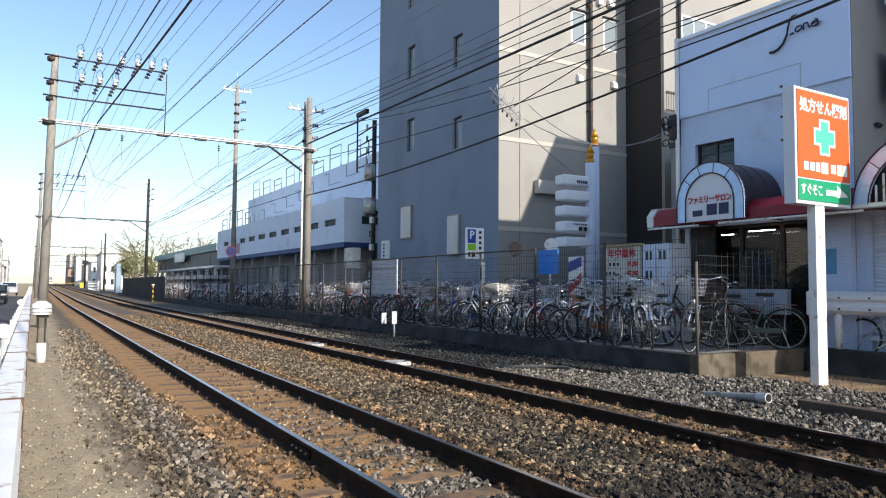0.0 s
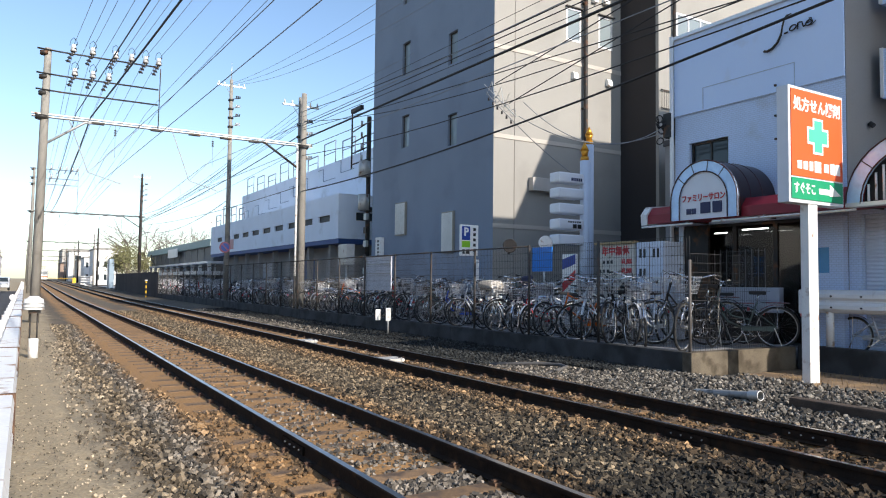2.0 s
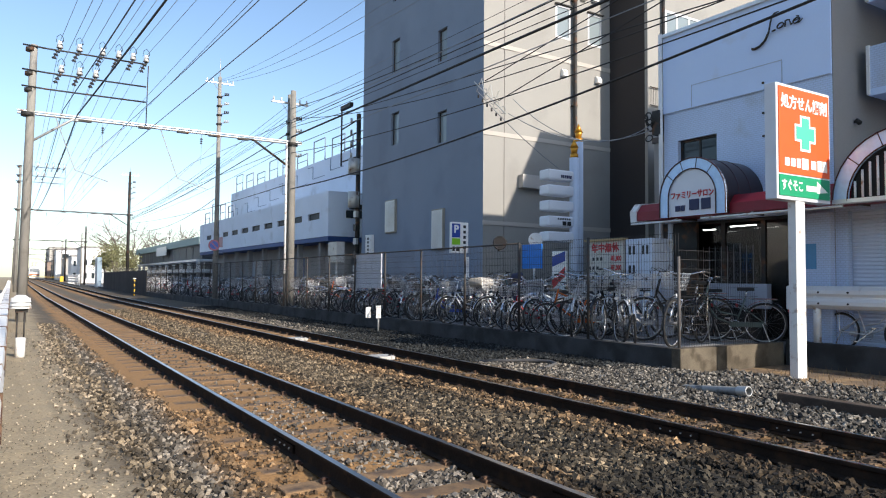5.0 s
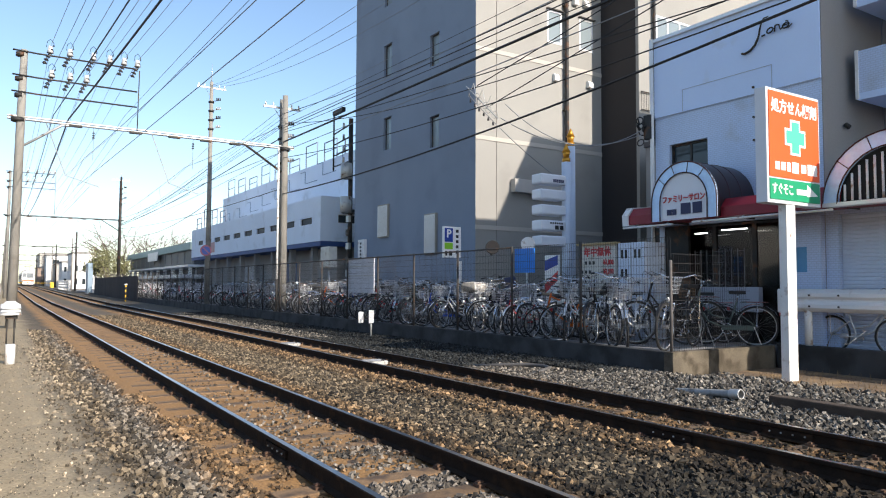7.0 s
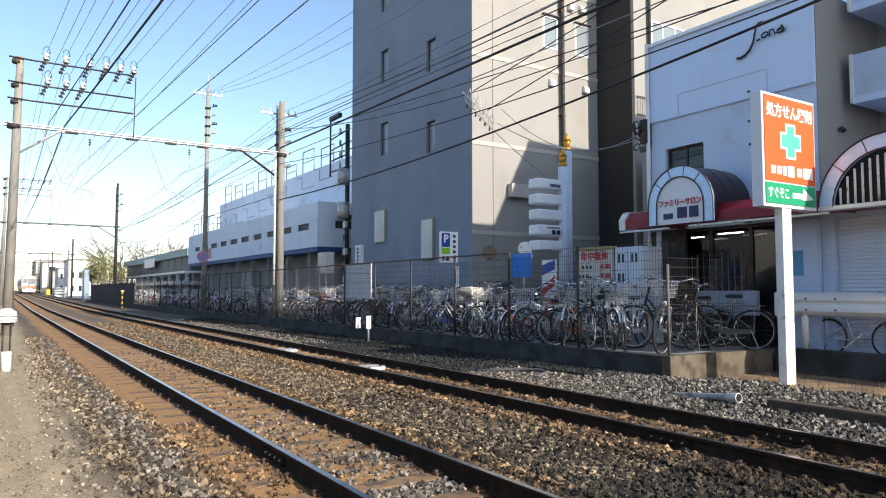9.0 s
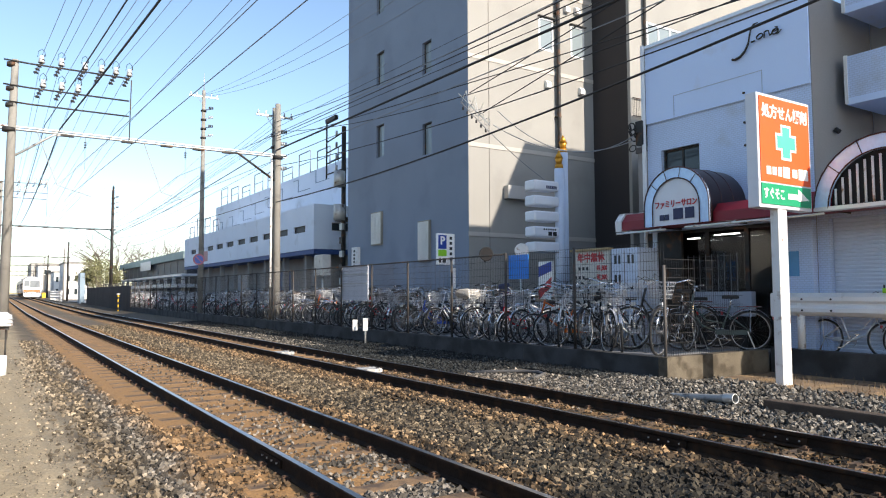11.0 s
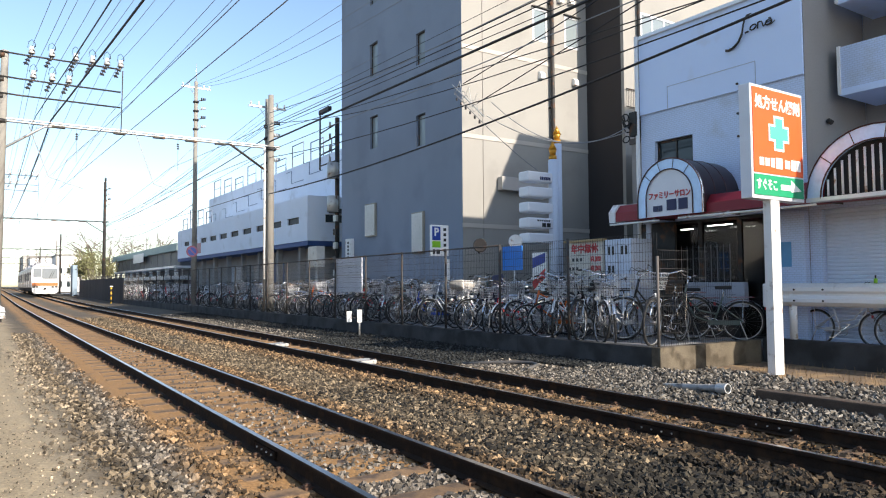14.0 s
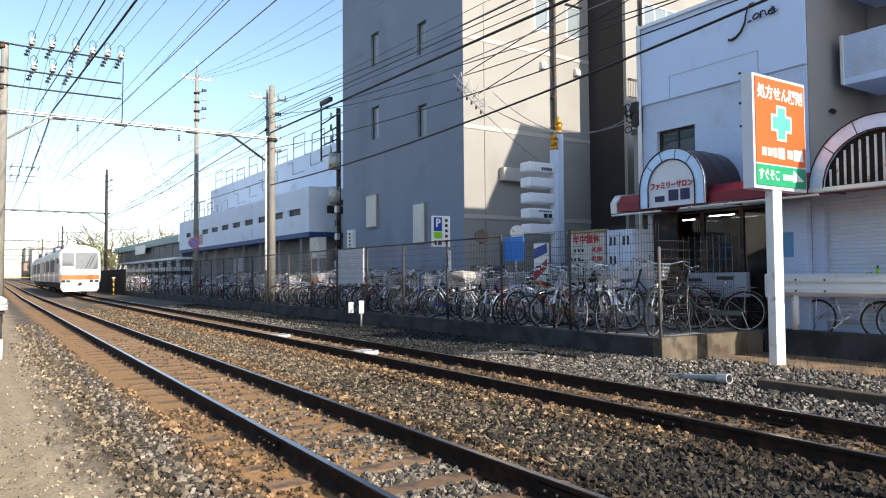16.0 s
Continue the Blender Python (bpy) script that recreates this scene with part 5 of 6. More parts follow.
part("basket_cover", bm, mat("beige cloth", (0.55, 0.49, 0.40), 0.9, var=0.2), family, "crumpled beige basket cover")
navy = mat("navy plastic", (0.025, 0.03, 0.085), 0.5, var=0.2)
seat_m = mat("brown red cushion", (0.16, 0.05, 0.04), 0.8, var=0.2)
part("child_seat", B(0.42, 0.84, -0.17, 0.17, 0.72, 0.84, bevel=0.04), navy, family, "navy plastic child seat")
part("child_seat_back", B(0.74, 0.84, -0.17, 0.17, 0.8, 1.28, bevel=0.05), navy, family)
part("cushion", B(0.44, 0.74, -0.14, 0.14, 0.842, 0.9, bevel=0.02), seat_m, family, "brown-red cushion")
for s in (-1, 1):
    part("foot_guard", B(0.36, 0.56, s * 0.19 - 0.03, s * 0.19 + 0.03, 0.4, 0.78, bevel=0.02), navy, family)
part("covered_bag", B(0.02, 0.36, -0.16, 0.16, 0.84, 0.97, bevel=0.05), mat("pale bag", (0.62, 0.6, 0.55), 0.8, var=0.2), family, "pale cloth bag over the saddle")
spots = []
# a few standing along the fence end, the rest nosed in
for k, x, y, a, up in ((6, 12.47, 9.02, -54, 1.25), (1, 12.75, 9.95, -48, 1.2), (1, 11.9, 9.8, -30, 1.15), (1, 11.15, 8.98, 18, 1.16)):
    spots.append((k, x, y, a, 3, up))
for k, y, a, up in ((8, 14.75, 12, 1.14), (1, 14.25, -8, 1.06), (0, 13.85, 14, 1.08), (3, 13.4, -14, 1.12), (7, 12.95, -22, 1.16), (2, 12.6, -36, 1.1), (0, 12.25, -18, 1.14), (5, 11.8, -38, 1.12), (7, 11.45, 4, 1.1), (2, 11.1, -30, 1.12), (1, 10.75, 26, 1.12), (7, 10.4, 30, 1.12), (0, 9.95, 22, 1.12)):
    spots.append((k, 10.85 + 0.1 * math.sin(y * 9), y, a, 7 * math.sin(y * 5), up))
y = 15.25
i = 0
order = [0, 1, 7, 1, 4, 2, 6, 1, 7, 1, 0, 1, 7, 3, 6, 1, 2, 0, 4, 1, 7, 6, 1, 7, 5, 1]
while y < 74:
    a = rng.uniform(-62, 40) if rng.uniform() < 0.72 else rng.uniform(125, 235)
    spots.append((order[i % len(order)] if y < 30 else (7, 0, 2, 7, 1, 0, 7, 3)[i % 8], 10.98 + rng.uniform(-0.12, 0.3), y, a, rng.uniform(-13, 13), rng.uniform(0.94, 1.12)))
    y += rng.uniform(0.16, 0.62) if y < 40 else rng.uniform(0.5, 0.8)
    i += 1
y = 11.2
while y < 42:
    spots.append((order[(i * 3 + 1) % len(order)], 12.0 + rng.uniform(-0.2, 0.2) - (0.35 if y < 14 else 0), y, rng.uniform(150, 205), rng.uniform(-8, 8), rng.uniform(0.98, 1.12)))
    y += rng.uniform(0.45, 0.9)
    i += 1
used = set()
for k, x, y, a, lean, up in spots:
    m = pose(x, y, 0.245 + rise(y), lean, 0, a) @ Matrix.Scale(up, 4)
    if k in used:
        copy_thing(kinds[k], m)
    else:
        kinds[k].matrix_basis = m
        used.add(k)
for k, x, y, a in ((0, 13.5, 6.75, 86), (2, 13.5, 5.3, 93)):
    copy_thing(kinds[k], pose(x, y, 0.205, 2, 0, a) @ Matrix.Scale(1.0, 4))["group"] = "bicycles behind the guard rail"


# ---------------------------------------------------------------- poles, gantries and wires
GY = 29.4


def insulator(bm, x, y, z, s):
    for k in range(3):
        tube(bm, [(x, y, z + 0.05 + s * 0.09 * k), (x, y, z + 0.10 + s * 0.09 * k)], 0.055, 8, 0.03)


def gantry(y, top, beam, right, arms):
    z = rise(y)
    g = thing("catenary_gantry", (0.33, y, z - 0.2), "grey concrete pole gantry carrying the overhead line", "catenary gantry", "gantries over the line")
    part("pole", T([(0.34, y, z - 0.3), (0.42, y, z + beam), (0.46, y, z + top)], 0.17, 16, 0.115), pole_grey, g, "weathered concrete pole")
    # far right-hand poles get a dark material in place of shade
    part("pole", T([(right, y, z - 0.2), (right, y, z + beam), (right, y, z + top - 0.2)], 0.17, 16, 0.115), pole_grey if y < 40 else dark_steel, g)
    bm = B(0.0, right + 0.4, y - 0.06, y + 0.06, z + beam + 0.055, z + beam + 0.10)
    box(bm, 0.0, right + 0.4, y - 0.03, y + 0.03, z + beam - 0.02, z + beam + 0.012)
    for k in range(int(right / 0.5)):
        box(bm, 0.2 + k * 0.5, 0.22 + k * 0.5, y - 0.02, y + 0.02, z + beam + 0.01, z + beam + 0.056)
    box(bm, 0.0, right + 0.4, y + 0.14, y + 0.2, z + beam - 0.02, z + beam + 0.05)
    part("beam", bm, galv if y < 40 else dark_steel, g, "pale steel cross beam" if y < 40 else "dark steel cross beam")
    bm = T([(0.3, y, z + beam - 1.15), (1.75, y, z + beam - 0.08), (2.3, y, z + beam - 0.05)], 0.05, 6)
    part("brace", bm, galv, g)
    bm = T([(right, y, z + beam - 1.15), (right - 1.75, y, z + beam - 0.03), (right - 2.3, y, z + beam - 0.03)], 0.05, 6)
    part("brace", bm, dark_steel, g)
    for x in (0.33, right):
        part("clamp", T([(x, y, z + beam - 0.12), (x, y, z + beam + 0.02)], 0.22, 12), dark_steel, g)
    for x in (2.2, 4.3, 5.75, 7.0, 8.2):
        part("beam_clamp", B(x - 0.22, x + 0.22, y - 0.10, y + 0.1, z + beam - 0.09, z + beam - 0.02), dark_steel, g)
    for c in (NEAR, FAR):
        bm = bmesh.new()
        insulator(bm, c, y, z + beam - 0.5, 1)
        part("suspension", bm, insul_dark, g)
        part("hanger", T([(c, y, z + beam), (c, y, z + 6.15)], 0.007, 4), wire_pale, g)
        bm = T([(c - 1.6, y, z + beam), (c - 0.9, y, z + 5.5), (c + 0.25, y, z + 5.15)], 0.018, 5)
        tube(bm, [(c + 0.9, y, z + beam), (c - 0.9, y, z + 5.5)], 0.01, 4)
        part("steady_arm", bm, galv, g)
    if arms:
        for za, xs in ((top - 0.1, (1.2, 1.85, 2.64, 3.21, 3.72, 4.2)), (top - 1.0, (1.27, 1.88, 2.43)), (top - 1.61, ())):
            bm = T([(0.1, y - 0.12, z + za + 0.03), (0.9, y - 0.12, z + za), (4.3, y - 0.12, z + za)], 0.032, 6)
            a = part("crossarm", bm, dark_steel, g, "dark steel crossarm")
            part("arm_band", T([(0.35, y, z + za - 0.16), (0.35, y, z + za - 0.02)], 0.16, 12), dark_steel, g)
            for i, x in enumerate(xs):
                bm = T([(x + 0.08, y - 0.12, z + za), (x + 0.08, y - 0.12, z + za + 0.12)], 0.03, 6)
                tube(bm, [(x + 0.08, y - 0.12, z + za + 0.1), (x + 0.08, y - 0.12, z + za + 0.36)], 0.115, 8, 0.07)
                part("jumper", T([(x - 0.05, y - 0.12, z + za + 0.3), (x - 0.02, y - 0.12, z + za + 0.52), (x + 0.08, y - 0.12, z + za + 0.62), (x + 0.18, y - 0.12, z + za + 0.5), (x + 0.2, y - 0.12, z + za + 0.36)], 0.011, 4), wire_m, a)
                part("pin_insulator", bm, porcelain, a, "white porcelain insulator")
                bm = bmesh.new()
                for k in range(5):
                    p = Vector((x - 0.10 + 0.05 * k, y - 0.14, z + za - 0.32 + 0.13 * k))
                    tube(bm, [p, p + Vector((0.02, 0, 0.07))], 0.095, 8, 0.04)
                tube(bm, [(x - 0.14, y - 0.14, z + za - 0.36), (x + 0.18, y - 0.14, z + za + 0.4)], 0.016, 5)
                part("strain_insulator", bm, insul_dark, a)
        part("end_bar", T([(4.33, y - 0.12, z + beam), (4.36, y - 0.12, z + top - 0.15)], 0.02, 6), dark_steel, g)
    return g


gantry(GY, 10.0, 7.45, 10.38, True)
gantry(80, 12.4, 8.0, 10.4, True)
for y in (130, 180, 232, 285):
    gantry(y, 9.8, 7.0, 10.4, False)


def wire(pts, r, m, label, n=5):
    """A sagging cable through low-point parabolas: y0, y1, x0, x1, z at the ends, sag."""
    y0, y1, x0, x1, z0, z1, sag = pts
    k = 22
    line = [(x0 + (x1 - x0) * i / k, y0 + (y1 - y0) * i / k, z0 + (z1 - z0) * i / k - sag * 4 * (i / k) * (1 - i / k)) for i in range(k + 1)]
    return whole("overhead_wire", T(line, r, n, cap=False), m, label, "cable", "cables over the line")


for x, z in ((1.28, 10.25), (1.93, 10.25), (2.72, 10.25), (3.29, 10.25), (3.8, 10.25), (4.28, 10.25), (1.35, 9.35), (1.96, 9.35), (2.51, 9.35)):
    wire((-22, GY - 0.1, x + 2.0, x, z, z, 0.5), 0.009, wire_pale, "thin bare feeder wire along the line")
    wire((GY - 0.1, 80, x, x, z, z + 0.3, 0.5), 0.009, wire_pale, "thin bare feeder wire along the line")
for x, z, r in ((1.95, 7.62, 0.028), (1.45, 7.7, 0.016)):
    wire((-22, GY, x + 2.5, x, z, z, 0.3), r, wire_m, "thick black feeder cable along the line")
    wire((GY, 80, x, x, z, z + 0.4, 0.5), r, wire_m, "thick black feeder cable along the line")
for c in (NEAR, FAR):
    for y0, y1 in ((-22, GY), (GY, 80), (80, 130), (130, 180), (180, 232), (232, 285)):
        a, b = rise(y0), rise(y1)
        d0, d1 = (1.4, -0.3) if y0 < 0 else ((-0.3, 0) if y0 < 40 else (0, 0))
        wire((y0, y1, c + d0, c + d1, 6.2 + a, 6.2 + b, 0.45), 0.009, wire_pale, "catenary messenger wire over the track")
        wire((y0, y1, c + d0 + 0.2, c + d1 - 0.2, 5.12 + a, 5.12 + b, 0.02), 0.009, wire_pale, "contact wire over the track")
        if 0 < y0 and y1 < 90:
            n = 9
            bm = bmesh.new()
            for i in range(1, n):
                t = i / n
                y, z = y0 + (y1 - y0) * t, 6.2 + a + (b - a) * t - 0.45 * 4 * t * (1 - t)
                dd = d0 + (d1 - d0) * t
                tube(bm, [(c + dd, y, z), (c + dd + 0.2 - 0.4 * t, y, 5.12 + a + (b - a) * t)], 0.004, 3, cap=False)
            whole("dropper", bm, wire_pale, "thin droppers between messenger and contact wire", "cable", "cables over the line", "stuff")
for x, z in ((4.2, 8.0), (3.87, 8.0)):
    wire((-22, GY, x + 1.6, x, z, z, 0.0), 0.008, wire_pale, "thin wire beside the line")
    wire((GY, 80, x, x, z, z, 0.4), 0.008, wire_pale, "thin wire beside the line")

# street cables on the pole row behind the fence: heights at -14 m and at the pole, sag
for x, za, zb, sag, r in ((10.3, 6.75, 7.72, 0.0, 0.034), (10.3, 8.05, 5.43, 1.06, 0.024), (10.3, 8.67, 9.01, 1.05, 0.013), (10.3, 6.8, 8.36, 0.02, 0.014), (10.3, 6.4, 8.25, 0.02, 0.010),
                         (10.3, 7.41, 8.74, 0.02, 0.007), (10.3, 4.83, 8.17, 0.12, 0.012), (10.35, 8.12, 8.6, 2.0, 0.012), (10.3, 6.95, 7.04, 1.05, 0.014)):
    wire((-14, 29.6, x, x, za, zb, sag), r, wire_m, "black street cable between poles", 6)
    wire((29.6, 79, x, x, zb + 0.25, 7.5 + 0.15 * (zb - 7.5), 0.35), r * 0.7, wire_m, "black street cable between poles", 5)
for za, zb, sag in ((6.3, 6.6, 0.9), (8.4, 8.3, 0.5)):
    wire((42.5, 79, 10.3, 10.3, za, zb, sag), 0.02, wire_m, "black street cable between poles", 5)
for a, b, sag, r in (((10.3, 13.6, 5.6), (13.5, 11.75, 5.3), 0.5, 0.012), ((10.3, 13.4, 5.9), (13.5, 11.75, 5.45), 0.75, 0.012), ((10.3, 29.6, 9.3), (18, 19.4, 14.5), 0.5, 0.008), ((10.3, 15.0, 6.5), (14.1, 15.4, 4.5), 0.15, 0.012)):
    wire((a[1], b[1], a[0], b[0], a[2], b[2], sag), r, wire_pale, "pale service wire to the buildings")
for za, zb, sag in ((13.0, 13.4, 2.1), (12.7, 13.35, 2.55), (12.4, 13.3, 2.97)):
    wire((-14, 42.5, 10.3, 10.3, za, zb, sag), 0.009, wire_pale, "thin high wire between poles")
for y1, z0, z1, sag in ((14.6, 11.5, 6.65, 0.45), (14.0, 10.5, 6.0, 0.1)):
    wire((-14, y1, 10.3, 10.3, z0, z1, sag), 0.013, wire_m, "black drop cable rising from the span junction")
# cable junction hanging in the span
jn = thing("cable_junction", (10.3, 14.3, 6.0), "tangle of cable clamps and insulators hung in the span", "cable junction")
bm = bmesh.new()
tube(bm, [(10.3, 15.1, 6.75), (10.3, 13.7, 5.6)], 0.012, 5)
tube(bm, [(10.3, 15.0, 6.45), (10.3, 14.75, 6.75), (10.3, 14.6, 6.2), (10.3, 14.35, 6.5), (10.3, 14.2, 5.95), (10.3, 14.0, 6.25)], 0.009, 4)
part("strut", bm, galv, jn)
for i in range(6):
    y, z = 14.9 - 0.2 * i, 6.55 - 0.16 * i
    part("loop", ring(bmesh.new(), (10.3 + 0.05 * (i % 2), y, z), (1, 0.3, 0), 0.09, 0.007, 12, 4), wire_pale, jn)
    part("insulator", T([(10.3, y, z - 0.2), (10.3, y, z - 0.28)], 0.026, 6), insul_dark, jn)
jn2 = thing("cable_junction", (13.45, 11.75, 5.4), "dark knot of cable ends on the shop corner", "cable junction")
bm = bmesh.new()
for i in range(9):
    p = Vector((13.45 + rng.uniform(-0.1, 0.05), 11.72 + rng.uniform(-0.05, 0.35), 5.3 + rng.uniform(-0.25, 0.4)))
    part("loop", ring(bmesh.new(), p, (rng.uniform(-1, 1), rng.uniform(-1, 1), 0.3), 0.09, 0.016, 10, 4), wire_m, jn2)
part("bracket", B(13.4, 13.6, 11.6, 11.8, 5.1, 5.7), dark_steel, jn2)


def street_pole(x, y, h, label, tip, m):
    p = thing("utility_pole", (x, y, 0.24), label, "utility pole", "utility poles behind the fence")
    part("pole", T([(x, y, 0.2), (x, y, h / 2), (x, y, h)], 0.165, 14, 0.10), m, p)
    bm = B(x - 0.85, x + 0.85, y - 0.04, y + 0.04, h - 0.42, h - 0.34)
    tube(bm, [(x - 0.4, y, h - 0.38), (x, y, h - 0.95)], 0.015, 5)
    part("crossarm", bm, galv, p)
    for s in (-0.75, -0.4, 0.45, 0.78):
        part("insulator", T([(x + s, y, h - 0.34), (x + s, y, h - 0.16)], 0.05, 8, 0.03), porcelain, p)
    for k in range(4):
        part("clamp", T([(x, y, h - 1.3 - 0.55 * k), (x, y, h - 1.2 - 0.55 * k)], 0.17, 12), dark_steel, p)
        bm = T([(x, y, h - 1.2 - 0.55 * k), (x + 0.5, y - 0.15, h - 1.1 - 0.55 * k)], 0.025, 5)
        for q in range(3):
            tube(bm, [(x + 0.3 + 0.1 * q, y - 0.12, h - 1.12 - 0.55 * k), (x + 0.3 + 0.1 * q, y - 0.12, h - 0.98 - 0.55 * k)], 0.04, 6)
        part("bracket", bm, galv if k % 2 else dark_steel, p)
    if tip:
        part("spike", T([(x, y, h), (x, y, h + tip)], 0.03, 6, 0.01), galv, p)
    return p


street_pole(10.42, 29.95, 9.75, "grey concrete utility pole with crossarm behind the fence", 0, pole_grey)
street_pole(10.4, 42.6, 13.7, "tall concrete utility pole with a lightning spike", 1.1, pole_grey)
# the shade on this far pole is given by its dark material
street_pole(10.3, 79.0, 12.6, "far utility pole with insulators, darkened for shade", 0.5, dark_steel)
wp = thing("conduit", (10.08, 29.3, -0.1), "white conduit pipe standing at the fence", "pipe")
part("upper", T([(10.08, 29.3, 1.7), (10.08, 29.3, 7.4)], 0.05, 8), chalky, wp)
part("lower", T([(10.08, 29.3, 0.3), (10.08, 29.3, 1.7)], 0.05, 8), dark_steel, wp)
ring_red = mat("faded red film", (0.62, 0.22, 0.25), 0.5, var=0.08, bump=0)
rs = thing("no_parking_sign", (10.2, 42.2, 3.3), "round blue and red no-parking sign on the utility pole", "sign")
part("disc", T([(10.2, 42.3, 3.45), (10.2, 42.27, 3.45)], 0.33, 24), ring_red, rs)
part("inner_disc", T([(10.2, 42.27, 3.45), (10.2, 42.25, 3.45)], 0.24, 24), mat("sign blue", (0.14, 0.20, 0.55), 0.5, var=0.05, bump=0), rs, "blue disc")
bm = B(9.97, 10.43, 42.235, 42.25, 3.42, 3.48)
bmesh.ops.rotate(bm, cent=(10.2, 42.24, 3.45), matrix=Matrix.Rotation(radians(45), 3, "Y"), verts=bm.verts)
part("slash", bm, ring_red, rs)
part("bracket", T([(10.2, 42.3, 3.45), (10.4, 42.6, 3.45)], 0.03, 6), galv, rs)
# steel roof pole with antenna ladder by the tower
ap = thing("aerial_pole", (14.0, 30.3, 0.24), "dark steel pole with cross pieces and transformers", "utility pole")
part("pole", T([(14, 30.35, 0.24), (14, 30.35, 9.45)], 0.11, 10), dark_steel, ap)
part("side_bar", T([(14, 32.4, 7.2), (14, 32.4, 10.1)], 0.045, 8), dark_steel, ap)
part("lamp_head", B(13.9, 14.1, 31.2, 32.4, 10.0, 10.22, bevel=0.03), dark_steel, ap)
for k in range(4):
    part("rung", T([(14, 30.35, 7.4 + 0.6 * k), (14, 32.4, 7.4 + 0.55 * k)], 0.035, 6), dark_steel, ap)
    part("insulator", T([(14, 31.2, 7.45 + 0.57 * k), (14, 31.2, 7.7 + 0.57 * k)], 0.06, 8), galv, ap)
for z in (6.9, 5.3):
    part("transformer", T([(13.75, 30.3, z - 0.4), (13.75, 30.3, z + 0.35)], 0.27, 14), galv, ap)
for i in range(7):
    part("cable_box", B(13.85, 13.98, 30.2, 30.5, 1.2 + 0.65 * i, 1.5 + 0.65 * i), galv if i % 2 else dark_steel, ap)

# ---------------------------------------------------------------- roadside guard rail and trackside box
gl = thing("guard_rail", (-0.12, 10, -0.15), "white painted roadside guard rail with rust at its joints", "guard rail")
prof = [(-0.05, 0.26), (-0.03, 0.32), (-0.06, 0.39), (-0.06, 0.47), (-0.03, 0.55), (-0.045, 0.61), (-0.24, 0.61), (-0.25, 0.26)]
for i in range(30):
    y = -2.0 + 4.0 * i
    part("beam", prism(bmesh.new(), [(x, y, z + rise(y)) for x, z in prof], (0, 3.985, 0)), chalky, gl, "white beam")
    if i < 16:
        part("joint", B(-0.255, -0.022, y - 0.03, y + 0.01, 0.25, 0.618), rusty, gl, "rusty joint")
    for s in (0.9, 2.9):
        part("post", T([(-0.32, y + s, -0.2), (-0.32, y + s, 0.70 + rise(y))], 0.055, 10), chalky, gl)
whole("kerb", B(-0.62, -0.2, -20, 240, -0.34, -0.08), concrete, "concrete kerb strip beside the road", "kerb", kind="structure")
for y in (10.5, 26):
    dl = thing("delineator", (-0.3, y, 0.6), "small round reflector on the guard rail", "reflector")
    part("disc", T([(-0.3, y, 0.85), (-0.3, y - 0.03, 0.85)], 0.09, 16), chalky, dl)
    part("stem", T([(-0.3, y, -0.15), (-0.3, y, 0.78)], 0.02, 6), galv, dl)
tb = thing("trackside_box", (0.2, 18, -0.2), "white domed apparatus box on a short stand beside the track", "equipment box")
bm = T([(0.2, 18, 0.76), (0.2, 18, 0.80), (0.2, 18, 1.0)], 0.22, 18, 0.19)
tube(bm, [(0.2, 18, 0.98), (0.2, 18, 1.06)], 0.19, 18, 0.09)
part("dome", bm, chalky, tb)
for z in (0.82, 0.9):
    part("band", ring(bmesh.new(), (0.2, 18, z), (0, 0, 1), 0.21, 0.012, 20, 5), galv, tb)
part("base", B(0.1, 0.34, 17.9, 18.1, 0.68, 0.77), dark_steel, tb)
for x in (0.14, 0.28):
    part("leg", T([(x, 18, -0.2), (x, 18, 0.7)], 0.02, 6), dark_steel, tb)
part("foot_box", T([(0.2, 16.4, -0.2), (0.2, 16.4, 0.24)], 0.09, 12), chalky, tb)

# ---------------------------------------------------------------- far surroundings


def house(x0, x1, y0, y1, h, wall_m, label, pitched, side):
    z = rise(y0) - 0.35
    hs = thing("house", ((x0 + x1) / 2, (y0 + y1) / 2, z), label, "house", "houses along the line")
    xf = x0 if side > 0 else x1
    floors = max(1, int(h // 2.8))
    n = max(2, int((y1 - y0) / 3))
    south = [(x0 + (x1 - x0) * (i + 0.3) / 3, x0 + (x1 - x0) * (i + 0.7) / 3, z + 1.0 + 2.8 * f, z + 2.2 + 2.8 * f) for i in range(3) for f in range(floors)]
    flank = [(y0 + (y1 - y0) * (i + 0.3) / n, y0 + (y1 - y0) * (i + 0.7) / n, z + 1.0 + 2.8 * f, z + 2.2 + 2.8 * f) for i in range(n) for f in range(floors)]
    bm = facade(bmesh.new(), "y", y0, x0, x1, z, z + h, south, 0.15)
    facade(bm, "x", xf, y0, y1, z, z + h, flank, 0.15 * side)
    shell(bm, x0, x1, y0, y1, z, z + h, "sw" if side > 0 else "se")
    part("wall", bm, wall_m, hs)
    for a in south:
        part("window", B(a[0], a[1], y0 + 0.1, y0 + 0.13, a[2], a[3]), pane_m, hs)
    for a in flank:
        part("window", B(min(xf + 0.1 * side, xf + 0.13 * side), max(xf + 0.1 * side, xf + 0.13 * side), a[0], a[1], a[2], a[3]), pane_m, hs)
    if pitched:
        xm = (x0 + x1) / 2
        bm = prism(bmesh.new(), [(x0 - 0.4, y0 - 0.4, z + h), (x1 + 0.4, y0 - 0.4, z + h), (xm, y0 - 0.4, z + h + 1.8)], (0, y1 - y0 + 0.8, 0))
    else:
        bm = B(x0 - 0.15, x1 + 0.15, y0 - 0.15, y1 + 0.15, z + h, z + h + 0.35)
    part("roof", bm, roof_dark if pitched else concrete, hs)
    return hs


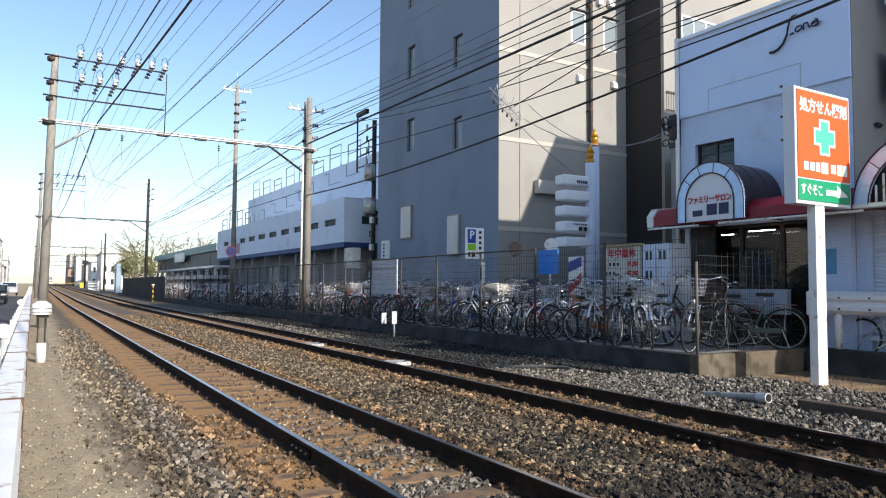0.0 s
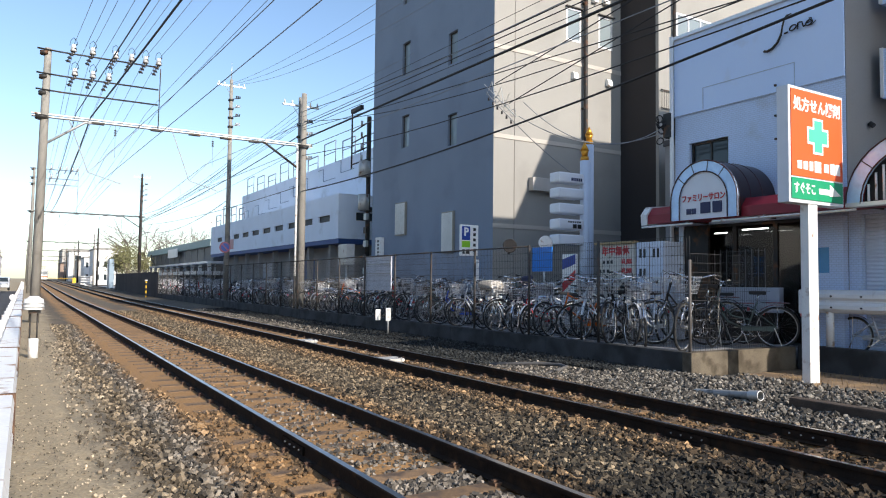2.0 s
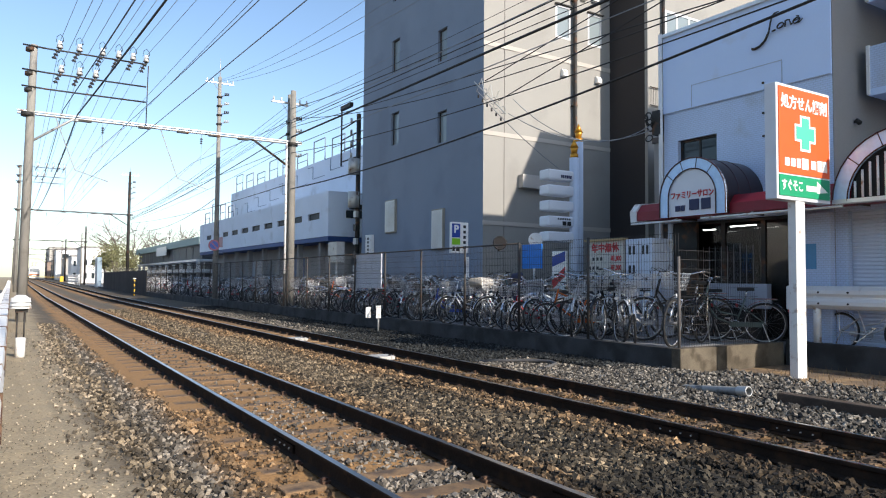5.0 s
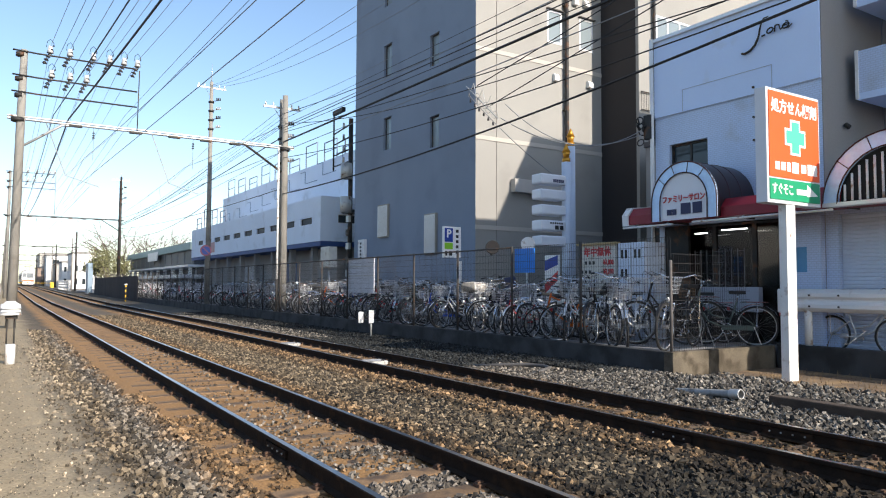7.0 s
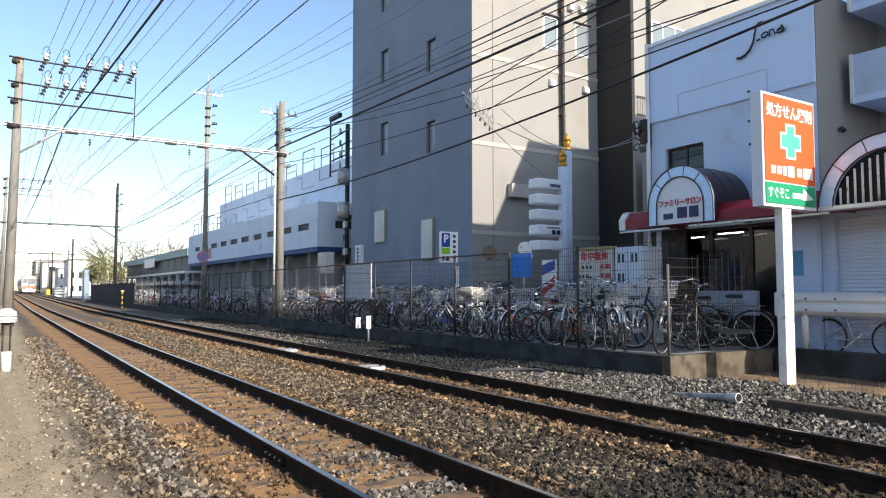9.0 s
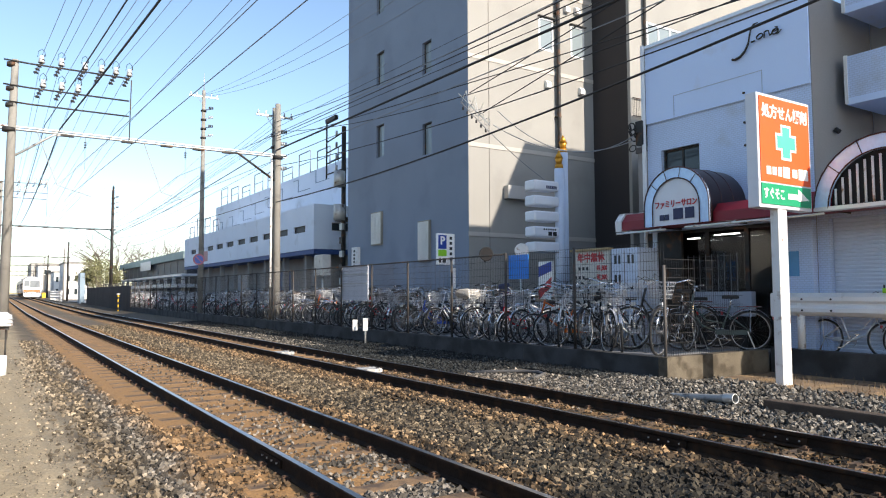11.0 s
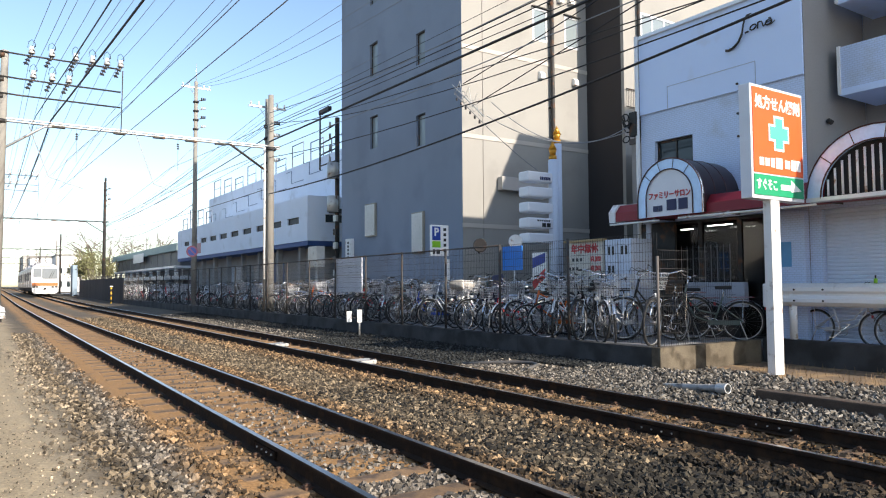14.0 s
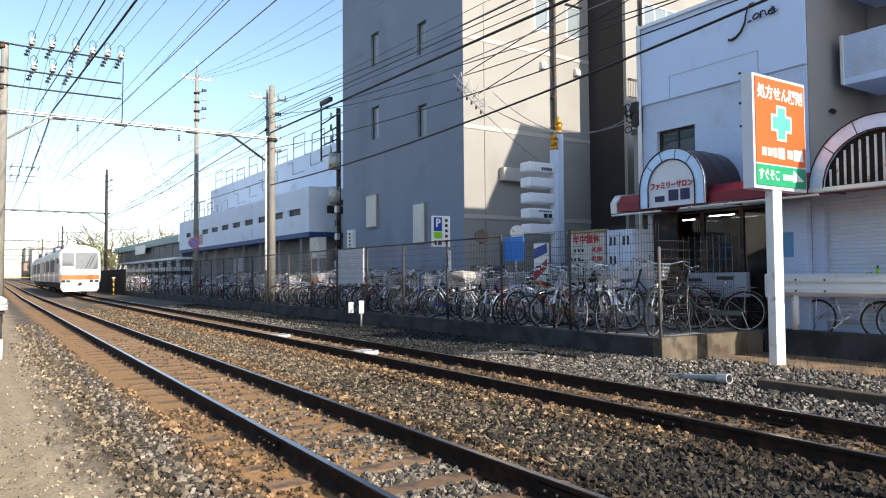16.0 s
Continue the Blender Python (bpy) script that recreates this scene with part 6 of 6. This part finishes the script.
for a in ((12.6, 17, 165, 178, 7.5, house_b, "white flat-roofed building beside the line", False, 1),
          (12, 16, 185, 196, 6.0, house_b, "white flat-roofed building beside the line", False, 1),
          (12, 22, 205, 222, 6.0, house_a, "cream house with a dark roof", True, 1), (11, 25, 232, 250, 9, house_b, "white flat-roofed building beside the line", False, 1),
          (10, 20, 262, 280, 6, house_c, "brown house with a pitched dark roof", True, 1), (12, 30, 300, 330, 12, house_a, "cream apartment block far along the line", False, 1),
          (-19, -8.5, 88, 104, 6, house_c, "brown house with a pitched dark roof", True, -1), (-20, -8.5, 112, 128, 9, house_a, "cream three-storey building beside the line", False, -1), (-20, -8.2, 140, 160, 9, house_b, "white flat-roofed building beside the line", False, -1),
          (-18, -8, 175, 190, 6, house_c, "brown house with a pitched dark roof", True, -1), (-18, -7.5, 205, 225, 12, house_b, "white apartment block far along the line", False, -1), (-16, -7.5, 250, 270, 6, house_a, "cream house with a dark roof", True, -1),
          (-20, -8, 300, 330, 9, house_b, "white flat-roofed building beside the line", False, -1),
          # unseen houses, added to cut low skylight and fill the glass reflections
          (-20, -8.5, -42, -24, 4.6, house_c, "brown house across the road behind", True, -1), (-20, -8.5, -20, -4, 5, house_a, "cream building across the road behind", False, -1), (-20, -8.5, 0, 20, 4.6, house_c, "brown house across the road opposite", True, -1),
          (-20, -8.5, 24, 46, 5.4, house_a, "cream building across the road opposite", False, -1), (-20, -8.5, 50, 80, 5, house_c, "brown house across the road opposite", True, -1)):
    house(*a)


def tree(x, y, h, spread, leafy, label, seed):
    r = np.random.default_rng(seed)
    z0 = rise(y) - 0.2
    tr = thing("tree", (x, y, z0), label, "tree")
    wood, tips = bmesh.new(), []

    def limb(p, d, length, rad, depth):
        q = p + d * length
        mid = p + d * length * 0.5 + Vector(r.uniform(-1, 1, 3)) * length * 0.06
        tube(wood, [p, mid, q], max(rad, 0.017), 6 if depth < 2 else 3, max(rad * 0.6, 0.011), cap=False)
        if depth > 3:
            tips.append(q)
            return
        for _ in range(3 if depth else 5):
            v = (d + Vector(r.uniform(-1, 1, 3)) * (0.75 if depth else 0.6) * spread).normalized()
            v.z = abs(v.z) * 0.8 + 0.15
            limb(p + d * length * r.uniform(0.55, 1), v.normalized(), length * r.uniform(0.55, 0.78), rad * 0.55, depth + 1)
        tips.append(q)

    limb(Vector((x, y, z0)), Vector((0, 0, 1)), h * 0.34, h * 0.016, 0)
    part("trunk", wood, bark, tr)
    if leafy:
        bm = bmesh.new()
        for p in tips:
            for _ in range(leafy):
                c = p + Vector(r.normal(0, 0.42, 3))
                u, v = Vector(r.normal(size=3)).normalized() * 0.16, Vector(r.normal(size=3)).normalized() * 0.10
                bm.faces.new([bm.verts.new(w) for w in (c - u, c - v, c + u, c + v)])
        part("crown", bm, leaf_m, tr, "olive and yellowish leaves")
    return tr


tree(12.6, 104, 7.6, 0.9, 6, "dense olive-green roadside tree", 1)
tree(12.9, 112, 8.0, 0.9, 5, "dense olive-green roadside tree", 2)
tree(13.0, 97, 5.5, 1.1, 4, "olive-green shrub-like tree by the line", 3)
tree(12.2, 117, 6.5, 1.0, 5, "dense olive-green roadside tree", 7)
for k, (x, y, h) in enumerate(((13.9, 117, 15), (16.0, 116, 14), (19.9, 118, 13.5), (22.5, 115, 13.5), (26, 119, 13.5))):
    tree(x, y, h, 1.0, 0, "bare winter tree behind the hall", 11 + k)
for k, (x, y, h) in enumerate(((-7.2, 120, 9.5), (-7.2, 165, 10), (-7.0, 215, 10), (-7.0, 270, 10), (11.2, 148, 9.5), (11.0, 205, 10), (11.0, 255, 10), (11.5, 310, 11))):
    street_pole(x, y, h + rise(y), "far grey utility pole along the line", 0, pole_grey)
cn = thing("signal_cabinet", (10.0, 104, 0.3), "tall blue-grey trackside cabinet", "cabinet")
part("body", B(9.7, 10.3, 103, 105.5, 0.0, 4.2, bevel=0.03), mat("blue grey paint", (0.25, 0.33, 0.40), 0.5, var=0.08), cn)
fw = thing("crossing_fence", (9.5, 128, 0.3), "white boarded fence by a far crossing", "fence")
for k in range(3):
    part("board", B(8.9, 9.0, 122, 146, 0.7 + 0.45 * k, 0.95 + 0.45 * k), chalky, fw)
for i in range(9):
    part("post", B(9.0, 9.12, 122 + 3 * i, 122.12 + 3 * i, 0.2, 1.95), chalky, fw)
yb = thing("crossing_barrier", (9.2, 170, 0.5), "yellow and black crossing barrier machine", "barrier")
part("body", B(8.9, 9.6, 170, 170.6, 0.4, 1.7, bevel=0.05), yellow, yb)
part("arm", T([(9.2, 170, 1.5), (2.0, 170, 1.6)], 0.05, 6), yellow, yb)
for i, (x, y) in enumerate(((16, 70), (16.5, 92), (19, 100))):
    lp = thing("street_lamp", (x, y, 0.24), "slim white street lamp by the hall", "street lamp", "street lamps by the hall")
    part("pole", T([(x, y, 0.2), (x, y, 6.9), (x - 0.6, y, 7.2)], 0.07, 8, 0.045), chalky, lp)
    part("head", B(x - 1.0, x - 0.5, y - 0.1, y + 0.1, 7.14, 7.24), chalky, lp)


def car(x, y, body_m, label, turn):
    c = thing("car", (0, 0, 0), label, "car", "cars on the road")
    prof = [(-1.95, 0.35), (-1.98, 0.75), (-1.2, 0.95), (-0.65, 1.42), (0.9, 1.48), (1.7, 1.0), (1.95, 0.9), (1.98, 0.4)]
    bm = prism(bmesh.new(), [(-0.8, p, q) for p, q in prof], (1.6, 0, 0))
    bmesh.ops.bevel(bm, geom=list(bm.edges), offset=0.05, segments=2, affect="EDGES", profile=0.5)
    part("body", bm, body_m, c)
    part("windscreen", prism(bmesh.new(), [(-0.7, -1.17, 0.98), (0.7, -1.17, 0.98), (0.62, -0.7, 1.39), (-0.62, -0.7, 1.39)], (0, -0.03, 0.02)), pane_m, c)
    for s in (-1, 1):
        part("side_window", prism(bmesh.new(), [(s * 0.8, -0.95, 1.0), (s * 0.8, -0.6, 1.36), (s * 0.8, 0.85, 1.40), (s * 0.8, 1.35, 1.02)], (s * 0.006, 0, 0)), pane_m, c)
        part("headlight", B(s * 0.6 - 0.14, s * 0.6 + 0.14, -1.99, -1.94, 0.66, 0.78), chrome, c)
        for yy in (-1.25, 1.25):
            w = part("wheel", ring(bmesh.new(), (s * 0.72, yy, 0.30), (1, 0, 0), 0.21, 0.09, 18, 8), tyre_m, c)
            part("rim", T([(s * 0.66, yy, 0.30), (s * 0.8, yy, 0.30)], 0.17, 12), chrome, w)
    part("number_bar", B(-0.16, 0.16, -1.995, -1.98, 0.45, 0.6), sign_white, c)
    c.matrix_basis = pose(x, y, -0.12 + rise(y), 0, 0, turn)
    return c


car(-2.4, 62, gloss("car black", (0.02, 0.02, 0.022)), "black hatchback on the road beside the railway", 0)
car(-2.2, 92, gloss("car white", (0.7, 0.7, 0.7)), "white hatchback on the road beside the railway", 0)

# dark boundary wall where the bicycle fence ends
bw = thing("boundary_wall", (9.9, 60, 0.1), "dark boarded boundary fence beside the line", "fence")
board_m = mat("dark boards", (0.035, 0.03, 0.028), 0.9, var=0.3, scale=1.5, each=0.25)
for i in range(34):
    part("board", B(9.86, 9.9 + 0.012 * (i % 2), 64 + i * 0.96, 64.94 + i * 0.96, -0.1, 2.12 + 0.03 * (i % 3)), board_m, bw)


# ---------------------------------------------------------------- train
steel_body = mat("brushed stainless body", (0.36, 0.34, 0.31), 0.42, 0.4, var=0.06, scale=1, bump=0.02)
mask_white = gloss("white front paint", (0.82, 0.81, 0.78))
band_orange = gloss("orange brown band", (0.55, 0.19, 0.07))
under = mat("underframe", (0.04, 0.038, 0.036), 0.9, var=0.2, bump=0.1)
roof_m = mat("train roof", (0.32, 0.32, 0.33), 0.7, var=0.1, bump=0.05)
train = thing("train", (0, 0, 0), "two-car silver commuter train with a white front and orange band", "train")
SIDE = [(-1.34, 0.95), (-1.37, 1.3), (-1.37, 2.9), (-1.28, 3.3), (-1.0, 3.55), (-0.5, 3.72), (0.5, 3.72), (1.0, 3.55), (1.28, 3.3), (1.37, 2.9), (1.37, 1.3), (1.34, 0.95)]
for k in range(2):
    y0, y1 = 0.35 + 18.3 * k, 18.1 + 18.3 * k
    body = part("car_body", prism(bmesh.new(), [(x, y0, z) for x, z in SIDE], (0, y1 - y0, 0)), steel_body, train, "stainless steel car body")
    part("car_roof", prism(bmesh.new(), [(-1.05, y0 + 0.1, 3.54), (-0.55, y0 + 0.1, 3.75), (0.55, y0 + 0.1, 3.75), (1.05, y0 + 0.1, 3.54)], (0, y1 - y0 - 0.2, 0)), roof_m, body)
    part("underframe", B(-1.15, 1.15, y0 + 0.3, y1 - 0.3, 0.55, 0.96), under, train, "dark underframe boxes")
    for s in (-1, 1):
        for i in range(3):
            yd = y0 + 3.0 + 5.6 * i
            d = part("door", B(min(s * 1.372, s * 1.385), max(s * 1.372, s * 1.385), yd, yd + 1.3, 1.0, 2.95), alu, body, "pale sliding door")
            for q in (0.1, 0.72):
                part("door_window", B(min(s * 1.385, s * 1.392), max(s * 1.385, s * 1.392), yd + q, yd + q + 0.48, 1.8, 2.75), under_glass, d)
            if i < 2:
                for q in (1.55, 3.1):
                    part("side_window", B(min(s * 1.37, s * 1.382), max(s * 1.37, s * 1.382), yd + q, yd + q + 1.4, 1.75, 2.75), under_glass, body)
        part("waist_band", B(min(s * 1.371, s * 1.379), max(s * 1.371, s * 1.379), y0, y1, 1.5, 1.58), band_orange, body)
    for c in (2.6, 15.2):
        bg = part("bogie", B(-1.0, 1.0, y0 + c - 1.3, y0 + c + 1.3, 0.38, 0.6, bevel=0.03), under, train)
        for yy in (-1.05, 1.05):
            for s in (-1, 1):
                part("wheel", T([(s * 0.5, y0 + c + yy, 0.43), (s * 0.63, y0 + c + yy, 0.43)], 0.43, 20), dark_steel, bg)
    for c in (4.0, 12.0):
        part("air_conditioner", B(-0.75, 0.75, y0 + c, y0 + c + 2.8, 3.7, 4.02, bevel=0.06), roof_m, train)
part("gangway", B(-0.5, 0.5, 18.1, 18.66, 1.0, 3.2), under, train)
# front mask
FR = [(-1.30, 0.98), (-1.36, 1.3), (-1.36, 2.9), (-1.26, 3.35), (-0.95, 3.62), (-0.4, 3.80), (0.4, 3.80), (0.95, 3.62), (1.26, 3.35), (1.36, 2.9), (1.36, 1.3), (1.30, 0.98)]
bm = bmesh.new()
a = [bm.verts.new((x, 0.36, z)) for x, z in FR]
b = [bm.verts.new((x * 0.97, 0.06 + 0.10 * max(0, (z - 2.0) / 1.8), 0.98 + (z - 0.98) * 0.985)) for x, z in FR]
c = [bm.verts.new((x * 0.90, 0.0 + 0.12 * max(0, (z - 2.0) / 1.8), 1.02 + (z - 1.02) * 0.95)) for x, z in FR]
for u, v in ((a, b), (b, c)):
    for i in range(len(u)):
        j = (i + 1) % len(u)
        bm.faces.new((u[i], u[j], v[j], v[i]))
bm.faces.new(c)
lamp_glass = mat("lamp glass", (0.06, 0.055, 0.05), 0.2, var=0.1, bump=0)
front = part("front_mask", bm, mask_white, train, "white front end")
scr = mat("windscreen", (0.20, 0.22, 0.23), 0.15, var=0.1, bump=0)


def screen(x0, x1, z0, z1, m, name):
    def yy(z):
        return 0.12 * max(0, (z - 2.0) / 1.8) - 0.012
    return part(name, prism(bmesh.new(), [(x0, yy(z0), z0), (x1, yy(z0), z0), (x1, yy(z1), z1), (x0, yy(z1), z1)], (0, 0.02, 0)), m, front)


screen(-1.14, -0.36, 2.2, 3.2, scr, "windscreen")
screen(-0.31, 1.15, 1.98, 3.22, scr, "windscreen")
screen(-0.55, 0.55, 3.32, 3.52, mat("destination board", (0.35, 0.34, 0.3), 0.4), "destination_board")
bm = T([(0.35, -0.04, 2.0), (0.75, -0.01, 3.0)], 0.018, 5)
tube(bm, [(0.55, -0.04, 2.0), (0.95, -0.01, 3.05)], 0.018, 5)
part("wiper", bm, dark_steel, front)
bm = bmesh.new()
for x in (0.0, 0.2):
    prism(bm, [(x - 0.28, -0.012, 1.5), (x - 0.18, -0.012, 1.5), (x + 0.12, -0.012, 2.0), (x + 0.02, -0.012, 2.0)], (0, 0.02, 0))
part("emblem", bm, dim_grey, front, "grey slanted emblem")
part("front_band", B(-1.24, 1.24, -0.02, 0.2, 1.16, 1.52, bevel=0.01), band_orange, front, "orange brown band")
for s in (-1, 1):
    for c in (1.08, 0.74):
        part("headlight", B(s * c - 0.13, s * c + 0.13, -0.03, 0.1, 0.94, 1.13, bevel=0.02), lamp_glass, front)
    part("tail_light", B(s * 0.44 - 0.11, s * 0.44 + 0.11, -0.03, 0.1, 0.97, 1.12, bevel=0.02), porcelain, front, "white marker lamp")
part("coupler", T([(0, -0.25, 0.85), (0, 0.4, 0.85)], 0.12, 10), under, train)
bm = prism(bmesh.new(), [(-1.22, 0.0, 0.98), (-1.24, 0.0, 0.5), (-1.05, 0.0, 0.26), (1.05, 0.0, 0.26), (1.24, 0.0, 0.5), (1.22, 0.0, 0.98)], (0, 0.35, 0))
part("skirt", bm, mask_white, train, "white lower skirt")
for s in (-1, 1):
    part("mirror", B(s * 1.42 - 0.05, s * 1.42 + 0.05, 0.3, 0.36, 2.4, 2.75), dark_steel, train)
pg = part("pantograph", T([(-0.6, 5.0, 3.85), (0.6, 5.0, 3.85)], 0.04, 6), dark_steel, train)
bm = bmesh.new()
for s in (-0.5, 0.5):
    tube(bm, [(s, 5.0, 3.85), (s * 0.6, 6.1, 4.5), (s, 5.1, 5.05)], 0.03, 5)
    tube(bm, [(s, 6.6, 3.85), (s * 0.6, 6.1, 4.5)], 0.03, 5)
tube(bm, [(-0.85, 5.1, 4.98), (-0.6, 5.1, 5.08), (0.6, 5.1, 5.08), (0.85, 5.1, 4.98)], 0.03, 5)
part("frame", bm, dark_steel, pg)
part("roof_equipment", B(-0.7, 0.7, 4.6, 7.0, 3.72, 3.86), roof_m, train)

train.scale = (1.13, 1.06, 1.06)


def motions():
    rows = []
    for t in (0, 2, 4, 6, 8, 10, 11.3, 12.5, 13.5, 14.5, 15.2, 16):
        y = 63.4 + 18.05 * (16 - t)
        rows.append((t, pose(FAR - 0.12, y, rise(y + 6))))
    walk(train, rows)


motions()
